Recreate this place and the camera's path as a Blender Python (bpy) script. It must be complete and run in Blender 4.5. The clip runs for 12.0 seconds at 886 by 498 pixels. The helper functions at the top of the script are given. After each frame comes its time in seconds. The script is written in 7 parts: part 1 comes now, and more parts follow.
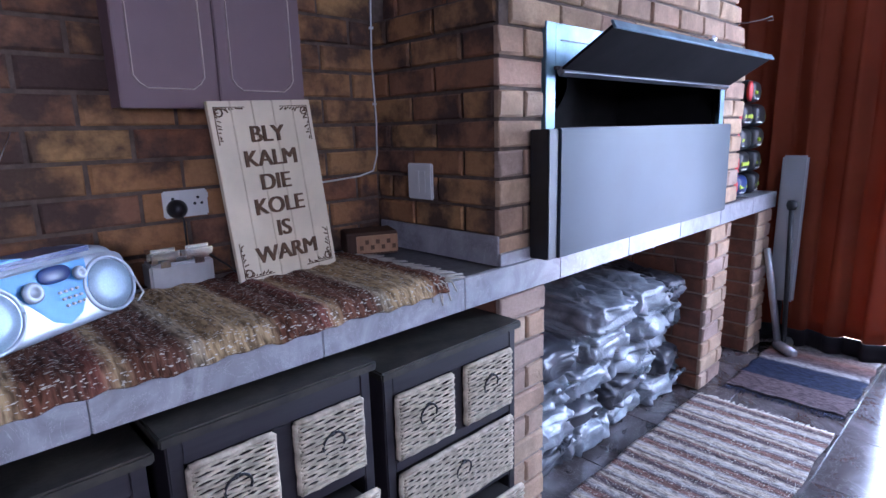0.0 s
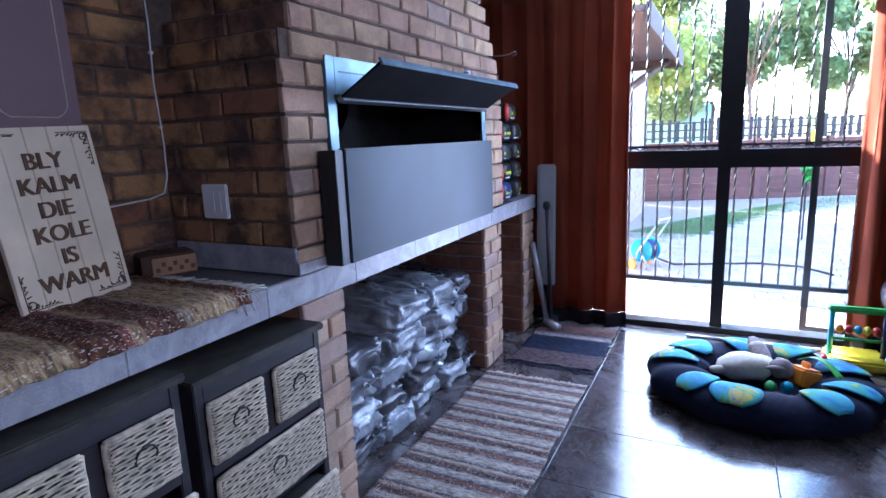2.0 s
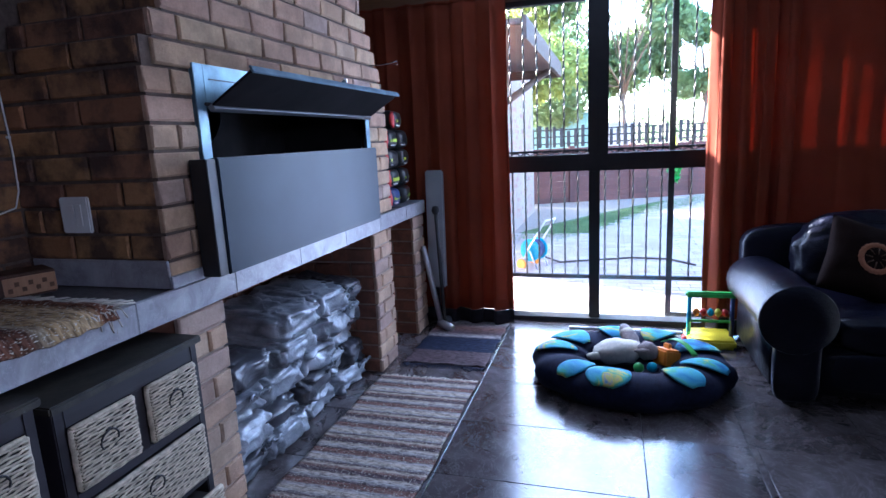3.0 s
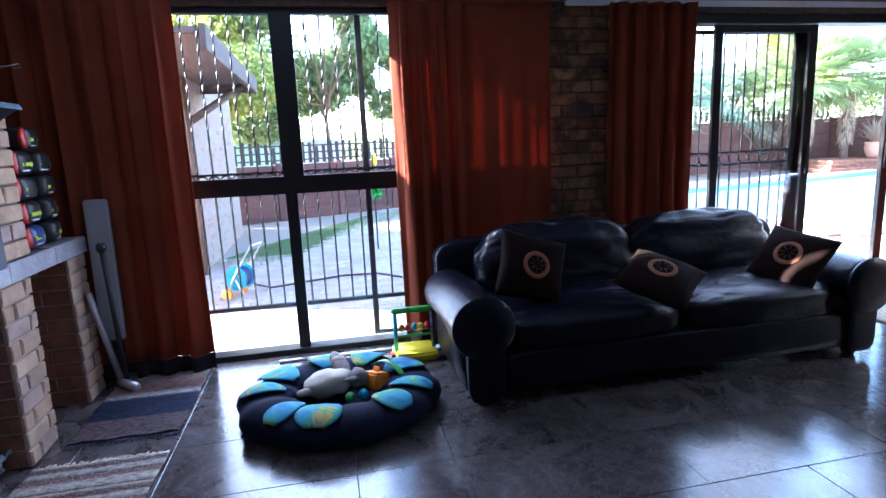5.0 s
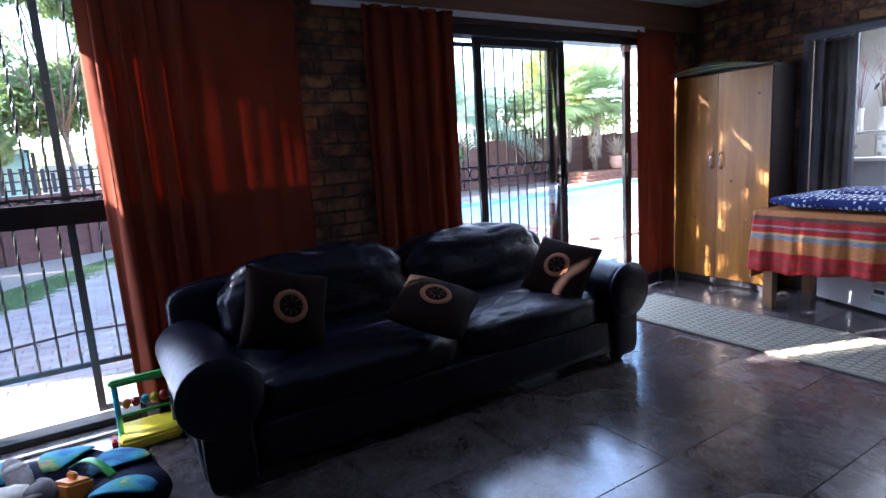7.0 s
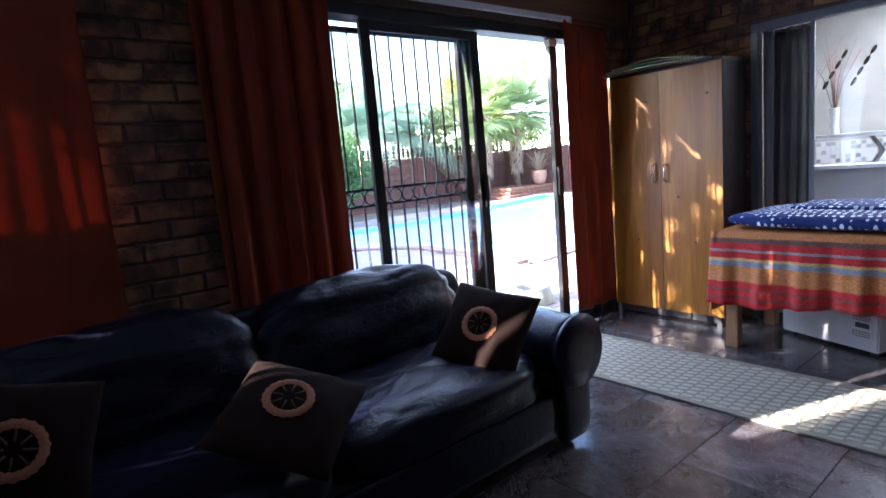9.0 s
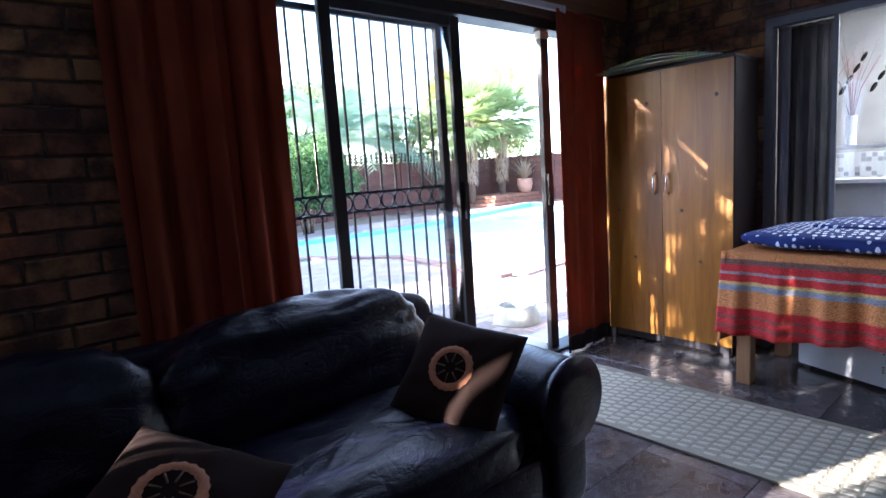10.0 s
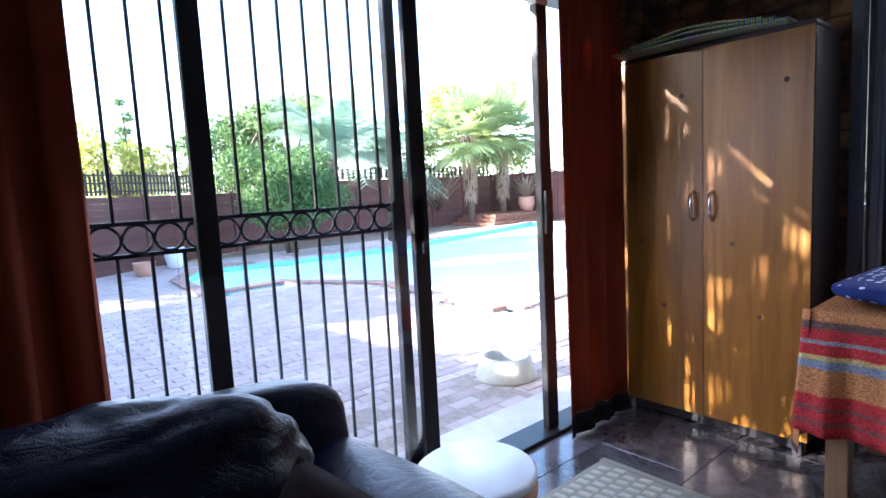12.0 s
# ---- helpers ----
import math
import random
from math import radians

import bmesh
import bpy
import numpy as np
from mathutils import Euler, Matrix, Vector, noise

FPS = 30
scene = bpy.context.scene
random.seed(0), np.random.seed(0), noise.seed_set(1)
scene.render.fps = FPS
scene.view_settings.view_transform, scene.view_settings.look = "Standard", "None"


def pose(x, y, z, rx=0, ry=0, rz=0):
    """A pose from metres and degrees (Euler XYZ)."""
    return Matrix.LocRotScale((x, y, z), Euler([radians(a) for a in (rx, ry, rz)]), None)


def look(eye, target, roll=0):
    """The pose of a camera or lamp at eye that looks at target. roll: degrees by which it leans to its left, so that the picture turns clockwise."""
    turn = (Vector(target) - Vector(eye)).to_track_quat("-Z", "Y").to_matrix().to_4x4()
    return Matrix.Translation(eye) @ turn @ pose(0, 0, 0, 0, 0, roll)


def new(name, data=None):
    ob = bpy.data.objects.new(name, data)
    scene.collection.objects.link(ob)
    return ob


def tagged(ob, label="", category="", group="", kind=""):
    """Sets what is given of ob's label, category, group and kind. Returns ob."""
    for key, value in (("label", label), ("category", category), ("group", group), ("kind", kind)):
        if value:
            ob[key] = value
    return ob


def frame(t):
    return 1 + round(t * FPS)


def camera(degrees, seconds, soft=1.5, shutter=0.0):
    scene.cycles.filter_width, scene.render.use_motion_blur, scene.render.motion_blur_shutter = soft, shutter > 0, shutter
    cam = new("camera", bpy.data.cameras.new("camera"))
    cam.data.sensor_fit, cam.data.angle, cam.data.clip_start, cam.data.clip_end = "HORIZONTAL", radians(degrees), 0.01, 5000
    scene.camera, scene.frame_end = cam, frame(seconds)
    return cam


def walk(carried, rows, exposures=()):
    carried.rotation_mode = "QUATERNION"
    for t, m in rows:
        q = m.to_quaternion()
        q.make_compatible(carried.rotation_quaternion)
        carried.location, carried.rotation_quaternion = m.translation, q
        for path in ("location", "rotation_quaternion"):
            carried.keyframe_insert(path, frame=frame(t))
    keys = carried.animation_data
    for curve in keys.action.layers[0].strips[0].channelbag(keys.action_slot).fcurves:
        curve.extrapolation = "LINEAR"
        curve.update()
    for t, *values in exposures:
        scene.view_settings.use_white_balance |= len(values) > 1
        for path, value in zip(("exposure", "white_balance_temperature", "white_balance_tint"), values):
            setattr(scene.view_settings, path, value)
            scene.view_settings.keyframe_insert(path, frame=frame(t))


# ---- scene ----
cam = camera(76.5, 12.0)
PATH = [
    (0, (0.94, -0.249, 1.339), (2.286, 1.173, 0.93), -1.5),
    (0.5, (0.907, -0.271, 1.347), (2.376, 1.023, 0.941), -1.8),
    (1, (0.865, -0.325, 1.361), (2.438, 0.844, 0.961), -1.8),
    (1.5, (0.823, -0.371, 1.353), (2.487, 0.67, 0.969), -2.2),
    (2, (0.8, -0.412, 1.364), (2.549, 0.476, 0.976), -2.3),
    (2.5, (0.778, -0.454, 1.36), (2.596, 0.287, 0.98), -2.6),
    (3, (0.773, -0.507, 1.361), (2.652, 0.063, 0.982), -2.8),
    (3.2, (0.771, -0.529, 1.36), (2.675, -0.042, 0.986), -2.6),
    (4.8, (0.954, -0.599, 1.395), (2.896, -0.899, 1.022), -2.4),
    (5, (0.997, -0.616, 1.395), (2.922, -1.01, 1.023), -2.5),
    (5.5, (1.062, -0.691, 1.384), (2.936, -1.286, 1.018), -2.8),
    (6, (1.125, -0.788, 1.369), (2.933, -1.561, 1.005), -3.1),
    (6.5, (1.24, -0.908, 1.374), (2.982, -1.821, 1.012), -3.4),
    (7, (1.387, -1.034, 1.351), (3.066, -2.066, 1.013), -3.7),
    (7.5, (1.577, -1.153, 1.34), (3.2, -2.274, 1.009), -3.7),
    (7.7, (1.648, -1.21, 1.326), (3.248, -2.366, 1.005), -3.8),
    (9.3, (2.205, -1.855, 1.329), (3.727, -3.119, 1.038), -4.5),
    (9.5, (2.263, -1.901, 1.306), (3.778, -3.176, 1.022), -3.8),
    (10, (2.452, -2.139, 1.312), (3.954, -3.431, 1.035), -3.8),
    (10.5, (2.6, -2.358, 1.312), (4.101, -3.652, 1.044), -3.8),
    (11, (2.769, -2.574, 1.303), (4.269, -3.872, 1.053), -3.5),
    (11.5, (2.918, -2.782, 1.278), (4.422, -4.079, 1.05), -3.1),
    (12, (3.095, -3.003, 1.281), (4.607, -4.294, 1.064), -3.0),
]
walk(cam, [(t, look(eye, target, roll)) for t, eye, target, roll in PATH],
     [(0, 5.1, 5400, 18), (2, 4.55, 5100, 15), (3, 4.25, 5100, 13), (5, 4.08, 5250, 12), (7, 3.62, 5400, 14), (10, 3.47, 5450, 14),  (12, 3.18, 5500, 13)])

SUN_AZ, SUN_EL = radians(22.3), radians(20.5)
world = bpy.data.worlds.new("world")
scene.world = world
world.use_nodes = True
wn = world.node_tree.nodes
sky = wn.new("ShaderNodeTexSky")
sky.sky_type, sky.sun_disc = "NISHITA", False
sky.sun_elevation, sky.sun_rotation = SUN_EL, SUN_AZ
wn["Background"].inputs[1].default_value = 0.15
world.node_tree.links.new(sky.outputs[0], wn["Background"].inputs[0])
# Added fill light from the closed south wall; no window stands there.
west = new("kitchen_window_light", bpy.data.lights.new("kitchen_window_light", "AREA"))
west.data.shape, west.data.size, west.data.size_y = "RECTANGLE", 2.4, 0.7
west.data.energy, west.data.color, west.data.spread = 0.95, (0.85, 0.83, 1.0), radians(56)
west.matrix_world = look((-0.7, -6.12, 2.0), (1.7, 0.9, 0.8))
for nm, at, to, w, h, e in (("window_sky_light", (4.83, -0.36, 1.15), (0, -0.36, 0.6), 1.15, 2.1, 4.2), ("door_sky_light", (4.83, -4.15, 1.1), (3.0, -4.15, -0.1), 1.75, 2.0, 3.2)):
    lt = new(nm, bpy.data.lights.new(nm, "AREA"))
    lt.data.shape, lt.data.size, lt.data.size_y = "RECTANGLE", w, h
    lt.data.energy, lt.data.color = e, (0.72, 0.8, 1.0)
    lt.matrix_world = look(at, to)
sun = new("sun", bpy.data.lights.new("sun", "SUN"))
sun.data.energy, sun.data.angle, sun.data.color = 5.0, radians(0.5), (1.0, 0.9, 0.76)
sun.matrix_world = look((0, 0, 0), (-math.sin(SUN_AZ) * math.cos(SUN_EL), -math.cos(SUN_AZ) * math.cos(SUN_EL), -math.sin(SUN_EL)))


# ---- materials ----
class Mat:
    """A small wrapper for building a node material."""

    def __init__(self, name, rough=0.6, metal=0.0, spec=0.5):
        self.m = bpy.data.materials.new(name)
        self.m.use_nodes = True
        self.t = self.m.node_tree
        self.b = self.t.nodes["Principled BSDF"]
        self.b.inputs["Roughness"].default_value = rough
        self.b.inputs["Metallic"].default_value = metal
        self.b.inputs["Specular IOR Level"].default_value = spec
        self.pos = None

    def node(self, kind, **sets):
        n = self.t.nodes.new(kind)
        for k, v in sets.items():
            n.inputs[k].default_value = v
        return n

    def link(self, a, b):
        self.t.links.new(a, b)

    def coords(self, scale=(1, 1, 1), kind="Object"):
        tc = self.t.nodes.new("ShaderNodeTexCoord")
        mp = self.node("ShaderNodeMapping", Scale=scale)
        self.link(tc.outputs[kind], mp.inputs["Vector"])
        return mp.outputs[0]

    def noise(self, scale, detail=4.0, rough=0.55, vec=None, distort=0.0):
        n = self.node("ShaderNodeTexNoise", Scale=scale, Detail=detail, Roughness=rough, Distortion=distort)
        if vec is None:
            vec = self.world_pos()
        self.link(vec, n.inputs["Vector"])
        return n.outputs["Fac"]

    def world_pos(self):
        if self.pos is None:
            g = self.t.nodes.new("ShaderNodeNewGeometry")
            self.pos = g.outputs["Position"]
        return self.pos

    def ramp(self, fac, stops):
        r = self.t.nodes.new("ShaderNodeValToRGB")
        e = r.color_ramp.elements
        while len(e) < len(stops):
            e.new(0.5)
        for el, (p, c) in zip(e, stops):
            el.position = p
            el.color = (*c, 1) if len(c) == 3 else c
        self.link(fac, r.inputs[0])
        return r.outputs["Color"]

    def mix(self, fac, a, b, how="MIX"):
        n = self.t.nodes.new("ShaderNodeMix")
        n.data_type, n.blend_type = "RGBA", how
        for sock, v in ((n.inputs[0], fac), (n.inputs[6], a), (n.inputs[7], b)):
            if isinstance(v, (int, float)):
                sock.default_value = v
            elif isinstance(v, tuple):
                sock.default_value = (*v, 1)
            else:
                self.link(v, sock)
        return n.outputs[2]

    def random(self, island=False):
        if island:
            return self.t.nodes.new("ShaderNodeNewGeometry").outputs["Random Per Island"]
        return self.t.nodes.new("ShaderNodeObjectInfo").outputs["Random"]

    def color(self, c):
        if isinstance(c, tuple):
            self.b.inputs["Base Color"].default_value = (*c, 1)
        else:
            self.link(c, self.b.inputs["Base Color"])
        return self

    def roughness(self, fac, lo, hi):
        n = self.node("ShaderNodeMapRange")
        n.inputs[3].default_value, n.inputs[4].default_value = lo, hi
        self.link(fac, n.inputs[0])
        self.link(n.outputs[0], self.b.inputs["Roughness"])
        return self

    def bump(self, fac, strength=0.3, dist=0.01):
        n = self.node("ShaderNodeBump", Strength=strength, Distance=dist)
        self.link(fac, n.inputs["Height"])
        self.link(n.outputs[0], self.b.inputs["Normal"])
        return self


def plain(name, col, rough=0.5, metal=0.0, var=0.12, scale=25.0, bump=0.0, spec=0.5):
    m = Mat(name, rough, metal, spec)
    n1 = m.noise(scale)
    lo, hi = tuple(c * (1 - var) for c in col), tuple(min(1, c * (1 + var)) for c in col)
    m.color(m.ramp(n1, [(0.3, lo), (0.7, hi)]))
    m.roughness(m.noise(scale * 0.3), max(0.02, rough - 0.08), min(1, rough + 0.08))
    if bump:
        m.bump(m.noise(scale * 4), bump, 0.004)
    return m.m


def brick_mat(name, island, tints, burnt=0.35):
    m = Mat(name, 0.88, 0, 0.25)
    r = m.random(island)
    base = m.ramp(r, [(i / (len(tints) - 1), t) for i, t in enumerate(tints)])
    blotch = m.noise(7.0, 5, 0.6)
    dark = m.ramp(blotch, [(0.42, (0, 0, 0)), (0.6, (1, 1, 1))])
    c = m.mix(m.mix(1.0, dark, (burnt, burnt, burnt), "MULTIPLY"), base, (0.07, 0.045, 0.04))
    fine = m.noise(90.0, 4, 0.7)
    c = m.mix(0.35, c, m.ramp(fine, [(0.3, (0.45, 0.4, 0.36)), (0.7, (1, 1, 1))]), "MULTIPLY")
    m.color(c)
    m.bump(m.noise(70.0, 8, 0.75), 0.75, 0.006)
    return m.m


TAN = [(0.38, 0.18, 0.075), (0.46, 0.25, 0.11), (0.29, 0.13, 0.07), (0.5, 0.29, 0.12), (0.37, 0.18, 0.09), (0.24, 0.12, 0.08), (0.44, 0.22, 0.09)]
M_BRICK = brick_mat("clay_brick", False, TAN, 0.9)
M_PIER_LIT = brick_mat("clay_brick_light", False, [(0.5, 0.34, 0.24), (0.56, 0.38, 0.25), (0.42, 0.3, 0.25), (0.58, 0.42, 0.29), (0.48, 0.31, 0.21)], 0.3)
M_BRICK_LIT = brick_mat("clay_brick_yellow_brown", False, [(0.58, 0.4, 0.26), (0.64, 0.44, 0.28), (0.5, 0.32, 0.23), (0.6, 0.43, 0.27), (0.45, 0.33, 0.29)], 0.35)
M_BRICK_P = brick_mat("clay_brick_pinkish", False, [(0.4, 0.24, 0.19), (0.46, 0.28, 0.22), (0.35, 0.2, 0.16)], 0.2)
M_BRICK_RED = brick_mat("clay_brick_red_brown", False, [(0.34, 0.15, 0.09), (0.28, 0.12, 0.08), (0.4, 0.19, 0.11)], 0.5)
M_MORTAR = plain("mortar", (0.12, 0.085, 0.065), 0.95, var=0.3, scale=40, bump=0.5)
M_MORTAR_L = plain("mortar_light", (0.33, 0.25, 0.2), 0.95, var=0.2, scale=40, bump=0.5)


def floor_mat():
    m = Mat("slate_look_tile", 0.25, 0, 1.0)
    r = m.random()
    off = m.node("ShaderNodeVectorMath")
    off.operation = "MULTIPLY_ADD"
    m.link(m.world_pos(), off.inputs[0])
    off.inputs[1].default_value = (1, 1, 1)
    comb = m.node("ShaderNodeCombineXYZ")
    mul = m.node("ShaderNodeMath")
    mul.operation = "MULTIPLY"
    m.link(r, mul.inputs[0])
    mul.inputs[1].default_value = 37.0
    m.link(mul.outputs[0], comb.inputs[0])
    m.link(mul.outputs[0], comb.inputs[2])
    m.link(comb.outputs[0], off.inputs[2])
    v = off.outputs[0]
    cloud = m.noise(3.2, 7, 0.62, v, 1.6)
    c = m.ramp(cloud, [(0.28, (0.045, 0.036, 0.035)), (0.45, (0.07, 0.058, 0.055)), (0.6, (0.11, 0.096, 0.096)), (0.78, (0.19, 0.172, 0.176))])
    vein = m.noise(4.5, 6, 0.7, v, 3.0)
    c = m.mix(m.ramp(vein, [(0.485, (0, 0, 0)), (0.5, (0.6, 0.6, 0.6)), (0.515, (0, 0, 0))]), c, (0.24, 0.225, 0.225))
    tone = m.ramp(r, [(0, (0.78, 0.76, 0.78)), (1, (1.1, 1.08, 1.1))])
    m.color(m.mix(1.0, c, tone, "MULTIPLY"))
    m.roughness(m.noise(6, 5, 0.6, v), 0.08, 0.3)
    m.bump(m.noise(14, 5, 0.6, v), 0.12, 0.004)
    return m.m


M_FLOOR = floor_mat()
M_GROUT = plain("grout", (0.16, 0.15, 0.15), 0.9, var=0.2, scale=60)


def slab_mat():
    m = Mat("grey_stone_tile", 0.32)
    n = m.noise(6.5, 8, 0.65, None, 1.8)
    c = m.ramp(n, [(0.3, (0.2, 0.19, 0.2)), (0.5, (0.3, 0.29, 0.31)), (0.72, (0.42, 0.41, 0.43))])
    c = m.mix(m.ramp(m.noise(9, 5, 0.7, None, 2.5), [(0.49, (0, 0, 0)), (0.5, (0.5, 0.5, 0.5)), (0.51, (0, 0, 0))]), c, (0.55, 0.54, 0.55))
    m.color(c)
    m.roughness(m.noise(12), 0.2, 0.45)
    return m.m


M_SLAB = slab_mat()


def leather_mat(name, col):
    m = Mat(name, 0.3, 0, 0.3)
    m.color(m.ramp(m.noise(9, 5), [(0.3, tuple(c * 0.7 for c in col)), (0.7, tuple(c * 1.25 for c in col))]))
    m.roughness(m.noise(20, 4), 0.22, 0.42)
    v = m.t.nodes.new("ShaderNodeTexVoronoi")
    v.inputs["Scale"].default_value = 320
    m.link(m.world_pos(), v.inputs["Vector"])
    add = m.node("ShaderNodeMath")
    add.operation = "ADD"
    m.link(v.outputs["Distance"], add.inputs[0])
    big = m.node("ShaderNodeMath")
    big.operation = "MULTIPLY"
    m.link(m.noise(16, 3, 0.5, m.world_pos(), 1.0), big.inputs[0])
    big.inputs[1].default_value = 6.0
    m.link(big.outputs[0], add.inputs[1])
    m.bump(add.outputs[0], 0.2, 0.0025)
    fine = m.b.inputs["Normal"].links[0].from_node
    mp = m.node("ShaderNodeMapping", Scale=(7, 4, 11))
    m.link(m.world_pos(), mp.inputs[0])
    ridge = m.ramp(m.noise(1.0, 4, 0.6, mp.outputs[0], 1.4), [(0.3, (1, 1, 1)), (0.47, (0.55, 0.55, 0.55)), (0.5, (0, 0, 0)), (0.53, (0.55, 0.55, 0.55)), (0.7, (1, 1, 1))])
    crease = m.node("ShaderNodeBump", Strength=0.14, Distance=0.012)
    m.link(ridge, crease.inputs["Height"])
    m.link(crease.outputs[0], fine.inputs["Normal"])
    return m.m


# Pine with its shade put into the colour, for wardrobe sides and top.
M_PINE_SHADED = plain("dark_stained_side_board", (0.03, 0.015, 0.011), 0.55, var=0.25, scale=12)
# The blue in this base colour imitates the sky's sheen on the leather.
M_LEATHER = leather_mat("dark_leather", (0.004, 0.0042, 0.012))


def wood_mat(name, a, b, axis=2, scale=1.0, rough=0.45, dark=None):
    m = Mat(name, rough)
    sc = [14 * scale] * 3
    sc[axis] = 1.1 * scale
    mp = m.node("ShaderNodeMapping", Scale=tuple(sc))
    m.link(m.world_pos(), mp.inputs[0])
    n = m.noise(1.0, 6, 0.6, mp.outputs[0], 1.2)
    c = m.ramp(n, [(0.3, a), (0.7, b)])
    fine = m.node("ShaderNodeMapping", Scale=tuple(9 * s for s in sc))
    m.link(m.world_pos(), fine.inputs[0])
    f = m.noise(1.0, 3, 0.6, fine.outputs[0])
    c = m.mix(0.3, c, m.ramp(f, [(0.3, (0.55, 0.5, 0.45)), (0.7, (1, 1, 1))]), "MULTIPLY")
    tone = m.ramp(m.random(), [(0, (0.82, 0.78, 0.75)), (0.5, (0.94, 0.92, 0.9)), (1, (1.1, 1.1, 1.08))])
    m.color(m.mix(1.0, c, tone, "MULTIPLY"))
    m.bump(f, 0.15, 0.002)
    return m.m


M_PINE = wood_mat("varnished_pine", (0.23, 0.085, 0.008), (0.42, 0.185, 0.022), 2, 0.6, 0.35)
M_PINE_D = wood_mat("pine_dark_grain", (0.045, 0.018, 0.008), (0.08, 0.035, 0.014), 2, 1.0, 0.75)
M_DARKWOOD = wood_mat("dark_stained_wood", (0.012, 0.009, 0.014), (0.032, 0.026, 0.032), 0, 1.0, 0.5)
M_DARKTOP = plain("worn_dark_board", (0.032, 0.026, 0.018), 0.6, var=0.6, scale=18, bump=0.3)
M_TABLEWOOD = wood_mat("table_wood", (0.3, 0.15, 0.07), (0.45, 0.25, 0.12), 2, 1.0, 0.45)
M_FASCIA = wood_mat("brown_fascia_board", (0.2, 0.09, 0.04), (0.32, 0.16, 0.07), 1, 0.8, 0.5)
M_EAVE = wood_mat("weathered_timber", (0.09, 0.06, 0.05), (0.17, 0.115, 0.09), 0, 0.8, 0.8)


def curtain_mat(name, a, b, trans=0.25, stripe=False):
    m = Mat(name, 0.85, 0, 0.2)
    n = m.noise(3.0, 4)
    c = m.ramp(n, [(0.3, a), (0.7, b)])
    m.color(c)
    m.bump(m.noise(220, 2, 0.5), 0.12, 0.001)
    tr = m.t.nodes.new("ShaderNodeBsdfTranslucent")
    tr.inputs[0].default_value = (*[x * 1.0 for x in b], 1)
    mx = m.t.nodes.new("ShaderNodeMixShader")
    mx.inputs[0].default_value = trans
    out = m.t.nodes["Material Output"]
    m.link(m.b.outputs[0], mx.inputs[1])
    m.link(tr.outputs[0], mx.inputs[2])
    m.link(mx.outputs[0], out.inputs[0])
    return m.m


M_CURTAIN = curtain_mat("rust_curtain_cloth", (0.22, 0.045, 0.02), (0.31, 0.066, 0.028), 0.26)
M_CURTAIN_HEM = curtain_mat("dark_curtain_hem", (0.012, 0.01, 0.012), (0.03, 0.025, 0.028), 0.05)
M_GREYCURT = curtain_mat("grey_striped_curtain", (0.085, 0.078, 0.074), (0.19, 0.175, 0.165), 0.15)
M_GREYCURT_L = curtain_mat("pale_curtain_stripe", (0.3, 0.29, 0.29), (0.38, 0.37, 0.37), 0.15)
M_BLACKSTEEL = plain("black_painted_steel", (0.018, 0.017, 0.018), 0.42, 0.0, 0.3, 30)
M_BRONZE = plain("bronze_aluminium", (0.016, 0.014, 0.014), 0.45, 0.1, 0.2, 20)
M_ALU = plain("mill_aluminium", (0.5, 0.5, 0.52), 0.35, 0.8, 0.08, 30)
M_STEEL = plain("brushed_blue_steel", (0.22, 0.225, 0.24), 0.3, 0.85, 0.15, 8)
M_STEELPANEL = plain("satin_grey_steel_panel", (0.022, 0.031, 0.042), 0.36, 0.12, 0.12, 4, 0.0, 0.12)
M_FRAMEBLUE = plain("blue_grey_steel_frame", (0.16, 0.24, 0.29), 0.35, 0.55, 0.35, 12)
M_HOODDARK = plain("dark_hood_steel", (0.007, 0.005, 0.006), 0.8, 0.0, 0.4, 10, 0.0, 0.06)
M_FRAMEGREY = plain("dull_grey_aluminium", (0.15, 0.15, 0.16), 0.5, 0.3, 0.08, 20)
M_STEM = plain("dried_red_stem", (0.2, 0.03, 0.03), 0.8)
M_DIMWALL = plain("dark_brown_wall", (0.07, 0.05, 0.042), 0.9, var=0.2, scale=6)
M_CHROME = plain("chrome", (0.75, 0.75, 0.76), 0.12, 1.0, 0.04, 10)
M_SOOT = plain("sooty_firebox", (0.008, 0.007, 0.007), 0.9, var=0.5, scale=15)
M_WHITE = plain("white_plastic", (0.72, 0.72, 0.7), 0.4, var=0.04, scale=20)
M_WHITEPAINT = plain("white_painted_metal", (0.74, 0.75, 0.76), 0.35, var=0.05, scale=9)
M_CEIL = plain("pale_grey_ceiling_paint", (0.55, 0.58, 0.62), 0.9, var=0.04, scale=3)
M_PLASTER = plain("grey_plaster", (0.42, 0.42, 0.43), 0.85, var=0.06, scale=5, bump=0.1)
M_TILEBATH = plain("pale_stone_wall_tile", (0.42, 0.4, 0.36), 0.35, var=0.14, scale=4)
M_PURPLE = plain("mauve_painted_board", (0.17, 0.105, 0.115), 0.5, var=0.05, scale=7)
M_CREAMLINE = plain("cream_routed_line", (0.46, 0.36, 0.32), 0.6, var=0.1, scale=30)
M_CREAM = plain("whitewashed_board", (0.66, 0.55, 0.4), 0.7, var=0.1, scale=8)
M_LETTER = plain("burnt_brown_letter", (0.11, 0.055, 0.025), 0.8, var=0.25, scale=60)
M_BLACK = plain("black_plastic", (0.012, 0.012, 0.013), 0.4, var=0.2, scale=30)
M_SILVER = plain("silver_plastic", (0.5, 0.55, 0.62), 0.32, 0.35, 0.05, 20)
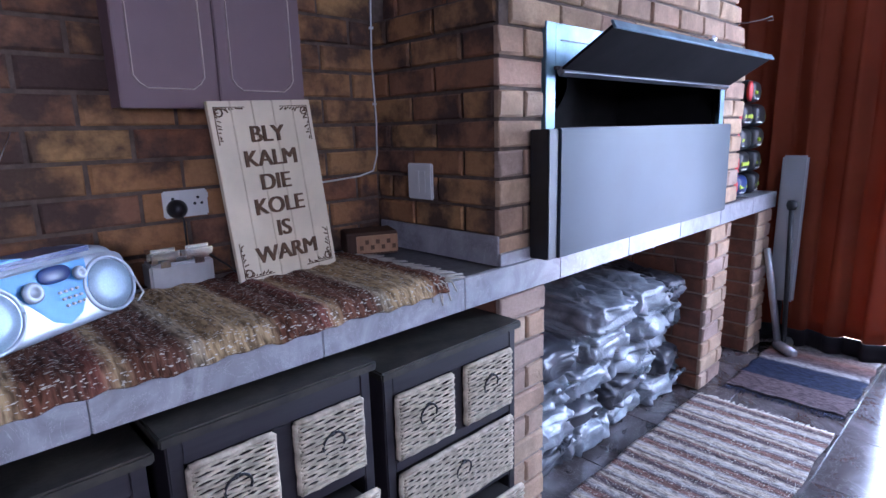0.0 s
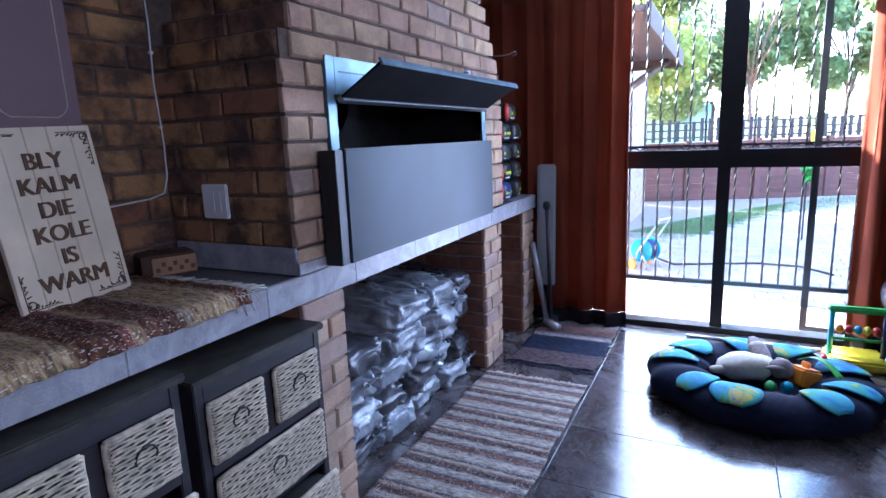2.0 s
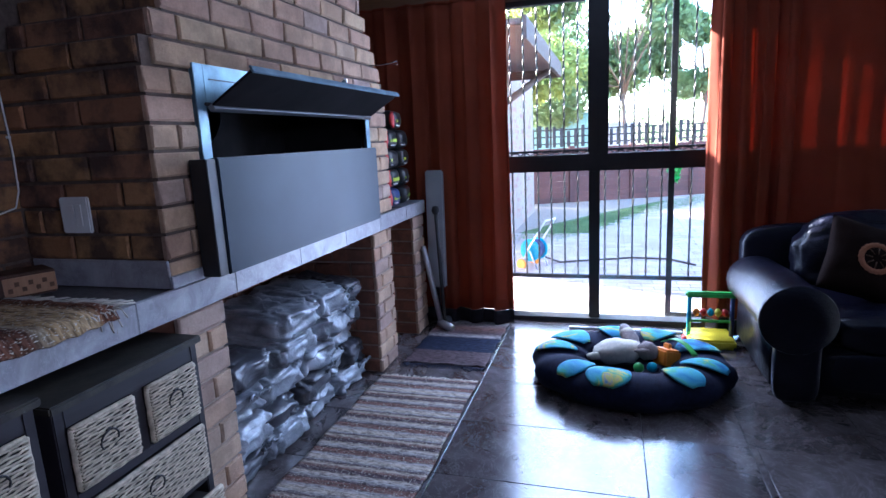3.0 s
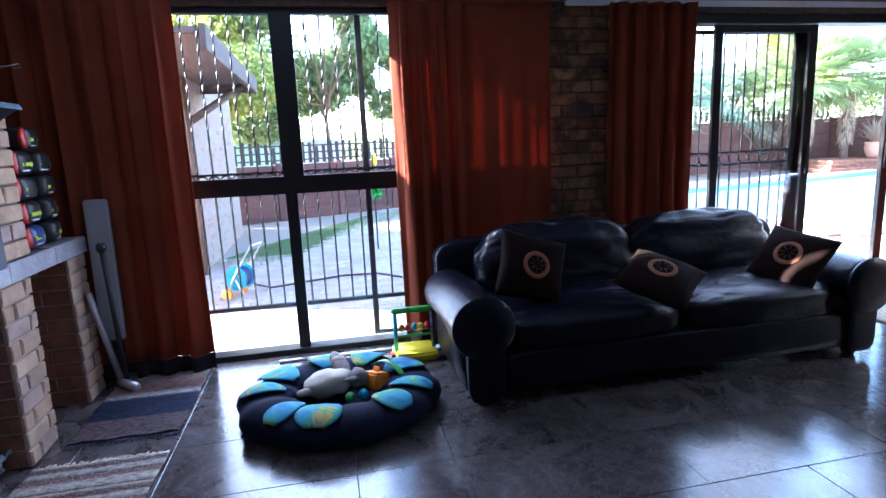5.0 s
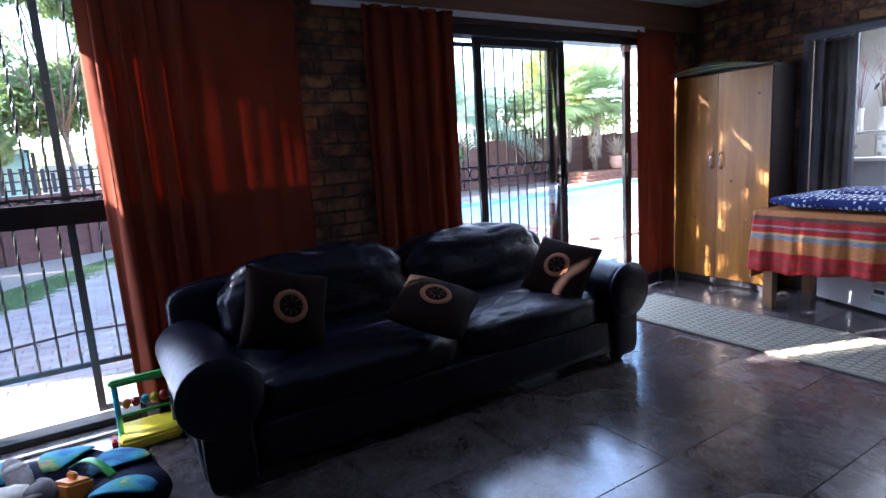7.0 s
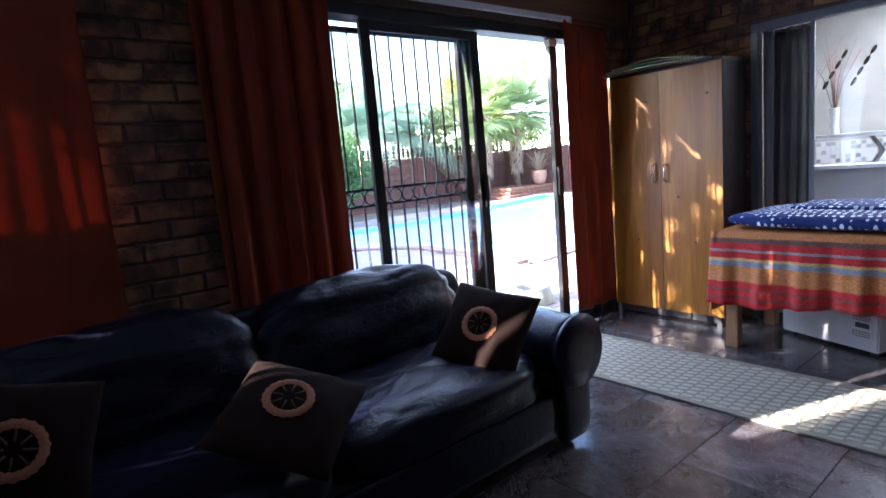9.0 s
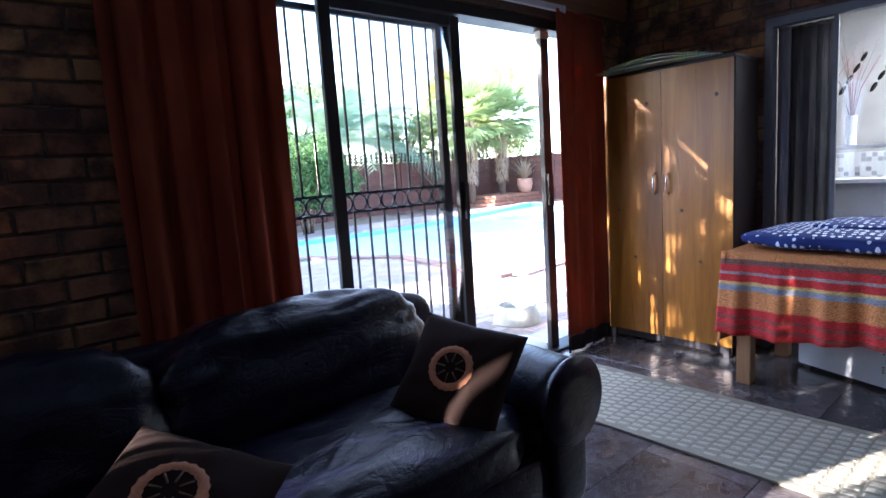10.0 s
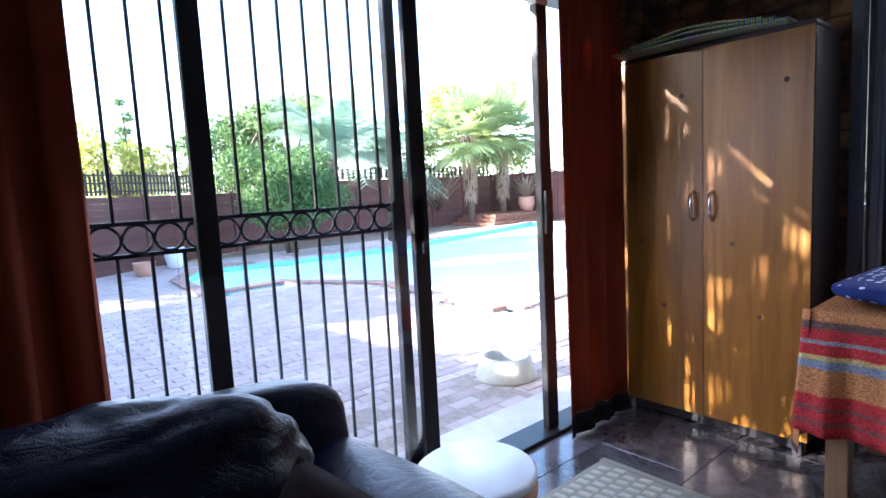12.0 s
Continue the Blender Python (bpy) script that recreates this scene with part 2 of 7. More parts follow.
M_BLUEPLASTIC = plain("pale_blue_plastic", (0.16, 0.42, 0.72), 0.3, 0.1, 0.08, 20)
M_MESH = plain("speaker_grille", (0.4, 0.5, 0.6), 0.5, 0.5, 0.12, 300)
M_NAVYPLASTIC = plain("dark_blue_plastic", (0.03, 0.05, 0.16), 0.3, var=0.1)
M_YELLOW = plain("yellow_plastic", (0.75, 0.6, 0.03), 0.4, var=0.05)
M_LIME = plain("yellow_green_print", (0.5, 0.62, 0.05), 0.5, var=0.1)
M_RED = plain("red_plastic", (0.55, 0.03, 0.025), 0.4, var=0.08)
M_GREEN = plain("green_plastic", (0.08, 0.4, 0.08), 0.4, var=0.08)
M_TEAL = plain("teal_plastic", (0.03, 0.38, 0.55), 0.4, var=0.08)
M_ORANGE = plain("orange_plastic", (0.8, 0.27, 0.02), 0.45, var=0.06)
M_WHITECLOTH = plain("off_white_plush", (0.6, 0.55, 0.46), 0.95, var=0.12, scale=60, bump=0.6)
M_TAUPE = plain("taupe_plush", (0.24, 0.2, 0.19), 0.95, var=0.2, scale=60, bump=0.6)
M_NAVY = plain("navy_cotton", (0.008, 0.01, 0.028), 0.92, var=0.3, scale=40, bump=0.3, spec=0.2)
M_CUSHION = plain("grey_brown_woven_cushion", (0.017, 0.009, 0.007), 0.95, var=0.2, scale=200, bump=0.4, spec=0.08)
M_RING = plain("orange_embroidery", (0.34, 0.13, 0.06), 0.85, var=0.2, scale=150, bump=0.4)
M_MATBEIGE = plain("beige_ribbed_mat", (0.3, 0.26, 0.19), 0.95, var=0.12, scale=120, bump=0.5)
M_MATDARK = plain("mat_rib", (0.5, 0.45, 0.34), 0.95, var=0.15, scale=120, bump=0.5)
M_NET = plain("teal_shade_net", (0.22, 0.36, 0.32), 0.9, var=0.15, scale=6)
M_CONCRETE = plain("cast_concrete_bowl", (0.42, 0.43, 0.38), 0.85, var=0.1, scale=20, bump=0.2)
M_TERRA = plain("pale_terracotta", (0.5, 0.27, 0.19), 0.8, var=0.12, scale=10)
M_BAGPLASTIC = plain("clear_grey_plastic_bag", (0.26, 0.28, 0.31), 0.3, 0.1, 0.6, 9, 1.0)
M_BAGDARK = plain("charcoal_under_plastic", (0.06, 0.06, 0.07), 0.3, 0.0, 0.6, 12)
M_RUBBER = plain("dark_hose_rubber", (0.08, 0.05, 0.04), 0.6)
PAV = [(0.5, 0.39, 0.34), (0.58, 0.46, 0.41), (0.46, 0.35, 0.31), (0.62, 0.51, 0.46)]
M_PAVER = brick_mat("paving_brick", True, PAV, 0.1)
M_PAVER_O = brick_mat("paving_brick_single", False, PAV, 0.1)
M_SAND = plain("paving_joint_sand", (0.32, 0.25, 0.2), 0.95, var=0.2, scale=30)
M_DECK = plain("pale_stone_paver", (0.5, 0.46, 0.4), 0.8, var=0.12, scale=6, bump=0.2)
M_PRECAST = brick_mat("red_brown_precast", False, [(0.13, 0.058, 0.05), (0.16, 0.07, 0.06), (0.11, 0.052, 0.046)], 0.2)
M_FENCE = plain("grey_weathered_stakes", (0.035, 0.028, 0.028), 0.85, var=0.3, scale=20)
M_POOLTILE = plain("pool_wall", (0.2, 0.5, 0.62), 0.4, var=0.1, scale=8)


def stripes_mat(name, axis, bands, scale, weave=160.0, rough=0.95, flecks=False):
    """Cloth woven in bands along one world axis; bands are (position 0..1, colour) over a repeat of 1/scale metres."""
    m = Mat(name, rough, 0, 0.15)
    sep = m.t.nodes.new("ShaderNodeSeparateXYZ")
    m.link(m.world_pos(), sep.inputs[0])
    wob = m.node("ShaderNodeMath")
    wob.operation = "MULTIPLY_ADD"
    m.link(m.noise(30, 2), wob.inputs[0])
    wob.inputs[1].default_value = 0.012
    m.link(sep.outputs[axis], wob.inputs[2])
    mul = m.node("ShaderNodeMath")
    mul.operation = "MULTIPLY"
    m.link(wob.outputs[0], mul.inputs[0])
    mul.inputs[1].default_value = scale
    fr = m.node("ShaderNodeMath")
    fr.operation = "FRACT"
    m.link(mul.outputs[0], fr.inputs[0])
    c = m.ramp(fr.outputs[0], bands)
    s = [weave * 0.22, weave * 0.22, weave * 0.22]
    s[axis] = weave
    mp = m.node("ShaderNodeMapping", Scale=tuple(s))
    m.link(m.world_pos(), mp.inputs[0])
    n = m.noise(1.0, 2, 0.5, mp.outputs[0])
    c = m.mix(0.75, c, m.ramp(n, [(0.34, (0.2, 0.18, 0.17)), (0.62, (1.25, 1.25, 1.25))]), "MULTIPLY")
    if flecks:
        fm = m.node("ShaderNodeMapping", Scale=(95, 260, 260))
        m.link(m.world_pos(), fm.inputs[0])
        c = m.mix(m.ramp(m.noise(1.0, 1, 0.5, fm.outputs[0]), [(0.62, (0, 0, 0)), (0.68, (1, 1, 1))]), c, (0.55, 0.5, 0.42))
    m.color(c)
    m.bump(n, 0.6, 0.004)
    return m.m


CR, BR, RD, GY, DK = (0.5, 0.42, 0.34), (0.2, 0.11, 0.09), (0.2, 0.05, 0.035), (0.36, 0.33, 0.32), (0.1, 0.07, 0.075)
M_RUG1 = stripes_mat("rag_rug_cloth", 0, [(0, CR), (0.1, GY), (0.15, BR), (0.26, BR), (0.3, DK), (0.38, GY), (0.48, CR), (0.55, DK), (0.62, DK), (0.68, BR), (0.76, CR), (0.82, DK), (0.88, GY), (0.95, CR)], 4.3, 160, 0.95, True)
M_RUG2 = stripes_mat("rag_rug_dark_cloth", 0, [(0, (0.02, 0.025, 0.05)), (0.3, (0.02, 0.025, 0.05)), (0.34, GY), (0.42, DK), (0.55, BR), (0.7, GY), (0.76, DK), (1, DK)], 1.22)
M_RUNNER = stripes_mat("runner_cloth", 0, [(0, (0.34, 0.23, 0.12)), (0.3, (0.4, 0.28, 0.15)), (0.36, (0.15, 0.06, 0.033)), (0.52, (0.105, 0.045, 0.03)), (0.6, (0.2, 0.07, 0.05)), (0.66, (0.38, 0.26, 0.14)), (0.72, (0.14, 0.058, 0.034)), (0.9, (0.12, 0.055, 0.036)), (0.95, (0.3, 0.23, 0.15))], 2.3, 130, 0.95, True)
OR, SC, BL, YL = (0.66, 0.27, 0.1), (0.6, 0.05, 0.05), (0.32, 0.33, 0.38), (0.7, 0.48, 0.18)
M_CLOTH = stripes_mat("striped_table_cloth", 2, [(0, OR), (0.05, OR), (0.10, OR), (0.11, BL), (0.165, BL), (0.175, YL), (0.2, YL), (0.21, SC), (0.28, SC), (0.29, GY), (0.31, GY), (0.32, SC), (0.39, SC), (0.40, BR), (0.45, BR), (0.46, OR), (0.56, OR), (0.60, SC), (0.68, SC), (0.70, BR), (0.73, SC), (0.79, SC), (0.80, BR), (0.84, SC), (0.9, SC), (0.92, OR), (1, OR)], 2.0, 500)
M_FRINGE = plain("cotton_fringe", (0.5, 0.45, 0.38), 0.95, var=0.15)
M_FRINGE_D = plain("navy_fringe", (0.03, 0.035, 0.07), 0.95, var=0.2)


def dots_mat():
    m = Mat("blue_polka_dot_cotton", 0.8)
    v = m.t.nodes.new("ShaderNodeTexVoronoi")
    v.inputs["Scale"].default_value = 26
    v.inputs["Randomness"].default_value = 0.35
    m.link(m.coords((1, 1, 0.4)), v.inputs["Vector"])
    m.color(m.ramp(v.outputs["Distance"], [(0.28, (0.7, 0.76, 0.88)), (0.32, (0.005, 0.017, 0.13))]))
    m.bump(m.noise(400, 1), 0.2, 0.001)
    return m.m


M_DOTS = dots_mat()


def sea_mat():
    m = Mat("sea_print_cotton", 0.85)
    n = m.noise(7, 3, 0.5, None, 1.0)
    m.color(m.ramp(n, [(0.3, (0.02, 0.08, 0.25)), (0.42, (0.04, 0.24, 0.42)), (0.55, (0.08, 0.36, 0.46)), (0.62, (0.08, 0.36, 0.2)), (0.66, (0.5, 0.42, 0.08)), (0.72, (0.08, 0.22, 0.42))]))
    m.bump(m.noise(60), 0.3, 0.003)
    return m.m


M_SEA = sea_mat()


def mat_weave():
    m = Mat("striped_woven_mat", 0.7)
    n = m.node("ShaderNodeTexWave", Scale=14.0, Distortion=1.5)
    m.link(m.world_pos(), n.inputs["Vector"])
    m.color(m.ramp(n.outputs["Fac"], [(0.0, (0.03, 0.06, 0.5)), (0.3, (0.04, 0.3, 0.1)), (0.55, (0.8, 0.7, 0.06)), (0.8, (0.06, 0.4, 0.14)), (1, (0.5, 0.05, 0.04))]))
    m.bump(m.noise(150), 0.5, 0.004)
    return m.m


M_WOVEN = mat_weave()


def leaf_mat(name, a, b):
    m = Mat(name, 0.55)
    m.color(m.mix(m.random(True), a, b))
    tr = m.t.nodes.new("ShaderNodeBsdfTranslucent")
    tr.inputs[0].default_value = (*[min(1, x * 1.6) for x in b], 1)
    mx = m.t.nodes.new("ShaderNodeMixShader")
    mx.inputs[0].default_value = 0.35
    m.link(m.b.outputs[0], mx.inputs[1])
    m.link(tr.outputs[0], mx.inputs[2])
    m.link(mx.outputs[0], m.t.nodes["Material Output"].inputs[0])
    return m.m


M_LEAF = leaf_mat("tree_leaves", (0.08, 0.13, 0.055), (0.19, 0.25, 0.1))
M_LEAF_D = leaf_mat("dark_bush_leaves", (0.03, 0.07, 0.02), (0.1, 0.17, 0.05))
M_LEAF_P = leaf_mat("palm_fronds", (0.13, 0.21, 0.08), (0.32, 0.37, 0.17))
M_LEAF_B = leaf_mat("blue_green_fronds", (0.12, 0.2, 0.14), (0.26, 0.36, 0.26))
M_LEAF_Y = leaf_mat("yellow_green_leaves", (0.16, 0.2, 0.04), (0.3, 0.32, 0.08))
M_BARK = plain("rough_bark", (0.16, 0.11, 0.08), 0.95, var=0.4, scale=14, bump=0.8)
M_SKIRT = leaf_mat("dry_palm_skirt", (0.28, 0.2, 0.14), (0.45, 0.34, 0.25))


def ground_mat():
    m = Mat("garden_ground", 0.95)
    n = m.noise(0.5, 6, 0.6)
    c = m.ramp(n, [(0.35, (0.2, 0.13, 0.09)), (0.6, (0.28, 0.2, 0.14))])
    m.color(m.mix(0.4, c, m.ramp(m.noise(12, 5), [(0.3, (0.5, 0.5, 0.5)), (0.7, (1, 1, 1))]), "MULTIPLY"))
    m.bump(m.noise(30, 5), 0.5, 0.02)
    return m.m


M_GROUND = ground_mat()
M_LAWN = plain("short_lawn", (0.09, 0.13, 0.04), 0.95, var=0.4, scale=30, bump=0.8)


def water_mat():
    m = Mat("pool_water", 0.04)
    m.color((0.8, 0.92, 0.8))
    m.b.inputs["IOR"].default_value = 1.33
    m.bump(m.noise(5, 4, 0.6, None, 1.0), 0.35, 0.03)
    return m.m


M_WATER = water_mat()


def glass_mat():
    m = bpy.data.materials.new("window_glass")
    m.use_nodes = True
    t = m.node_tree
    t.nodes.remove(t.nodes["Principled BSDF"])
    tr = t.nodes.new("ShaderNodeBsdfTransparent")
    gl = t.nodes.new("ShaderNodeBsdfGlossy")
    gl.inputs["Roughness"].default_value = 0.02
    fr = t.nodes.new("ShaderNodeFresnel")
    fr.inputs[0].default_value = 1.45
    mx = t.nodes.new("ShaderNodeMixShader")
    t.links.new(fr.outputs[0], mx.inputs[0])
    t.links.new(tr.outputs[0], mx.inputs[1])
    t.links.new(gl.outputs[0], mx.inputs[2])
    t.links.new(mx.outputs[0], t.nodes["Material Output"].inputs[0])
    return m


M_GLASS = glass_mat()


# ---- builders ----
def part(name, bm, material, parent=None, label="", smooth=False):
    me = bpy.data.meshes.new(name)
    if isinstance(bm, bmesh.types.BMesh):
        bm.normal_update()
        bm.to_mesh(me)
        bm.free()
    else:
        me.from_pydata(*bm)
    for m in material if isinstance(material, (list, tuple)) else [material]:
        me.materials.append(m)
    if smooth:
        me.shade_smooth()
    ob = new(name, me)
    if parent is not None:
        ob.parent = parent
    if label:
        tagged(ob, label)
    return ob


def thing(name, at, label, category, group="", turn=0.0):
    ob = new(name)
    ob.matrix_world = pose(*at, 0, 0, turn)
    ob.empty_display_size = 0.1
    return tagged(ob, label, category, group)


def box(bm, lo, hi, bevel=0.0, mat=0, m=None):
    r = bmesh.ops.create_cube(bm, size=1.0)
    vs = r["verts"]
    c = [(a + b) / 2 for a, b in zip(lo, hi)]
    s = [max(1e-5, b - a) for a, b in zip(lo, hi)]
    for v in vs:
        v.co = Vector([v.co[i] * s[i] + c[i] for i in range(3)])
    faces = {f for v in vs for f in v.link_faces}
    if bevel:
        es = {e for v in vs for e in v.link_edges}
        r = bmesh.ops.bevel(bm, geom=list(es), offset=min(bevel, min(s) * 0.45), segments=2, affect="EDGES")
        faces = set(r["faces"]) | {f for f in faces if f.is_valid}
        vs = list({v for f in faces if f.is_valid for v in f.verts})
    for f in faces:
        if f.is_valid:
            f.material_index = mat
    if m is not None:
        bmesh.ops.transform(bm, matrix=m, verts=[v for v in vs if v.is_valid])
    return bm


def boxbm(lo, hi, bevel=0.0, m=None):
    return box(bmesh.new(), lo, hi, bevel, 0, m)


def tube(bm, pts, r, sides=8, mat=0, taper=None):
    """A round bar along points."""
    pts = [Vector(p) for p in pts]
    rings = []
    up = Vector((0.123, 0.456, 0.88)).normalized()
    for i, p in enumerate(pts):
        d = (pts[min(i + 1, len(pts) - 1)] - pts[max(i - 1, 0)]).normalized()
        a = d.cross(up).normalized()
        b = d.cross(a)
        k = r if taper is None else r + (taper - r) * i / (len(pts) - 1)
        rings.append([bm.verts.new(p + (a * math.cos(2 * math.pi * j / sides) + b * math.sin(2 * math.pi * j / sides)) * k) for j in range(sides)])
    for q, w in zip(rings, rings[1:]):
        for j in range(sides):
            f = bm.faces.new((q[j], q[(j + 1) % sides], w[(j + 1) % sides], w[j]))
            f.material_index, f.smooth = mat, True
    for ring in (rings[0][::-1], rings[-1]):
        bm.faces.new(ring).material_index = mat
    return bm


def lathe(bm, profile, seg=24, mat=0, at=(0, 0, 0), close=False):
    """Turns (radius, height) points about a vertical axis."""
    rings = []
    for r, z in profile:
        rings.append([bm.verts.new((at[0] + r * math.cos(2 * math.pi * j / seg), at[1] + r * math.sin(2 * math.pi * j / seg), at[2] + z)) for j in range(seg)])
    if close:
        rings.append(rings[0])
    for q, w in zip(rings, rings[1:]):
        for j in range(seg):
            f = bm.faces.new((q[j], q[(j + 1) % seg], w[(j + 1) % seg], w[j]))
            f.material_index, f.smooth = mat, True
    if not close:
        for ring, flip in ((rings[0], True), (rings[-1], False)):
            if profile[0 if flip else -1][0] > 1e-4:
                bm.faces.new(ring[::-1] if flip else ring).material_index = mat
    return bm


def soft(sx, sy, sz, e1=0.5, e2=0.5, nu=28, nv=18, wrinkle=0.0, freq=6.0, seed=0.0, m=None, flatbottom=False):
    """A stuffed shape: a superellipsoid with folds."""
    bm = bmesh.new()
    rows = []

    def p(c, e):
        return math.copysign(abs(c) ** e, c)

    for i in range(nv + 1):
        u = -math.pi / 2 + math.pi * i / nv
        row = []
        for j in range(nu):
            w = 2 * math.pi * j / nu
            v = Vector((sx * p(math.cos(u), e1) * p(math.cos(w), e2), sy * p(math.cos(u), e1) * p(math.sin(w), e2), sz * p(math.sin(u), e1)))
            if wrinkle:
                n = v.normalized()
                q = Vector((v.x * freq, v.y * freq * 0.45, v.z * freq)) + Vector((seed, seed * 2, 0))
                v += n * wrinkle * (noise.noise(q) + 0.5 * noise.noise(q * 2.3) - 0.35 * abs(noise.noise(q * 3.1)))
            row.append(bm.verts.new(v))
            if i in (0, nv):
                break
        rows.append(row)
    for q, w in zip(rows, rows[1:]):
        for j in range(nu):
            k = (j + 1) % nu
            if len(q) == 1:
                f = bm.faces.new((q[0], w[k], w[j]))
            elif len(w) == 1:
                f = bm.faces.new((q[j], q[k], w[0]))
            else:
                f = bm.faces.new((q[j], q[k], w[k], w[j]))
            f.smooth = True
    if m is not None:
        bm.transform(m)
    return bm


def sheet(nu, nv, fn, thick=0.0):
    """A cloth surface from fn(u, v), u and v in 0..1, with some thickness along fn's own normal."""
    bm = bmesh.new()
    g = [[bm.verts.new(fn(i / nu, j / nv)) for j in range(nv + 1)] for i in range(nu + 1)]
    for i in range(nu):
        for j in range(nv):
            bm.faces.new((g[i][j], g[i + 1][j], g[i + 1][j + 1], g[i][j + 1])).smooth = True
    if thick:
        bm.normal_update()
        h = [[bm.verts.new(v.co - v.normal * thick) for v in row] for row in g]
        for i in range(nu):
            for j in range(nv):
                bm.faces.new((h[i][j], h[i][j + 1], h[i + 1][j + 1], h[i + 1][j])).smooth = True
        rim = [(i, 0) for i in range(nu)] + [(nu, j) for j in range(nv)] + [(i, nv) for i in range(nu, 0, -1)] + [(0, j) for j in range(nv, 0, -1)]
        for (a, b), (c, d) in zip(rim, rim[1:] + rim[:1]):
            bm.faces.new((g[c][d], g[a][b], h[a][b], h[c][d]))
    return bm


# ---- small pieces that repeat ----
PIECES = {}


def brick_mesh(length, height, depth, mat, chamfer=0.006):
    """A brick with chamfered front edges, front towards -y, from x 0 to length, z 0 to height; a few shapes of each size."""
    key = (round(length, 3), round(height, 3), round(depth, 3), mat.name, random.randrange(3))
    if key not in PIECES:
        rnd = random.Random(str(key))
        j = lambda: rnd.uniform(-0.0035, 0.0035)
        c = chamfer
        L, H = key[0], key[1]
        f = [(c + j(), 0 + j(), c + j()), (L - c + j(), j(), c + j()), (L - c + j(), j(), H - c + j()), (c + j(), j(), H - c + j())]
        s = [(j() * 0.5, c, j() * 0.5), (L + j() * 0.5, c, 0), (L, c, H + j() * 0.5), (0, c, H)]
        b = [(0, depth, 0), (L, depth, 0), (L, depth, H), (0, depth, H)]
        faces = [(0, 1, 2, 3)]
        for k in range(4):
            n = (k + 1) % 4
            faces += [(4 + k, 4 + n, n, k), (8 + k, 8 + n, 4 + n, 4 + k)]
        faces.append((11, 10, 9, 8))
        me = bpy.data.meshes.new("brick")
        me.from_pydata(f + s + b, [], faces)
        me.materials.append(mat)
        PIECES[key] = me
    return PIECES[key]


def lay_bricks(parent, origin, turn, w, z0, z1, mat, holes=(), phase=0.0, left=None, right=None, course=0.085, length=0.232, joint=0.011, depth=0.02, name="brick", header=False):
    """Courses of bricks on a face. origin: the face's lower left corner as seen from in front; turn: degrees about z, 0 faces -y.
    left and right may give, for a course's middle height, how far the course is cut in at its ends."""
    m0 = pose(*origin, 0, 0, turn)
    n = int(round((z1 - z0) / course))
    inv = parent.matrix_world.inverted()
    for k in range(n):
        z = z0 + k * course
        zm = z + course / 2
        a, b = (left(zm) if left else 0.0), w - (right(zm) if right else 0.0)
        off = phase + (0 if k % 2 else length / 2)
        cuts = [a]
        x = a - (off % length) if not left else a - (length / 2 if k % 2 else 0)
        while x < b:
            x += length
            if a + 0.04 < x < b - 0.04:
                cuts.append(x)
        cuts.append(b)
        if b - a < 0.26:
            cuts = [a, b] if k % 2 else [a, a + 0.56 * (b - a), b]
        for p, q in zip(cuts, cuts[1:]):
            spans = [(p + joint / 2 if p > a else p, q - joint / 2 if q < b else q)]
            for h0, h1, g0, g1 in holes:
                if g0 < zm < g1:
                    nxt = []
                    for s0, s1 in spans:
                        if h0 < s1 and h1 > s0:
                            if h0 - s0 > 0.03:
                                nxt.append((s0, h0))
                            if s1 - h1 > 0.03:
                                nxt.append((h1, s1))
                        else:
                            nxt.append((s0, s1))
                    spans = nxt
            for s0, s1 in spans:
                L = round((s1 - s0) * 100) / 100
                if L < 0.03:
                    continue
                ob = new(name, brick_mesh(L, course - joint, depth, mat))
                ob.parent = parent
                ob.matrix_parent_inverse = inv
                ob.matrix_basis = m0 @ pose(s0 + (s1 - s0 - L) / 2, random.uniform(-0.002, 0.002), z + joint / 2 - origin[2], random.uniform(-0.4, 0.4), 0, random.uniform(-0.4, 0.4))


# ---- the room ----
XE, YN, YS, XW, ZC = 4.80, 1.38, -6.10, -2.6, 2.53
WIN = (-2.05, 0.55, 0.0, 2.27)
DOOR = (-5.60, -2.75, 0.0, 2.24)


def structure(name, boxes, mat, label=""):
    bm = bmesh.new()
    for lo, hi in boxes:
        box(bm, lo, hi)
    return tagged(part(name, bm, mat, None, label), kind="structure")


R = 0.012
wall_north = structure("wall_north", [((XW - 0.2, YN + R, 0), (XE + 0.25, YN + 0.25, ZC + 0.2))], M_MORTAR, "brown face-brick wall with dark burnt bricks")
wall_east = structure("wall_east", [
    ((XE + R, WIN[1], 0), (XE + 0.25, YN + R, ZC)), ((XE + R, DOOR[1], 0), (XE + 0.25, WIN[0], ZC)), ((XE + R, YS - R, 0), (XE + 0.25, DOOR[0], ZC)),
    ((XE + R, WIN[0], WIN[3]), (XE + 0.25, WIN[1], ZC)), ((XE + R, DOOR[0], DOOR[3]), (XE + 0.25, DOOR[1], ZC))], M_MORTAR, "face-brick outer wall with two large glazed openings")
IW = (1.3, 3.84, 0.0, 2.10)
wall_south = structure("wall_south", [
    ((IW[1], YS - 0.22, 0), (XE + 0.25, YS - R, ZC)), ((XW, YS - 0.22, 0), (-2.1, YS - R, ZC)), ((0.7, YS - 0.22, 0), (IW[0], YS - R, ZC)), ((-2.1, YS - 0.22, 0), (0.7, YS - R, 2.15)), ((-2.1, YS - 0.22, 2.15), (0.7, YS - R, ZC)), ((IW[0], YS - 0.22, IW[3]), (IW[1], YS - R, ZC))], M_MORTAR, "dark face-brick inner wall with a wide framed opening")
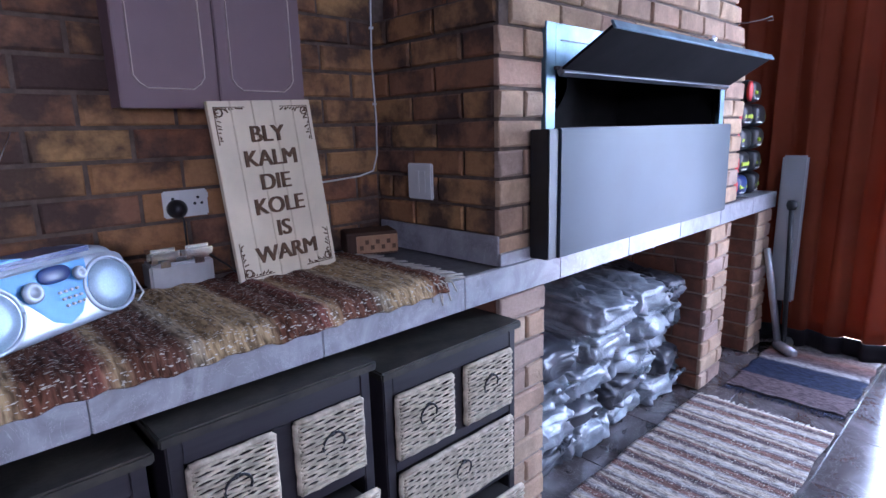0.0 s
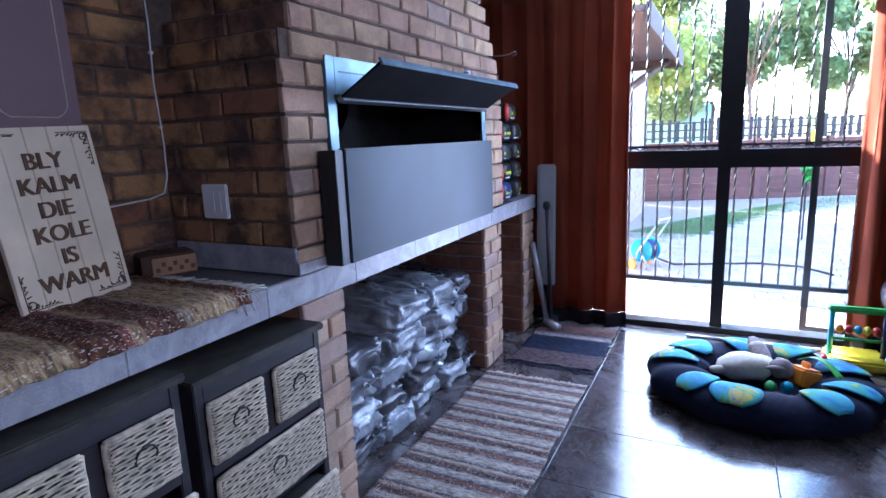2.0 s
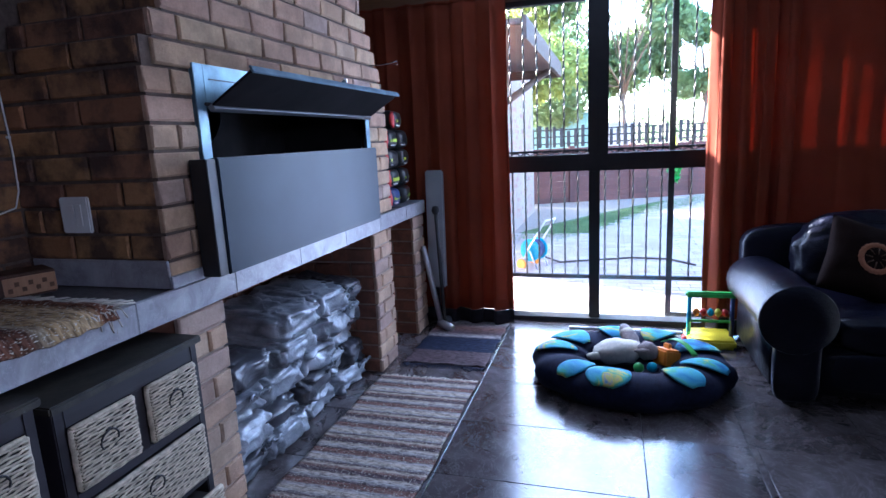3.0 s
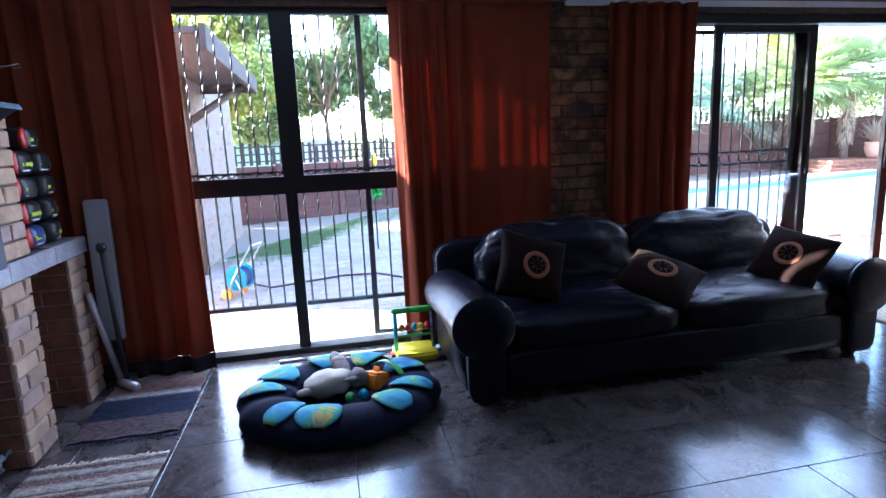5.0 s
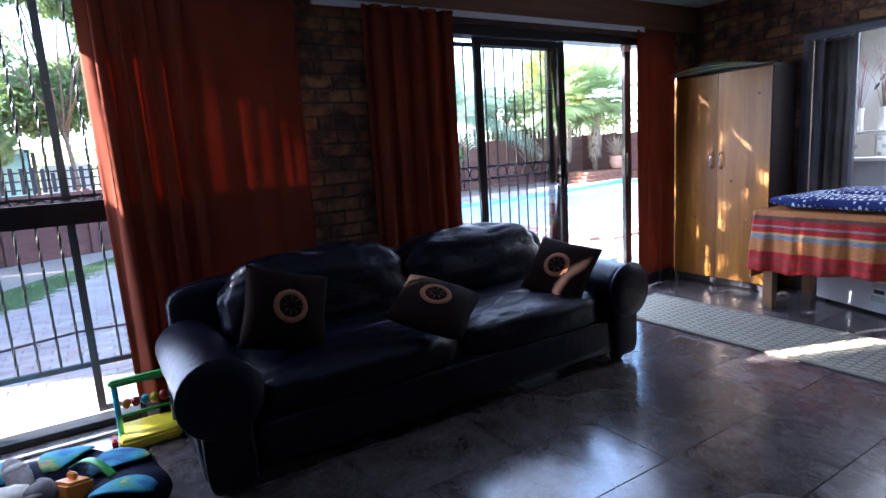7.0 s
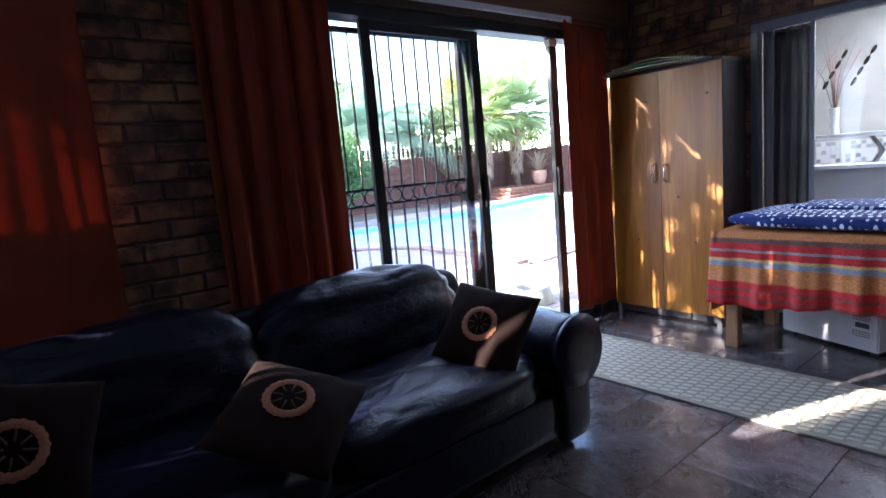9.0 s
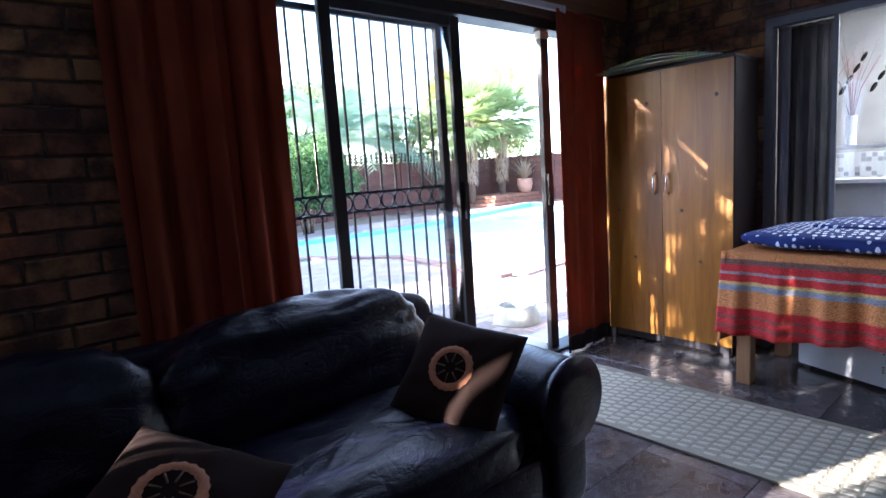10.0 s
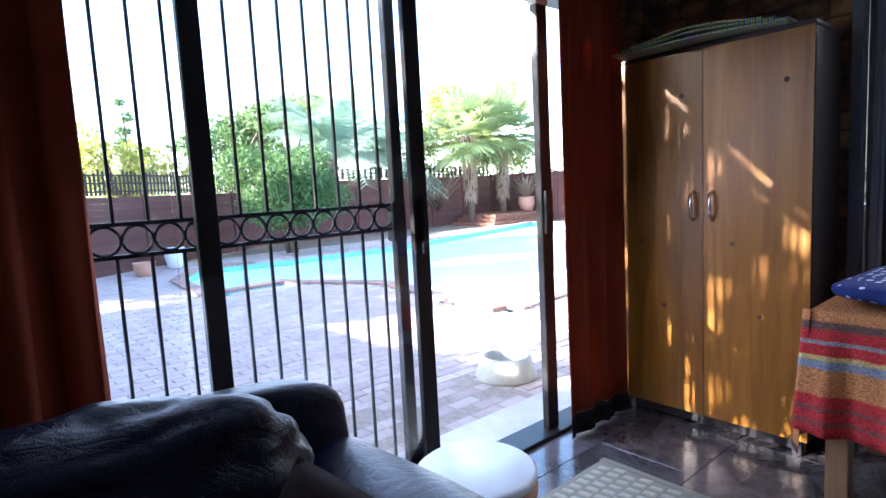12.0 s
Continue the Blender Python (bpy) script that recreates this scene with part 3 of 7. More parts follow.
# Out of view; its dark brown keeps bounced light off the sofa.
wall_west = structure("wall_west", [((XW - 0.2, YS - 0.22, 0), (XW, YN + R, ZC))], M_DIMWALL, "plain unseen wall closing the room, dark to cut bounce")
ceiling = structure("ceiling", [((XW - 0.2, -8.4, ZC), (XE + 0.25, YN + 0.25, ZC + 0.15))], M_CEIL, "pale grey painted ceiling")
floor = structure("floor", [((XW, YS - 0.22, -0.2), (XE + 0.2, YN, -0.008))], M_GROUT, "floor of grey stone-look tiles with thin joints")
roof = structure("roof_eave", [((XE + 0.25, YS - 2, 2.50), (XE + 0.45, YN + 0.5, 2.58))], M_EAVE, "timber roof overhang outside the glazed doors")

# far room seen through the inner opening
far_room = structure("far_room", [
    ((1.0, -8.3, -0.2), (5.2, YS - 0.22, 0.0)), ((1.0, -8.4, 0), (5.2, -8.25, ZC)), ((5.0, -8.3, 0), (5.15, YS - 0.22, ZC)), ((0.85, -8.3, 0), (1.0, YS - 0.22, ZC))], M_TILEBATH, "bright neighbouring room with pale stone tiles")
half_wall = structure("half_wall", [((1.3, -6.62, 0), (3.9, -6.5, 1.06))], M_PLASTER, "low grey plastered wall behind the opening")
wall_ledge = structure("wall_ledge", [((1.3, -6.66, 1.06), (3.9, -6.46, 1.085))], M_WHITEPAINT, "white ledge on the low wall")

# ---- outside ground ----
def ground_height(x, y):
    return -0.12


bm = bmesh.new()
box(bm, (XE + 0.2, -5.3, -0.4), (6.2, 6, -0.135))
box(bm, (XE + 0.2, -12.0, -0.4), (6.2, -5.3, -0.135))
part_ground = part("ground", (
    [(-60, -90, -0.135), (6.2, -90, -0.135), (6.2, 90, -0.135), (-60, 90, -0.135),
     (6.2, -5.6, -0.135), (16.6, -5.6, -0.135), (16.6, -19.2, -0.135), (6.2, -19.2, -0.135),
     (150, -5.6, -0.135), (150, -19.2, -0.135), (150, -90, -0.135), (150, 90, -0.135)], [],
    [(0, 1, 7, 4, 2, 3), (1, 10, 9, 6, 7), (6, 9, 8, 5), (2, 4, 5, 8, 11)]), M_GROUND, None, "brown garden ground with fallen leaves")
tagged(part_ground, kind="structure")
bm.free()
GZ = -0.13


# ---- braai wall ----
SLAB_T, SLAB_B, CF, CX0, CX1 = 0.945, 0.855, 0.806, 2.17, 4.04
chimney = new("chimney_breast", None)
chimney.empty_display_size = 0.1
chimney.matrix_world = pose(3.07, 1.1, SLAB_T)
tagged(chimney, "light brown face-brick chimney breast with stepped shoulders above a steel braai", "chimney")


def local(ob, bm):
    bm.transform(ob.matrix_world.inverted())
    return bm


def step_in(z):
    k = max(0, int((z - 1.70) / 0.085) + 1)
    return min(k * 0.055, 0.6)


BR0, BR1, BRT = 2.405, 3.735, 1.60
cores = [((CX0 + R, CF + R, SLAB_T), (BR0, YN, BRT)), ((BR1, CF + R, SLAB_T), (CX1 - R, YN, BRT)), ((CX0 + R, CF + R, BRT), (CX1 - R, YN, 1.71))]
for k in range(10):
    z = 1.71 + k * 0.085
    d = (k + 1) * 0.055
    cores.append(((CX0 + R + d, CF + R, z), (CX1 - R - d, YN, min(ZC, z + 0.085))))
for lo, hi in cores:
    part("core", local(chimney, boxbm(lo, hi)), M_MORTAR, chimney)
for lo, hi in (((BR0, YN - 0.06, SLAB_T), (BR1, YN - 0.01, BRT)), ((BR0, CF + 0.03, SLAB_T + 0.002), (BR0 + 0.02, YN - 0.06, BRT)),
               ((BR1 - 0.02, CF + 0.03, SLAB_T + 0.002), (BR1, YN - 0.06, BRT)), ((BR0 + 0.02, CF + 0.03, BRT - 0.02), (BR1 - 0.02, YN - 0.06, BRT))):
    part("firebox_panel", local(chimney, boxbm(lo, hi)), M_SOOT, chimney, "soot-black fire box panel")

bench = thing("braai_counter", (1.7, 1.09, SLAB_B), "grey stone-tiled counter slab on brick piers along the wall", "counter")
bm = bmesh.new()
box(bm, (-1.6, 0.80, SLAB_B), (4.64, YN - 0.002, SLAB_T - 0.008))
part("slab_core", local(bench, bm), M_GROUT, bench)
x = -1.6
while x < 4.64:
    x2 = min(x + 0.45, 4.64)
    bm = bmesh.new()
    box(bm, (x + 0.0006, 0.788, SLAB_B), (x2 - 0.0006, 0.80, SLAB_T), 0.002)
    part("edge_tile", local(bench, bm), M_SLAB, bench)
    bm = bmesh.new()
    box(bm, (x + 0.0006, 0.80, SLAB_T - 0.008), (x2 - 0.0006, CF if (x2 > 2.3 and x < CX1) else YN - 0.003, SLAB_T), 0.001)
    part("top_tile", local(bench, bm), M_SLAB, bench)
    x = x2
bm = bmesh.new()
box(bm, (CX0 - 0.012, CF + 0.001, SLAB_T + 0.001), (CX0 - 0.001, YN - 0.02, 1.035), 0.002)
part("splash_tile", local(bench, bm), M_SLAB, bench)
bm = bmesh.new()
box(bm, (CX0 - 0.012, CF - 0.012, SLAB_T + 0.001), (BR0 - 0.04, CF - 0.001, 0.985), 0.002)
part("splash_tile", local(bench, bm), M_SLAB, bench)


def pier(x0, x1, y0=0.80, y1=YN):
    p = thing("brick_pier", ((x0 + x1) / 2, (y0 + y1) / 2, 0), "face-brick pier holding up the tiled counter", "pier", "piers under the counter")
    bm = boxbm((x0 + R, y0 + R, 0), (x1 - R, y1, SLAB_B))
    part("core", local(p, bm), M_MORTAR_L, p)
    return p


PIERS = [(pier(2.165, 2.385), 2.165, 2.385), (pier(3.72, 3.985), 3.72, 3.985), (pier(4.40, 4.62), 4.40, 4.62), (pier(-0.3, -0.1), -0.3, -0.1)]


# ---- steel braai ----
braai = thing("built_in_braai", (3.0, 0.8, SLAB_T), "built-in steel braai with open dark flap and grey door", "braai")
b = lambda lo, hi, bev=0.002: local(braai, boxbm(lo, hi, bev))
part("frame_side", b((2.375, 0.800, 0.95), (2.425, 0.818, 1.65)), M_FRAMEBLUE, braai, "blue-grey steel side strip")
part("frame_side", b((3.72, 0.800, 0.95), (3.77, 0.818, 1.65)), M_FRAMEBLUE, braai, "blue-grey steel side strip")
part("frame_top", b((2.425, 0.802, 1.525), (3.72, 0.818, 1.65)), M_FRAMEBLUE, braai, "blue-grey steel top strip")
part("frame_slot", b((2.45, 0.799, 1.60), (3.69, 0.8025, 1.604), 0), M_BLACK, braai)
for xx, sgn in ((2.425, 1), (3.72, -1)):
    bm = bmesh.new()
    prof = [(0, 1.525), (0.075, 1.525), (0.068, 1.46), (0.03, 1.41), (0.0, 1.385)]
    vs = [bm.verts.new((xx + sgn * px, 0.806, pz)) for px, pz in prof]
    bm.faces.new(vs)
    bmesh.ops.solidify(bm, geom=list(bm.faces), thickness=0.006)
    part("bracket", local(braai, bm), M_FRAMEBLUE, braai, "curved blue-grey corner bracket")
bm = bmesh.new()
box(bm, (2.345, 0.722, 0.951), (3.662, 0.755, 1.341), 0.004)
part("door", local(braai, bm), M_STEELPANEL, braai, "flat satin grey sliding door panel")
part("door_edge", b((2.296, 0.728, 0.951), (2.3445, 0.798, 1.338), 0.003), M_BLACK, braai, "black door side channel")
part("counterweight_box", b((2.427, 0.757, 0.951), (3.70, 0.798, 1.0), 0.003), M_BLACK, braai)
bm = bmesh.new()
ang = math.atan2(0.115, 0.155)
flapw = 0.192
lo, hi = (2.405, -flapw, -0.004), (3.715, 0, 0.004)
fm = pose(0, 0.765, 1.513, -31, 0, 0)
flap = part("flap", local(braai, boxbm(lo, hi, 0.002, fm)), M_HOODDARK, braai, "open dark steel flap tilted outwards")
part("rim", local(braai, boxbm((2.40, -flapw - 0.008, -0.012), (3.72, -flapw, 0.014), 0.002, fm)), M_FRAMEBLUE, flap, "blue-grey outer rim")
part("hinge_strip", local(braai, boxbm((2.41, -0.002, -0.012), (3.71, 0.022, 0.008), 0.002, fm)), M_STEEL, flap, "bright steel hinge strip")
bm = bmesh.new()
tube(bm, [(2.40, 0.785, 1.517), (3.72, 0.785, 1.517)], 0.006)
part("hinge_pin", local(braai, bm), M_BLACKSTEEL, braai)
bm = bmesh.new()
lathe(bm, [(0.0, 0), (0.012, 0.002), (0.014, 0.012), (0.008, 0.02), (0, 0.022)], 12, 0, (0, 0, 0))
bm.transform(pose(3.08, 0.60, 1.625))
part("knob", local(braai, bm), M_CHROME, braai, "small bright knob on the flap rim")
bm = bmesh.new()
for k in range(15):
    xx = 2.47 + k * 0.085
    tube(bm, [(xx, 0.88, 1.10), (xx, 1.28, 1.10)], 0.005, 6)
tube(bm, [(2.44, 0.88, 1.10), (3.69, 0.88, 1.10)], 0.006, 6)
tube(bm, [(2.44, 1.28, 1.10), (3.69, 1.28, 1.10)], 0.006, 6)
part("grid", local(braai, bm), M_BLACKSTEEL, braai, "sooty cooking grid")
bm = local(braai, boxbm((2.62, 1.0, 1.12), (3.3, 1.2, 1.28), 0.03))
part("ash_box", bm, M_HOODDARK, braai)


# ---- basket drawer cabinets under the counter ----
def weave(w, h, seed):
    """A wicker front: upright canes with twisted strands passing in front and behind."""
    bm = bmesh.new()
    rnd = random.Random(seed)
    n = max(4, int(w / 0.024))
    rows = int(h / 0.0088)
    for r in range(rows):
        z = (r + 0.5) * h / rows
        pts = []
        for i in range(n * 2 + 1):
            x = w * i / (n * 2)
            ph = (i // 1 + r * 1) % 4
            y = -0.010 - 0.0026 * math.cos(math.pi * (i * 0.5 + r))
            pts.append((x, y + rnd.uniform(-0.0012, 0.0005), z + rnd.uniform(-0.001, 0.001) + 0.0012 * math.sin(math.pi * (i * 0.5 + r))))
        tube(bm, pts, 0.0034, 5)
    return bm


M_WICKER = plain("twisted_sea_grass", (0.5, 0.42, 0.31), 0.9, var=0.35, scale=45, bump=0.5)
# Near-black box colour stands in for shade between the strands.
M_WICKER_SHADE = plain("dark_basket_shadow", (0.03, 0.024, 0.02), 0.9)
WEAVES = {}


def basket(cab, x, z, w, h, pull=0.0, tilt=0.0, depth=0.3):
    key = (round(w, 2), round(h, 2))
    m = pose(x, -pull, z, tilt, 0, 0)
    bk = part("basket", boxbm((0.012, 0.006, 0.006), (w - 0.012, depth, h - 0.02), 0.004), M_WICKER_SHADE, cab, "woven sea-grass basket drawer")
    bk.matrix_local = m
    if key not in WEAVES:
        ob = part("wicker_front", weave(w, h, str(key)), M_WICKER, bk, "pale twisted sea-grass weave", True)
        WEAVES[key] = ob.data
    else:
        ob = new("wicker_front", WEAVES[key])
        ob.parent = bk
        tagged(ob, "pale twisted sea-grass weave")
    bm = bmesh.new()
    for a, c in (((0, 0, 0), (w, 0, 0)), ((0, 0, h), (w, 0, h)), ((0, 0, 0), (0, 0, h)), ((w, 0, 0), (w, 0, h))):
        tube(bm, [Vector(a).lerp(Vector(c), t / 8) + Vector((0, -0.002 + 0.002 * math.sin(t * 2.2), 0)) for t in range(9)], 0.008, 6)
    part("border", bm, M_WICKER, bk, "rolled sea-grass border", True)
    bm = bmesh.new()
    r = 0.027
    tube(bm, [(w / 2 + r * math.sin(a * math.pi / 8), -0.013 - 0.004 * math.cos(a * math.pi / 8), h * 0.72 - r + r * math.cos(a * math.pi / 8)) for a in range(17)], 0.0028, 6)
    tube(bm, [(w / 2 - 0.006, -0.012, h * 0.72), (w / 2 + 0.006, -0.012, h * 0.72)], 0.005, 6)
    part("ring_pull", bm, M_BLACKSTEEL, bk, "black metal ring pull")
    return bk


def basket_cabinet(x0, top, w=0.475, label="dark-stained cabinet with woven basket drawers standing under the counter", seed=0):
    cab = thing("basket_cabinet", (x0, 0.735, 0), label, "cabinet", "basket cabinets under the counter")
    d, t = 0.42, 0.028
    rows = [0.145, 0.175, 0.175]
    part("top_board", boxbm((-0.012, -0.014, top - 0.022), (w + 0.012, d, top), 0.004), M_DARKTOP, cab, "worn dark top board")
    part("side", boxbm((0, 0, 0.03), (t, d, top - 0.023), 0.003), M_DARKWOOD, cab)
    part("side", boxbm((w - t, 0, 0.03), (w, d, top - 0.023), 0.003), M_DARKWOOD, cab)
    part("back", boxbm((t, d - 0.01, 0.03), (w - t, d - 0.002, top - 0.023)), M_DARKWOOD, cab)
    z = top - 0.022 - 0.05
    part("rail", boxbm((t, 0.001, z), (w - t, 0.03, top - 0.023), 0.002), M_DARKWOOD, cab)
    mid = w / 2
    h = 0.165
    part("divider", boxbm((mid - 0.02, 0.001, z - h - 0.012), (mid + 0.02, 0.03, z), 0.002), M_DARKWOOD, cab)
    bw = (w - 2 * t - 0.04) / 2 - 0.012
    basket(cab, t + 0.006, z - h, bw, h - 0.006, 0.004)
    basket(cab, mid + 0.026, z - h, bw, h - 0.006, 0.004)
    z -= h + 0.012
    k = 0
    while z > 0.14:
        part("rail", boxbm((t, 0.001, z - 0.028), (w - t, 0.03, z), 0.002), M_DARKWOOD, cab)
        z -= 0.028
        h = min(0.17, z - 0.035)
        basket(cab, t + 0.006, z - h, w - 2 * t - 0.012, h - 0.008, (0.008, 0.05, 0.012, 0.01)[(k + seed) % 4], 0)
        z -= h + 0.006
        k += 1
    for fx in (0.0, w - 0.04):
        for fy in (0.0, d - 0.04):
            part("foot", boxbm((fx, fy, 0), (fx + 0.04, fy + 0.04, 0.03)), M_DARKWOOD, cab)
    return cab


basket_cabinet(1.668, 0.800, 0.483, "dark-stained cabinet with woven basket drawers beside the brick pier", 0)
basket_cabinet(1.192, 0.838, 0.440, "taller dark-stained cabinet with woven baskets, one pulled out", 1)
basket_cabinet(0.71, 0.82, 0.450, "dark-stained cabinet with woven baskets at the end of the row", 0)
basket_cabinet(0.23, 0.81, 0.450, "dark-stained cabinet with woven baskets further down the row", 2)


# ---- things on the counter ----
def fringe(bm, x, y, z, dx, dy, dz, n, width, along, rnd, r=0.0022):
    for i in range(n):
        t = (i + 0.5) / n - 0.5
        a = (x + along[0] * width * t, y + along[1] * width * t, z)
        k = rnd.uniform(0.6, 1.1)
        s = rnd.uniform(-0.25, 0.25)
        b_ = (a[0] + dx * k * 0.5 + along[0] * s * 0.03, a[1] + dy * k * 0.5 + along[1] * s * 0.03, z + dz * k * 0.4 + 0.004)
        c = (a[0] + dx * k + along[0] * s * 0.06, a[1] + dy * k + along[1] * s * 0.06, z + dz * k)
        tube(bm, [a, b_, c], r, 4, 0, r * 0.5)
    return bm


runner = thing("table_runner", (0.7, 1.05, SLAB_T), "thick woven brown and cream runner lying on the counter", "runner")


def fr(u, v):
    x, y = -0.9 + u * 2.83, 0.779 + v * 0.475
    edge = math.exp(-((v) / 0.03) ** 2)
    return Vector((x - 0.7 + 0.004 * math.sin(v * 40), y - 1.05 + 0.006 * math.sin(x * 24), 0.014 + 0.004 * noise.noise(Vector((x * 30, y * 40, 0))) + 0.003 * math.sin(x * 90) - 0.036 * edge))


part("cloth", sheet(220, 24, fr, -0.010), M_RUNNER, runner, "", True)
rnd = random.Random(4)
bm = bmesh.new()
fringe(bm, 1.93 - 0.7, 0.0 - 0.03, 0.009, 0.09, 0.0, -0.004, 70, 0.46, (0, 1, 0), rnd, 0.003)
for k in range(26):
    yy = 0.795 + rnd.uniform(-0.004, 0.03) - 1.05
    xx = 1.20 + rnd.uniform(-0.05, 0.05)
    tube(bm, [(xx, yy + 0.01, 0.014), (xx + 0.01, yy - 0.012, 0.004), (xx + rnd.uniform(-0.01, 0.03), yy - 0.016, -rnd.uniform(0.02, 0.07))], 0.0024, 4)
part("fringe", bm, M_FRINGE, runner, "loose cream tassels")

sign = thing("wooden_sign", (1.678, 1.15, SLAB_T + 0.016), "cream board sign with burnt brown Afrikaans lettering leaning on the wall", "sign")
SM = pose(0, 0, 0, -7, -2, 3)
SW, SH = 0.30, 0.475
for k in range(5):
    part("board", boxbm((-SW / 2 + k * SW / 5 + 0.0006, -0.008, 0), (-SW / 2 + (k + 1) * SW / 5 - 0.0006, 0.008, SH), 0.0015, SM), M_CREAM, sign)
for row, txt in enumerate(["BLY", "KALM", "DIE", "KOLE", "IS", "WARM"]):
    cu = bpy.data.curves.new("lettering", "FONT")
    cu.body, cu.size, cu.align_x, cu.extrude, cu.offset = txt, 0.061, "CENTER", 0.0012, 0.0
    tmp = bpy.data.objects.new("lettering", cu)
    scene.collection.objects.link(tmp)
    bpy.context.view_layer.update()
    me = bpy.data.meshes.new_from_object(tmp)
    bpy.data.objects.remove(tmp)
    bold = bmesh.new()
    for dx, dz in ((-0.0022, 0), (-0.0011, 0.0012), (0.0022, 0.0002), (0.0011, -0.001), (0, 0.0004)):
        bold.from_mesh(me)
        bold.verts.ensure_lookup_table()
        for v in bold.verts[-len(me.vertices):]:
            v.co += Vector((dx, 0, dz))
    me = bpy.data.meshes.new("lettering")
    bold.to_mesh(me)
    bold.free()
    ob = new("lettering", me)
    me.materials.clear()
    me.materials.append(M_LETTER)
    ob.parent = sign
    ob.matrix_local = SM @ pose(0.0, -0.0095, SH - 0.108 - row * 0.0635, 90, 0, 0)
    tagged(ob, "burnt brown capital letters")
rnd = random.Random(9)
for cx, cz, sx, sz in ((-1, 1, 1, -1), (1, 1, -1, -1), (-1, -1, 1, 1), (1, -1, -1, 1)):
    bm = bmesh.new()
    ox, oz = cx * (SW / 2 - 0.014), (SH - 0.016) if cz > 0 else 0.016
    for k in range(9):
        a = (ox + sx * (0.004 + k * 0.009), -0.0092, oz + sz * 0.004)
        c = (ox + sx * 0.004, -0.0092, oz + sz * (0.004 + k * 0.010))
        for p in (a, c):
            q = (p[0] + sx * rnd.uniform(0, 0.012), p[1], p[2] + sz * rnd.uniform(0.0, 0.012))
            tube(bm, [p, ((p[0] + q[0]) / 2 + rnd.uniform(-0.004, 0.004), p[1], (p[2] + q[2]) / 2), q], 0.0019, 4)
    tube(bm, [(ox + sx * (0.012 + 0.010 * math.sin(t)), -0.0092, oz + sz * (0.014 + 0.010 * math.cos(t))) for t in [i * 0.7 for i in range(10)]], 0.0022, 4)
    tube(bm, [(ox, -0.0092, oz), (ox + sx * 0.085, -0.0092, oz + sz * 0.001)], 0.0012, 4)
    tube(bm, [(ox, -0.0092, oz), (ox, -0.0092, oz + sz * 0.095)], 0.0012, 4)
    bm.transform(SM)
    part("corner_scroll", bm, M_LETTER, sign, "burnt scroll ornament")

radio = thing("portable_radio", (1.08, 1.09, SLAB_T + 0.016), "silver and blue portable radio standing on the woven runner", "radio", "", 33)
RM = pose(0, -0.062, 0.004, -14)
part("body", soft(0.208, 0.058, 0.078, 0.38, 0.4, 44, 24, 0, 1, 0, pose(0, 0.024, 0.079)), M_SILVER, radio, "silver rounded plastic body", True)
part("front_shell", soft(0.2, 0.022, 0.068, 0.3, 0.45, 44, 14, 0, 1, 0, RM @ pose(0, 0, 0.072)), M_SILVER, radio, "silver front shell", True)
for sx in (-0.132, 0.132):
    bm = bmesh.new()
    lathe(bm, [(0, 0.006), (0.03, 0.0055), (0.052, 0.001), (0.055, -0.006)], 32)
    bm.transform(RM @ pose(sx, -0.0235, 0.068, 90, 0, 0) @ Matrix.Diagonal((1.05, 1, 1, 1)))
    sp = part("speaker", bm, M_MESH, radio, "pale rounded speaker grille")
    bm = bmesh.new()
    tube(bm, [(sx + 0.063 * math.cos(a * math.pi / 20), -0.022, 0.068 + 0.059 * math.sin(a * math.pi / 20)) for a in range(41)], 0.0042, 8)
    bm.transform(RM)
    part("ring", bm, M_SILVER, sp, "silver surround")
bm = bmesh.new()
vs = [bm.verts.new(p) for p in [(-0.105, 0, 0.135), (0.09, 0, 0.135), (0.082, 0, 0.085), (0.045, 0, 0.03), (0.012, 0, 0.016), (-0.02, 0, 0.03)]]
bm.faces.new(vs)
bmesh.ops.solidify(bm, geom=list(bm.faces), thickness=0.01)
bm.transform(RM @ pose(0, -0.023, 0.0))
panel = part("control_panel", bm, M_BLUEPLASTIC, radio, "glossy light blue control panel")
for kx, kr in ((-0.045, 0.02), (0.062, 0.014)):
    bm = bmesh.new()
    lathe(bm, [(kr, 0), (kr, 0.006), (kr * 0.8, 0.010), (kr * 0.45, 0.010), (kr * 0.4, 0.006), (0, 0.006)], 22)
    bm.transform(RM @ pose(kx, -0.027, 0.095 if kx < 0 else 0.108, 90))
    part("dial", bm, M_SILVER, panel, "round silver dial")
for r in range(3):
    for c in range(4):
        part("button", boxbm((0.004 + c * 0.013 + r * 0.004, -0.032, 0.078 - r * 0.014), (0.010 + c * 0.013 + r * 0.004, -0.026, 0.083 - r * 0.014), 0.001, RM), M_WHITE, panel)
part("display", soft(0.036, 0.006, 0.017, 0.8, 0.8, 24, 10, 0, 1, 0, RM @ pose(0.012, -0.025, 0.118)), M_NAVYPLASTIC, panel, "dark blue oval display", True)
top = part("top_lid", boxbm((-0.2, -0.058, 0.148), (0.12, 0.068, 0.160), 0.006, pose(0, 0, 0, -4)), M_NAVYPLASTIC, radio, "dark blue ribbed top")
for k in range(6):
    part("rib", boxbm((-0.19, -0.050 + k * 0.012, 0.160), (-0.03, -0.045 + k * 0.012, 0.163), 0.001, pose(0, 0, 0, -4)), M_BLUEPLASTIC, top)
bm = bmesh.new()
tube(bm, [(-0.05, 0.09, 0.15), (0.09, 0.08, 0.40)], 0.002, 6)
part("aerial", bm, M_CHROME, radio)
bm = bmesh.new()
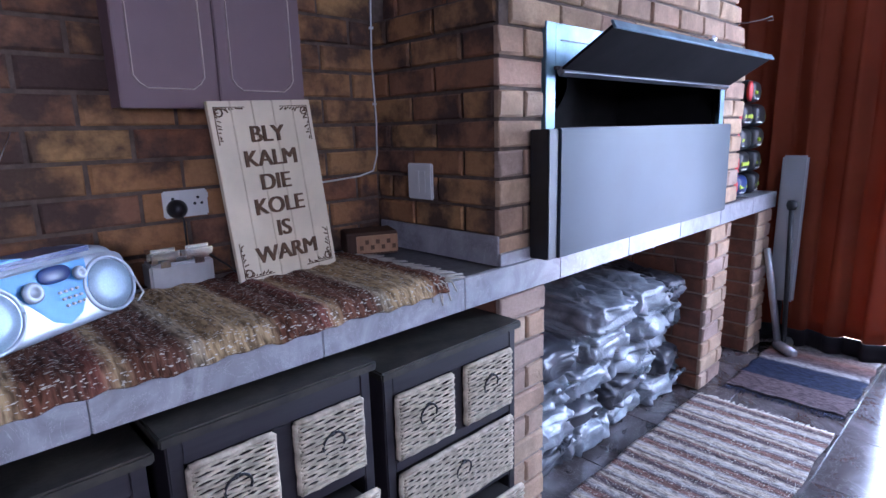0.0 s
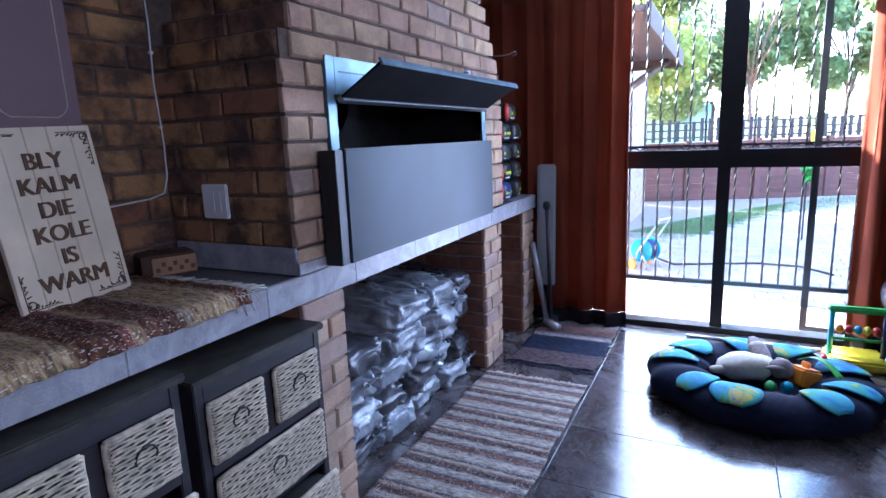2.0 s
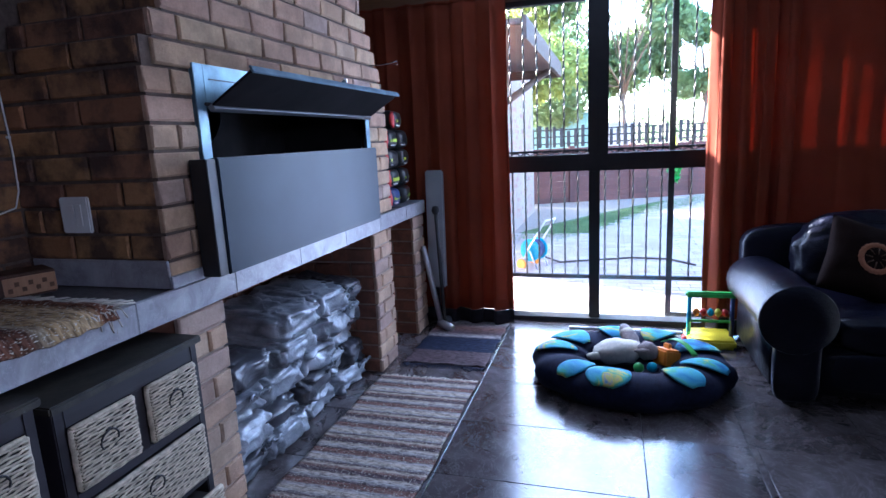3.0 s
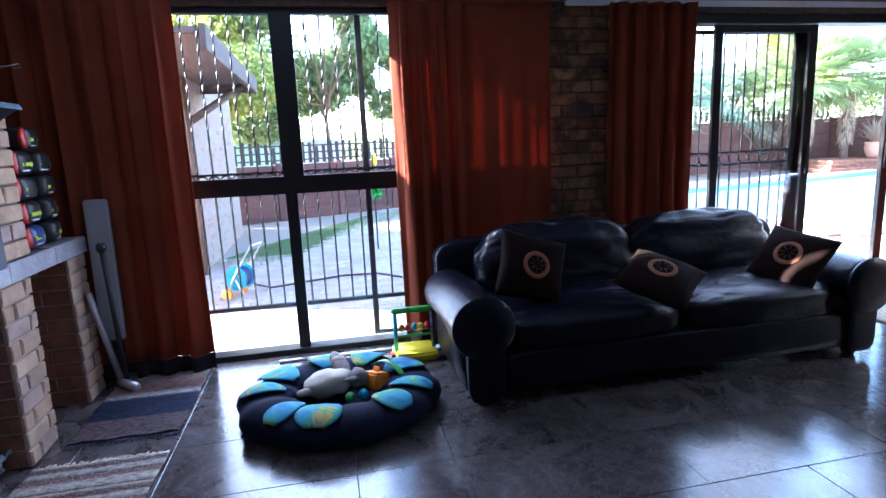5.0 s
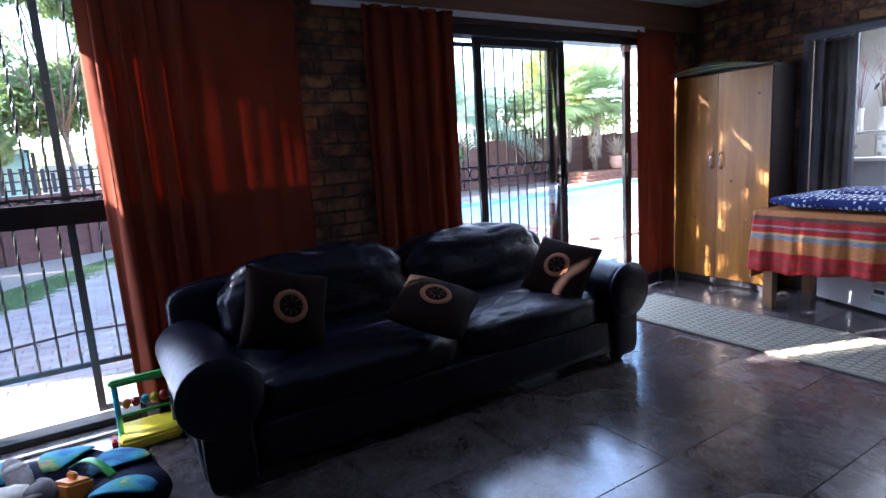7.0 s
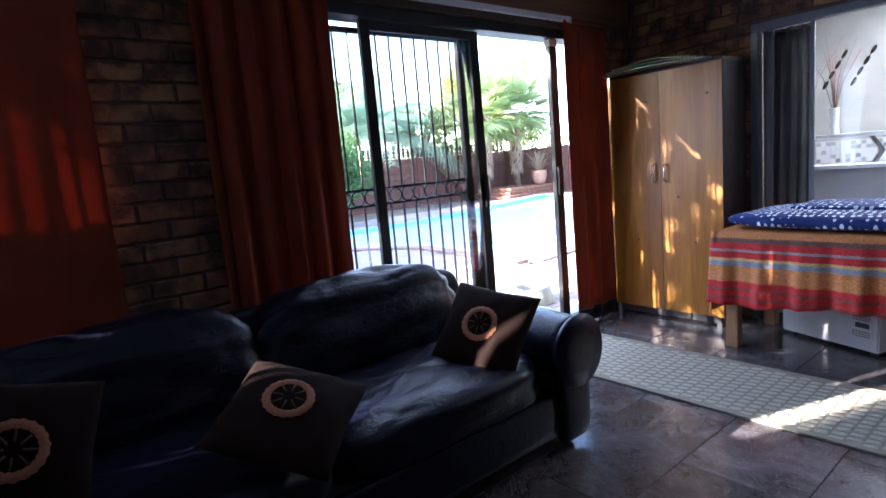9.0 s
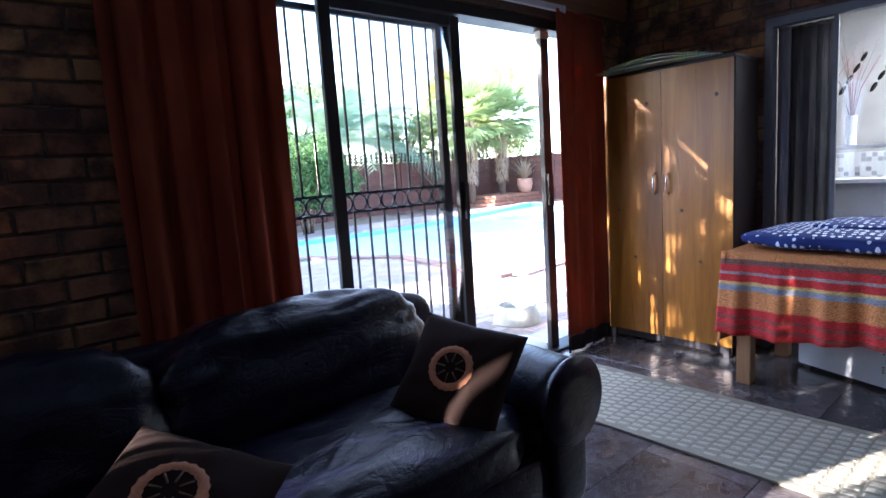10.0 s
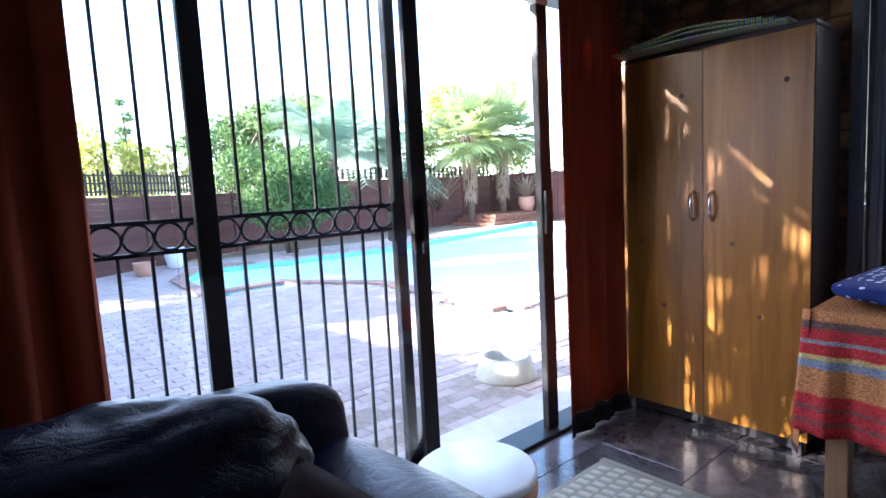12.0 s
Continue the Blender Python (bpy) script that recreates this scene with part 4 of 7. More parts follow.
tube(bm, [(0.19, 0.04, 0.10), (0.24, 0.03, 0.11), (0.262, 0.0, 0.07), (0.25, -0.04, 0.02), (0.2, -0.06, 0.004)], 0.0028, 6)
part("lead", bm, M_WHITE, radio, "pale looped lead")

lunch = thing("steel_trinket_box", (1.425, 1.275, SLAB_T + 0.016), "small shiny grey metal box with two lids on the runner", "box", "", -4)
part("base", boxbm((-0.078, -0.04, 0), (0.078, 0.045, 0.068), 0.006), M_ALU, lunch, "shiny grey metal base")
for x0, x1 in ((-0.08, -0.002), (0.002, 0.08)):
    ld = part("lid", boxbm((x0, -0.044, 0.07), (x1, 0.047, 0.108), 0.01), M_CHROME, lunch, "bright metal lid")
    part("catch", boxbm(((x0 + x1) / 2 - 0.012, -0.048, 0.06), ((x0 + x1) / 2 + 0.012, -0.0445, 0.078), 0.001), M_CHROME, ld)

crate = thing("wooden_box", (2.04, 1.275, SLAB_T + 0.003), "small rough wooden box with a pale carved front", "box", "", -24)
part("body", boxbm((-0.085, -0.06, 0), (0.085, 0.06, 0.075), 0.004), M_PINE_D, crate)
part("front_panel", boxbm((-0.055, -0.066, 0.008), (0.083, -0.061, 0.066), 0.002), M_TABLEWOOD, crate, "pale carved panel")
for k in range(7):
    part("carving", boxbm((-0.045 + k * 0.018, -0.0685, 0.02 + 0.018 * (k % 2)), (-0.033 + k * 0.018, -0.0662, 0.034 + 0.018 * (k % 2))), M_LETTER, crate)

# wall-hung mauve cupboard
cup = thing("wall_cupboard", (1.592, 1.285, 1.418), "mauve painted wall cupboard with two routed doors", "cupboard")
part("body", boxbm((-0.247, 0.02, 0), (0.247, 0.092, 0.75)), M_PURPLE, cup)
for x0, x1 in ((-0.249, -0.007), (-0.003, 0.249)):
    d = part("door", boxbm((x0, 0, -0.004), (x1, 0.018, 0.75), 0.003), M_PURPLE, cup, "mauve door with a cream routed line")
    i = 0.035
    bm = bmesh.new()
    a, c = x0 + i, x1 - i
    pts = [(a, -0.001, 0.72), (a, -0.001, 0.075), (a + 0.012, -0.001, 0.058), (a + 0.03, -0.001, 0.045), (c - 0.03, -0.001, 0.045), (c - 0.012, -0.001, 0.058), (c, -0.001, 0.075), (c, -0.001, 0.72)]
    tube(bm, pts, 0.0022, 4)
    part("routed_line", bm, M_CREAMLINE, d, "thin cream line")

# sockets, plates and wires
sock = thing("wall_socket", (1.495, YN - 0.001, 1.162), "white double wall socket with a black plug in it", "socket")
part("plate", boxbm((-0.06, -0.012, -0.037), (0.06, 0, 0.037), 0.004), M_WHITE, sock)
for sx in (-0.035, 0.032):
    for a in (90, 210, 330):
        bm = bmesh.new()
        lathe(bm, [(0.0042, 0), (0.0042, 0.0008), (0, 0.0008)], 10)
        bm.transform(pose(sx + 0.011 * math.cos(radians(a)), -0.0125, 0.004 + 0.011 * math.sin(radians(a)), 90))
        part("socket_hole", bm, M_BLACK, sock)
    part("switch", boxbm((sx + 0.018, -0.016, 0.012), (sx + 0.028, -0.012, 0.028), 0.001), M_WHITE, sock)
plug = thing("black_plug", (1.466, YN - 0.014, 1.150), "black three-pin plug with a hanging cable in the white socket", "plug")
bm = bmesh.new()
lathe(bm, [(0.026, 0), (0.026, 0.014), (0.016, 0.03), (0.008, 0.036), (0, 0.036)], 16)
bm.transform(pose(0, 0, 0, 90))
part("plug_body", bm, M_BLACK, plug, "", True)
bm = bmesh.new()
tube(bm, [(0, -0.03, 0), (0, -0.05, -0.03), (0.0, -0.05, -0.12), (0.02, -0.07, -0.10), (0.07, -0.14, -0.15), (0.10, -0.20, -0.196), (-0.05, -0.25, -0.198), (-0.2, -0.22, -0.198)], 0.003, 6)
part("cable", bm, M_BLACK, plug, "thin black cable")
plate = thing("blank_plate", (CX0 - 0.003, 1.137, 1.182), "white wall plate with two blank modules on the brick", "switch plate", "", -90)
part("plate", boxbm((-0.058, -0.014, -0.058), (0.058, 0, 0.058), 0.004), M_WHITE, plate)
part("module", boxbm((-0.025, -0.017, -0.035), (0.002, -0.0142, 0.035), 0.001), M_WHITE, plate)
part("module", boxbm((0.006, -0.017, -0.035), (0.032, -0.0142, 0.035), 0.001), M_WHITE, plate)
wire = thing("wall_cable", (2.165, YN - 0.008, 1.485), "thin white cable clipped to the brick corner", "cable")
bm = bmesh.new()
tube(bm, [(0.012, 0, 0.9), (0.014, 0, 0.66), (0.0, -0.002, 0.45), (0.004, 0, 0.3), (-0.004, 0, 0.1), (0.004, 0, -0.1), (0.0, 0, -0.22), (-0.02, 0, -0.275), (-0.08, 0, -0.29), (-0.2, 0, -0.298), (-0.34, 0, -0.305)], 0.003, 6)
part("cable", bm, M_WHITE, wire)
for zz in (0.5, 0.2, -0.05):
    part("clip", boxbm((-0.006, -0.006, zz), (0.016, 0.006, zz + 0.008), 0.001), M_WHITE, wire)
hook = thing("wire_hook", (3.87, 0.80, 1.80), "bent rusty wire sticking out of the brick shoulder", "wire")
bm = bmesh.new()
tube(bm, [(-0.02, 0.05, 0), (0.03, -0.03, 0.0), (0.08, -0.08, 0.012), (0.13, -0.1, 0.03), (0.15, -0.1, 0.016), (0.1, -0.09, 0.005)], 0.003, 6)
part("bent_wire", bm, M_RUBBER, hook)

# ---- bags in the bay ----
rnd = random.Random(12)


def plastic_bag(x, y, z, sx, sy, sz, turn, tilt, k, dark):
    bg = thing("charcoal_bag", (x, y, z), "crumpled clear plastic bag of charcoal stacked in the brick bay", "bag", "stack of charcoal bags", turn)
    mm = pose(0, 0, sz, tilt, 0, 0)
    part("sack", soft(sx, sy, sz, 0.5, 0.42, 64, 38, 0.038, 30, k * 7.3, mm), M_BAGDARK if dark else M_BAGPLASTIC, bg, "shiny creased plastic", True)
    if k % 3:
        return bg
    bm = sheet(16, 8, lambda u, v: Vector((sx * 0.6 + (u - 0.5) * sx * (0.3 + 0.5 * v), -sy * 0.86 - v * 0.06, sz + 0.035 * noise.noise(Vector((u * 9, v * 5, k))) + v * 0.035)), 0.002)
    part("tied_end", bm, M_BAGPLASTIC, bg, "gathered plastic end", True)
    return bg


k = 0
for z, xs in ((0.0, (2.53, 2.86, 3.20, 3.53)), (0.125, (2.50, 2.80, 3.13, 3.45, 3.62)), (0.25, (2.52, 2.88, 3.22, 3.54)), (0.37, (2.66, 3.02, 3.38, 3.60)), (0.48, (3.05, 3.40, 3.60))):
    for x in xs:
        w = 0.185 if x < 3.58 else 0.12
        if x + w > 3.705:
            x = 3.705 - w
        if x - w < 2.395:
            x = 2.395 + w
        plastic_bag(x, 1.15 + rnd.uniform(-0.03, 0.03), z, w, 0.235, 0.072, rnd.uniform(-7, 7), 5 + rnd.uniform(-3, 4), k, rnd.random() < 0.3)
        k += 1

# ---- packs on the counter end ----
packs = [(0, 0, 0.0, M_NAVYPLASTIC, 0), (1, 0, 0.0, M_BLACK, 1), (0, 0, 0.125, M_BLACK, 2), (1, 0, 0.125, M_BLACK, 3), (0, 0, 0.25, M_BLACK, 4), (1, 0, 0.25, M_BLACK, 5), (0, 0, 0.375, M_BLACK, 6), (1, 0, 0.375, M_BLACK, 7), (0.5, 0, 0.5, M_BLACK, 8)]
for ix, _, z, mt, k in packs:
    pk = thing("briquette_pack", (4.25 + ix * 0.195, 0.975, SLAB_T + z), "black plastic pack with red and yellow printing stacked on the counter", "pack", "stacked packs on the counter", rnd.uniform(-7, 7))
    part("wrap", soft(0.088, 0.135, 0.064, 0.5, 0.5, 26, 16, 0.006, 12, k, pose(0, 0, 0.064)), mt, pk, "", True)
    part("printed_band", boxbm((-0.052, -0.134, 0.045), (0.05, -0.126, 0.068), 0.003), M_LIME, pk, "yellow-green printed band")
    if k != 1:
        bm = bmesh.new()
        lathe(bm, [(0.056, 0), (0.052, 0.014), (0.024, 0.022), (0, 0.022)], 18)
        bm.transform(pose(-0.05 if k % 2 == 0 else 0.07, -0.1 if k % 2 == 0 else -0.02, 0.064, 90 if k % 2 == 0 else 0, 0 if k % 2 == 0 else 60, 0))
        part("red_end", bm, M_RED, pk, "round red pack end", True)
    part("white_strip", boxbm((-0.05, -0.133, 0.022), (0.02, -0.124, 0.03), 0.002), M_WHITE, pk)

# ---- corner behind the counter end ----
board = thing("leaning_board", (4.605, 0.775, 0), "pale grey board leaning upright against the curtain", "board", "", -90)
part("panel", boxbm((0.0, -0.012, 0.30), (0.135, 0.012, 1.155), 0.02, pose(0, 0, 0, -2)), M_PLASTER, board)
part("stand", boxbm((0.05, -0.01, 0), (0.08, 0.01, 0.30), 0.003), M_BLACKSTEEL, board)
pole = thing("black_pole", (4.55, 0.65, 0), "black metal pole with a round head leaning in the corner", "pole")
bm = bmesh.new()
tube(bm, [(0, 0, 0.012), (0.0, 0.03, 0.86)], 0.014, 10)
part("shaft", bm, M_BLACKSTEEL, pole)
bm = bmesh.new()
lathe(bm, [(0, 0), (0.022, 0.004), (0.03, 0.03), (0.022, 0.056), (0, 0.06)], 14)
bm.transform(pose(0, 0.03, 0.85))
part("head", bm, M_BLACK, pole, "", True)
pipe = thing("grey_pipe", (4.53, 0.70, 0), "grey plastic pipe lying against the corner", "pipe")
bm = bmesh.new()
tube(bm, [(0.02, -0.02, 0.05), (0.0, 0.08, 0.62)], 0.02, 12)
part("tube", bm, M_ALU, pipe)
bm = bmesh.new()
tube(bm, [(-0.06, -0.12, 0.035), (0.02, -0.02, 0.045), (0.12, -0.05, 0.04)], 0.03, 12)
part("elbow", bm, M_ALU, pipe, "", True)
dark = thing("poker", (4.10, 1.05, 0), "rusty iron poker leaning in the brick bay", "poker")
bm = bmesh.new()
tube(bm, [(0, 0, 0), (0.03, 0.12, 0.78)], 0.008, 8)
part("rod", bm, M_RUBBER, dark)


# ---- rugs before the braai ----
def rug(name, x0, x1, y0, y1, mat, fm, label, ends):
    rg = thing(name, ((x0 + x1) / 2, (y0 + y1) / 2, 0), label, "rug")
    cx, cy = (x0 + x1) / 2, (y0 + y1) / 2
    part("cloth", sheet(90, 40, lambda u, v: Vector((x0 - cx + u * (x1 - x0) + 0.006 * math.sin(v * 17), y0 - cy + v * (y1 - y0) + 0.005 * math.sin(u * 31), 0.010 + 0.0025 * noise.noise(Vector((u * 60, v * 25, 1))))), -0.008), mat, rg, "", True)
    bm = bmesh.new()
    rr = random.Random(name)
    for s in ends:
        fringe(bm, (x1 if s > 0 else x0) - cx, 0, 0.006, s * 0.05, 0, -0.003, 60, y1 - y0, (0, 1, 0), rr, 0.0028)
    tagged(part("fringe", bm, fm, rg, "knotted fringe"), kind="stuff")
    return rg


rug("rag_rug", 1.75, 3.66, 0.205, 0.785, M_RUG1, M_FRINGE, "striped brown and cream rag rug before the braai", (1, -1))
rug("dark_rag_rug", 3.88, 4.72, 0.205, 0.725, M_RUG2, M_FRINGE_D, "dark grey and navy striped rag rug near the curtain", (1, -1))


# ---- window and doors ----
def frame_box(parent, name, lo, hi, mat=M_BRONZE, label="", bev=0.003, origin=None):
    bm = boxbm(lo, hi, bev)
    bm.transform((origin or parent).matrix_world.inverted())
    return part(name, bm, mat, parent, label)


win = tagged(thing("window_1", (4.88, -0.75, 0), "large dark bronze glazed door frame reaching the floor", ""), kind="structure")
y0, y1 = WIN[0], WIN[1]
FX0, FX1 = 4.86, 4.92
frame_box(win, "window_sill", (4.83, y0, 0.0), (4.96, y1, 0.035))
frame_box(win, "head", (FX0, y0, 2.235), (FX1, y1, 2.27))
frame_box(win, "mullion", (FX0 - 0.012, -0.49, 1.22), (FX1, -0.355, 2.235), label="broad dark upright")
frame_box(win, "mullion", (FX0, -0.435, 0.035), (FX1, -0.36, 1.105))
frame_box(win, "transom", (FX0 - 0.008, y0, 1.105), (FX1, y1, 1.22), label="broad dark crossbar")
frame_box(win, "jamb", (FX0, y0, 0.035), (FX1, y0 + 0.05, 1.105))
frame_box(win, "jamb", (FX0, y0, 1.22), (FX1, y0 + 0.05, 2.235))
frame_box(win, "jamb", (FX0, y1 - 0.05, 0.035), (FX1, y1, 1.105))
frame_box(win, "jamb", (FX0, y1 - 0.05, 1.22), (FX1, y1, 2.235))
for ya, yb in ((y0 + 0.05, -0.49), (-0.355, y1 - 0.05)):
    pn = frame_box(win, "pane", (4.888, ya, 1.22), (4.892, yb, 2.235), M_GLASS, "clear glass", 0)
    pn.visible_shadow = False
for ya, yb in ((y0 + 0.05, -0.435), (-0.36, y1 - 0.05)):
    pn = frame_box(win, "pane", (4.888, ya, 0.035), (4.892, yb, 1.105), M_GLASS, "clear glass", 0)
    pn.visible_shadow = False


def twisted_bar(bm, x, y, z0, z1, r=0.006, twist=True):
    """A square bar, twisted."""
    n = max(2, int((z1 - z0) / 0.03)) if twist else 1
    rings = []
    for i in range(n + 1):
        a = (i * 0.55 if twist else 0) + math.pi / 4
        z = z0 + (z1 - z0) * i / n
        rings.append([bm.verts.new((x + r * 1.4 * math.cos(a + j * math.pi / 2), y + r * 1.4 * math.sin(a + j * math.pi / 2), z)) for j in range(4)])
    for q, w in zip(rings, rings[1:]):
        for j in range(4):
            bm.faces.new((q[j], q[(j + 1) % 4], w[(j + 1) % 4], w[j]))
    return bm


def rings_row(gate, x, ya, yb, z, r):
    n = max(1, int(abs(yb - ya) / (2 * r)))
    for i in range(n):
        y = ya + (i + 0.5) * (yb - ya) / n
        bm = bmesh.new()
        tube(bm, [(0, r * math.cos(a * math.pi / 10), r * math.sin(a * math.pi / 10)) for a in range(21)], 0.0055, 6)
        bm.transform(pose(x, y, z))
        bm.transform(gate.matrix_world.inverted())
        part("ring", bm, M_BLACKSTEEL, gate, "flat steel ring")


gate1 = thing("security_gate", (5.08, -0.6, -0.08), "black steel security gate outside the glazed frame", "gate")
for a, c in ((-2.0, -0.94), (-0.90, 0.55)):
    frame_box(gate1, "bottom_rail", (5.065, a, 0.275), (5.095, c, 0.305), M_BLACKSTEEL)
    frame_box(gate1, "top_rail", (5.065, a, 2.30), (5.095, c, 2.33), M_BLACKSTEEL)
frame_box(gate1, "middle_rail", (5.07, -2.0, 1.235), (5.09, 0.55, 1.25), M_BLACKSTEEL)
frame_box(gate1, "middle_rail", (5.07, -2.0, 1.14), (5.09, 0.55, 1.155), M_BLACKSTEEL)
frame_box(gate1, "post", (5.065, -0.94, 0.02), (5.095, -0.90, 2.33), M_BLACKSTEEL)
frame_box(gate1, "post", (5.065, 0.55, -0.12), (5.095, 0.58, 2.33), M_BLACKSTEEL)
frame_box(gate1, "post", (5.065, -2.03, -0.12), (5.095, -2.0, 2.33), M_BLACKSTEEL)
frame_box(gate1, "low_rail", (5.065, -2.0, 0.0), (5.095, -0.9, 0.03), M_BLACKSTEEL)
y = -1.93
while y < 0.52:
    if abs(y + 0.92) > 0.04:
        bm = twisted_bar(bmesh.new(), 5.08, y, 0.305, 2.30, 0.0055, True)
        bm.transform(gate1.matrix_world.inverted())
        part("bar", bm, M_BLACKSTEEL, gate1, "twisted square bar")
    y += 0.0975
rings_row(gate1, 5.08, -1.98, 0.53, 1.195, 0.038)

# sliding door
sd = tagged(thing("door_1", (4.88, -4.0, 0), "sliding glass door in a dark bronze frame, half open", ""), kind="structure")
frame_box(sd, "track", (4.82, DOOR[0], 0.0), (4.98, DOOR[1], 0.022), M_BRONZE, "dark floor track")
frame_box(sd, "head", (4.83, DOOR[0], 2.17), (4.98, DOOR[1], 2.23))
frame_box(sd, "jamb", (4.83, DOOR[0], 0.022), (4.98, DOOR[0] + 0.035, 2.17))
frame_box(sd, "jamb", (4.83, DOOR[1] - 0.035, 0.022), (4.98, DOOR[1], 2.17))
leaf = frame_box(sd, "sliding_leaf", (4.865, -3.61, 0.03), (4.895, -3.545, 2.165), M_BRONZE, "dark framed glass leaf")
for nm, lo, hi in (("stile", (4.865, -4.445, 0.03), (4.895, -4.372, 2.165)), ("bottom_bar", (4.866, -4.372, 0.03), (4.894, -3.61, 0.09)), ("top_bar", (4.866, -4.372, 2.11), (4.894, -3.61, 2.165))):
    frame_box(leaf, nm, lo, hi, M_BRONZE, "", 0.003, sd)
pn = frame_box(leaf, "pane", (4.878, -4.372, 0.09), (4.882, -3.61, 2.11), M_GLASS, "clear glass", 0, sd)
pn.visible_shadow = False
frame_box(leaf, "handle", (4.845, -4.43, 1.02), (4.865, -4.40, 1.24), M_BLACK, "black pull handle", 0.003, sd)
pn = frame_box(sd, "pane", (4.938, -3.5, 0.03), (4.942, DOOR[1] - 0.04, 2.165), M_GLASS, "clear glass", 0)
pn.visible_shadow = False
frame_box(sd, "closing_stile", (4.865, -5.245, 0.022), (4.905, -5.165, 2.12), M_BRONZE, "dark closing post")
frame_box(sd, "lock_box", (4.845, -5.225, 1.03), (4.865, -5.175, 1.24), M_BLACK, "black lock keep")
frame_box(sd, "lock_top", (4.86, -5.25, 2.12), (4.91, -5.16, 2.168), M_WHITE, "white plastic block")

gate2 = thing("sliding_security_gate", (5.0, -3.6, 0), "black steel security gate with a band of rings", "gate")
frame_box(gate2, "top_rail", (4.99, -4.37, 2.12), (5.02, -2.80, 2.15), M_BLACKSTEEL)
frame_box(gate2, "bottom_rail", (4.99, -4.37, 0.03), (5.02, -2.80, 0.07), M_BLACKSTEEL)
frame_box(gate2, "band_rail", (4.995, -4.37, 1.215), (5.015, -2.80, 1.228), M_BLACKSTEEL)
frame_box(gate2, "band_rail", (4.995, -4.37, 1.117), (5.015, -2.80, 1.130), M_BLACKSTEEL)
frame_box(gate2, "post", (4.985, -4.42, 0.03), (5.025, -4.37, 2.15), M_BLACKSTEEL)
frame_box(gate2, "post", (4.985, -2.80, 0.03), (5.025, -2.76, 2.15), M_BLACKSTEEL)
frame_box(gate2, "lock_box", (4.98, -4.42, 1.07), (5.03, -4.355, 1.235), M_BLACKSTEEL, "black lock box")
y = -4.310
while y < -2.82:
    for za, zb in ((0.07, 1.117), (1.228, 2.12)):
        bm = twisted_bar(bmesh.new(), 5.005, y, za, zb, 0.005, False)
        bm.transform(gate2.matrix_world.inverted())
        part("bar", bm, M_BLACKSTEEL, gate2, "plain square bar")
    y += 0.0962
rings_row(gate2, 5.005, -4.365, -2.82, 1.1725, 0.043)

# curtain rails, boards
fascia = structure("fascia_board", [((XE - 0.02, YS + 0.02, 2.305), (XE + R - 0.001, YN - 0.01, ZC - 0.002))], M_FASCIA, "brown timber board above the curtains")
rail = thing("curtain_rail", (4.76, -4.2, 2.25), "white metal curtain rail above the sliding door", "curtain rail")
frame_box(rail, "track", (4.74, -5.255, 2.268), (4.775, -2.3, 2.295), M_WHITEPAINT)
frame_box(rail, "track_lip", (4.732, -5.255, 2.261), (4.739, -2.3, 2.301), M_WHITEPAINT)
frame_box(rail, "end_cap", (4.73, -5.27, 2.258), (4.78, -5.257, 2.303), M_WHITE)


def curtain(name, ya, yb, x, z0, z1, folds, amp, label, mat=M_CURTAIN, hem=M_CURTAIN_HEM, seed=0.0, axis="y", flat=0.0):
    """A hanging curtain with folds that deepen downwards; ya to yb along the wall."""
    w = abs(yb - ya)
    cy = (ya + yb) / 2
    c = thing(name, (x, cy, z0) if axis == "y" else (cy, x, z0), label, "curtain")

    def fn(z_lo, z_hi):
        def f(u, v):
            s = u * folds * 2 * math.pi
            z = z_lo + (z_hi - z_lo) * v
            k = 1.0 - 0.35 * (z / (z1 - z0))
            a = amp * k * (1.0 if u > flat else 0.15)
            off = a * (math.sin(s + seed + 0.5 * math.sin(z * 1.3 + seed)) + 0.35 * math.sin(2.3 * s + seed * 3) + 0.4 * noise.noise(Vector((u * 9, z * 1.1, seed))))
            t = (u - 0.5) * w + 0.012 * math.sin(s * 2 + z)
            return Vector((off, t, z)) if axis == "y" else Vector((t, off, z))
        return f

    n = int(folds * 16)
    part("drop", sheet(n, 24, fn(0.11, z1 - z0), 0.0025), mat, c, "", True)
    if hem:
        part("hem", sheet(n, 3, fn(0.0, 0.108), 0.003), hem, c, "dark hem band", True)
    part("heading", sheet(n, 3, fn(z1 - z0 + 0.001, z1 - z0 + 0.02), 0.006), mat, c, "", True)
    return c


curtain("curtain", 0.16, 1.20, 4.69, 0.012, 2.27, 5.5, 0.028, "floor-length rust-red curtain with a dark hem drawn beside the glazing", seed=0.7)
curtain("curtain", -1.58, -1.10, 4.70, 0.012, 2.27, 4, 0.036, "narrow gathered rust-red curtain beside the glazing", seed=2.1)
curtain("curtain", -2.19, -1.56, 4.735, 0.012, 2.27, 2, 0.010, "flat rust-red curtain with the sun glowing through it", seed=1.1)
curtain("curtain", -3.25, -2.60, 4.69, 0.012, 2.255, 5, 0.036, "gathered rust-red curtain beside the sliding door", seed=3.2)
curtain("curtain", -5.70, -5.18, 4.745, 0.012, 2.255, 3, 0.013, "gathered rust-red curtain next to the pine wardrobe", seed=4.4)

# ---- toys and bed on the floor ----
strip = thing("aluminium_strip", (4.70, -0.62, 0), "long shiny aluminium strip lying on the floor", "strip", "", 0)
part("bar", boxbm((-0.013, -0.36, 0), (0.013, 0.39, 0.014), 0.002), M_ALU, strip)

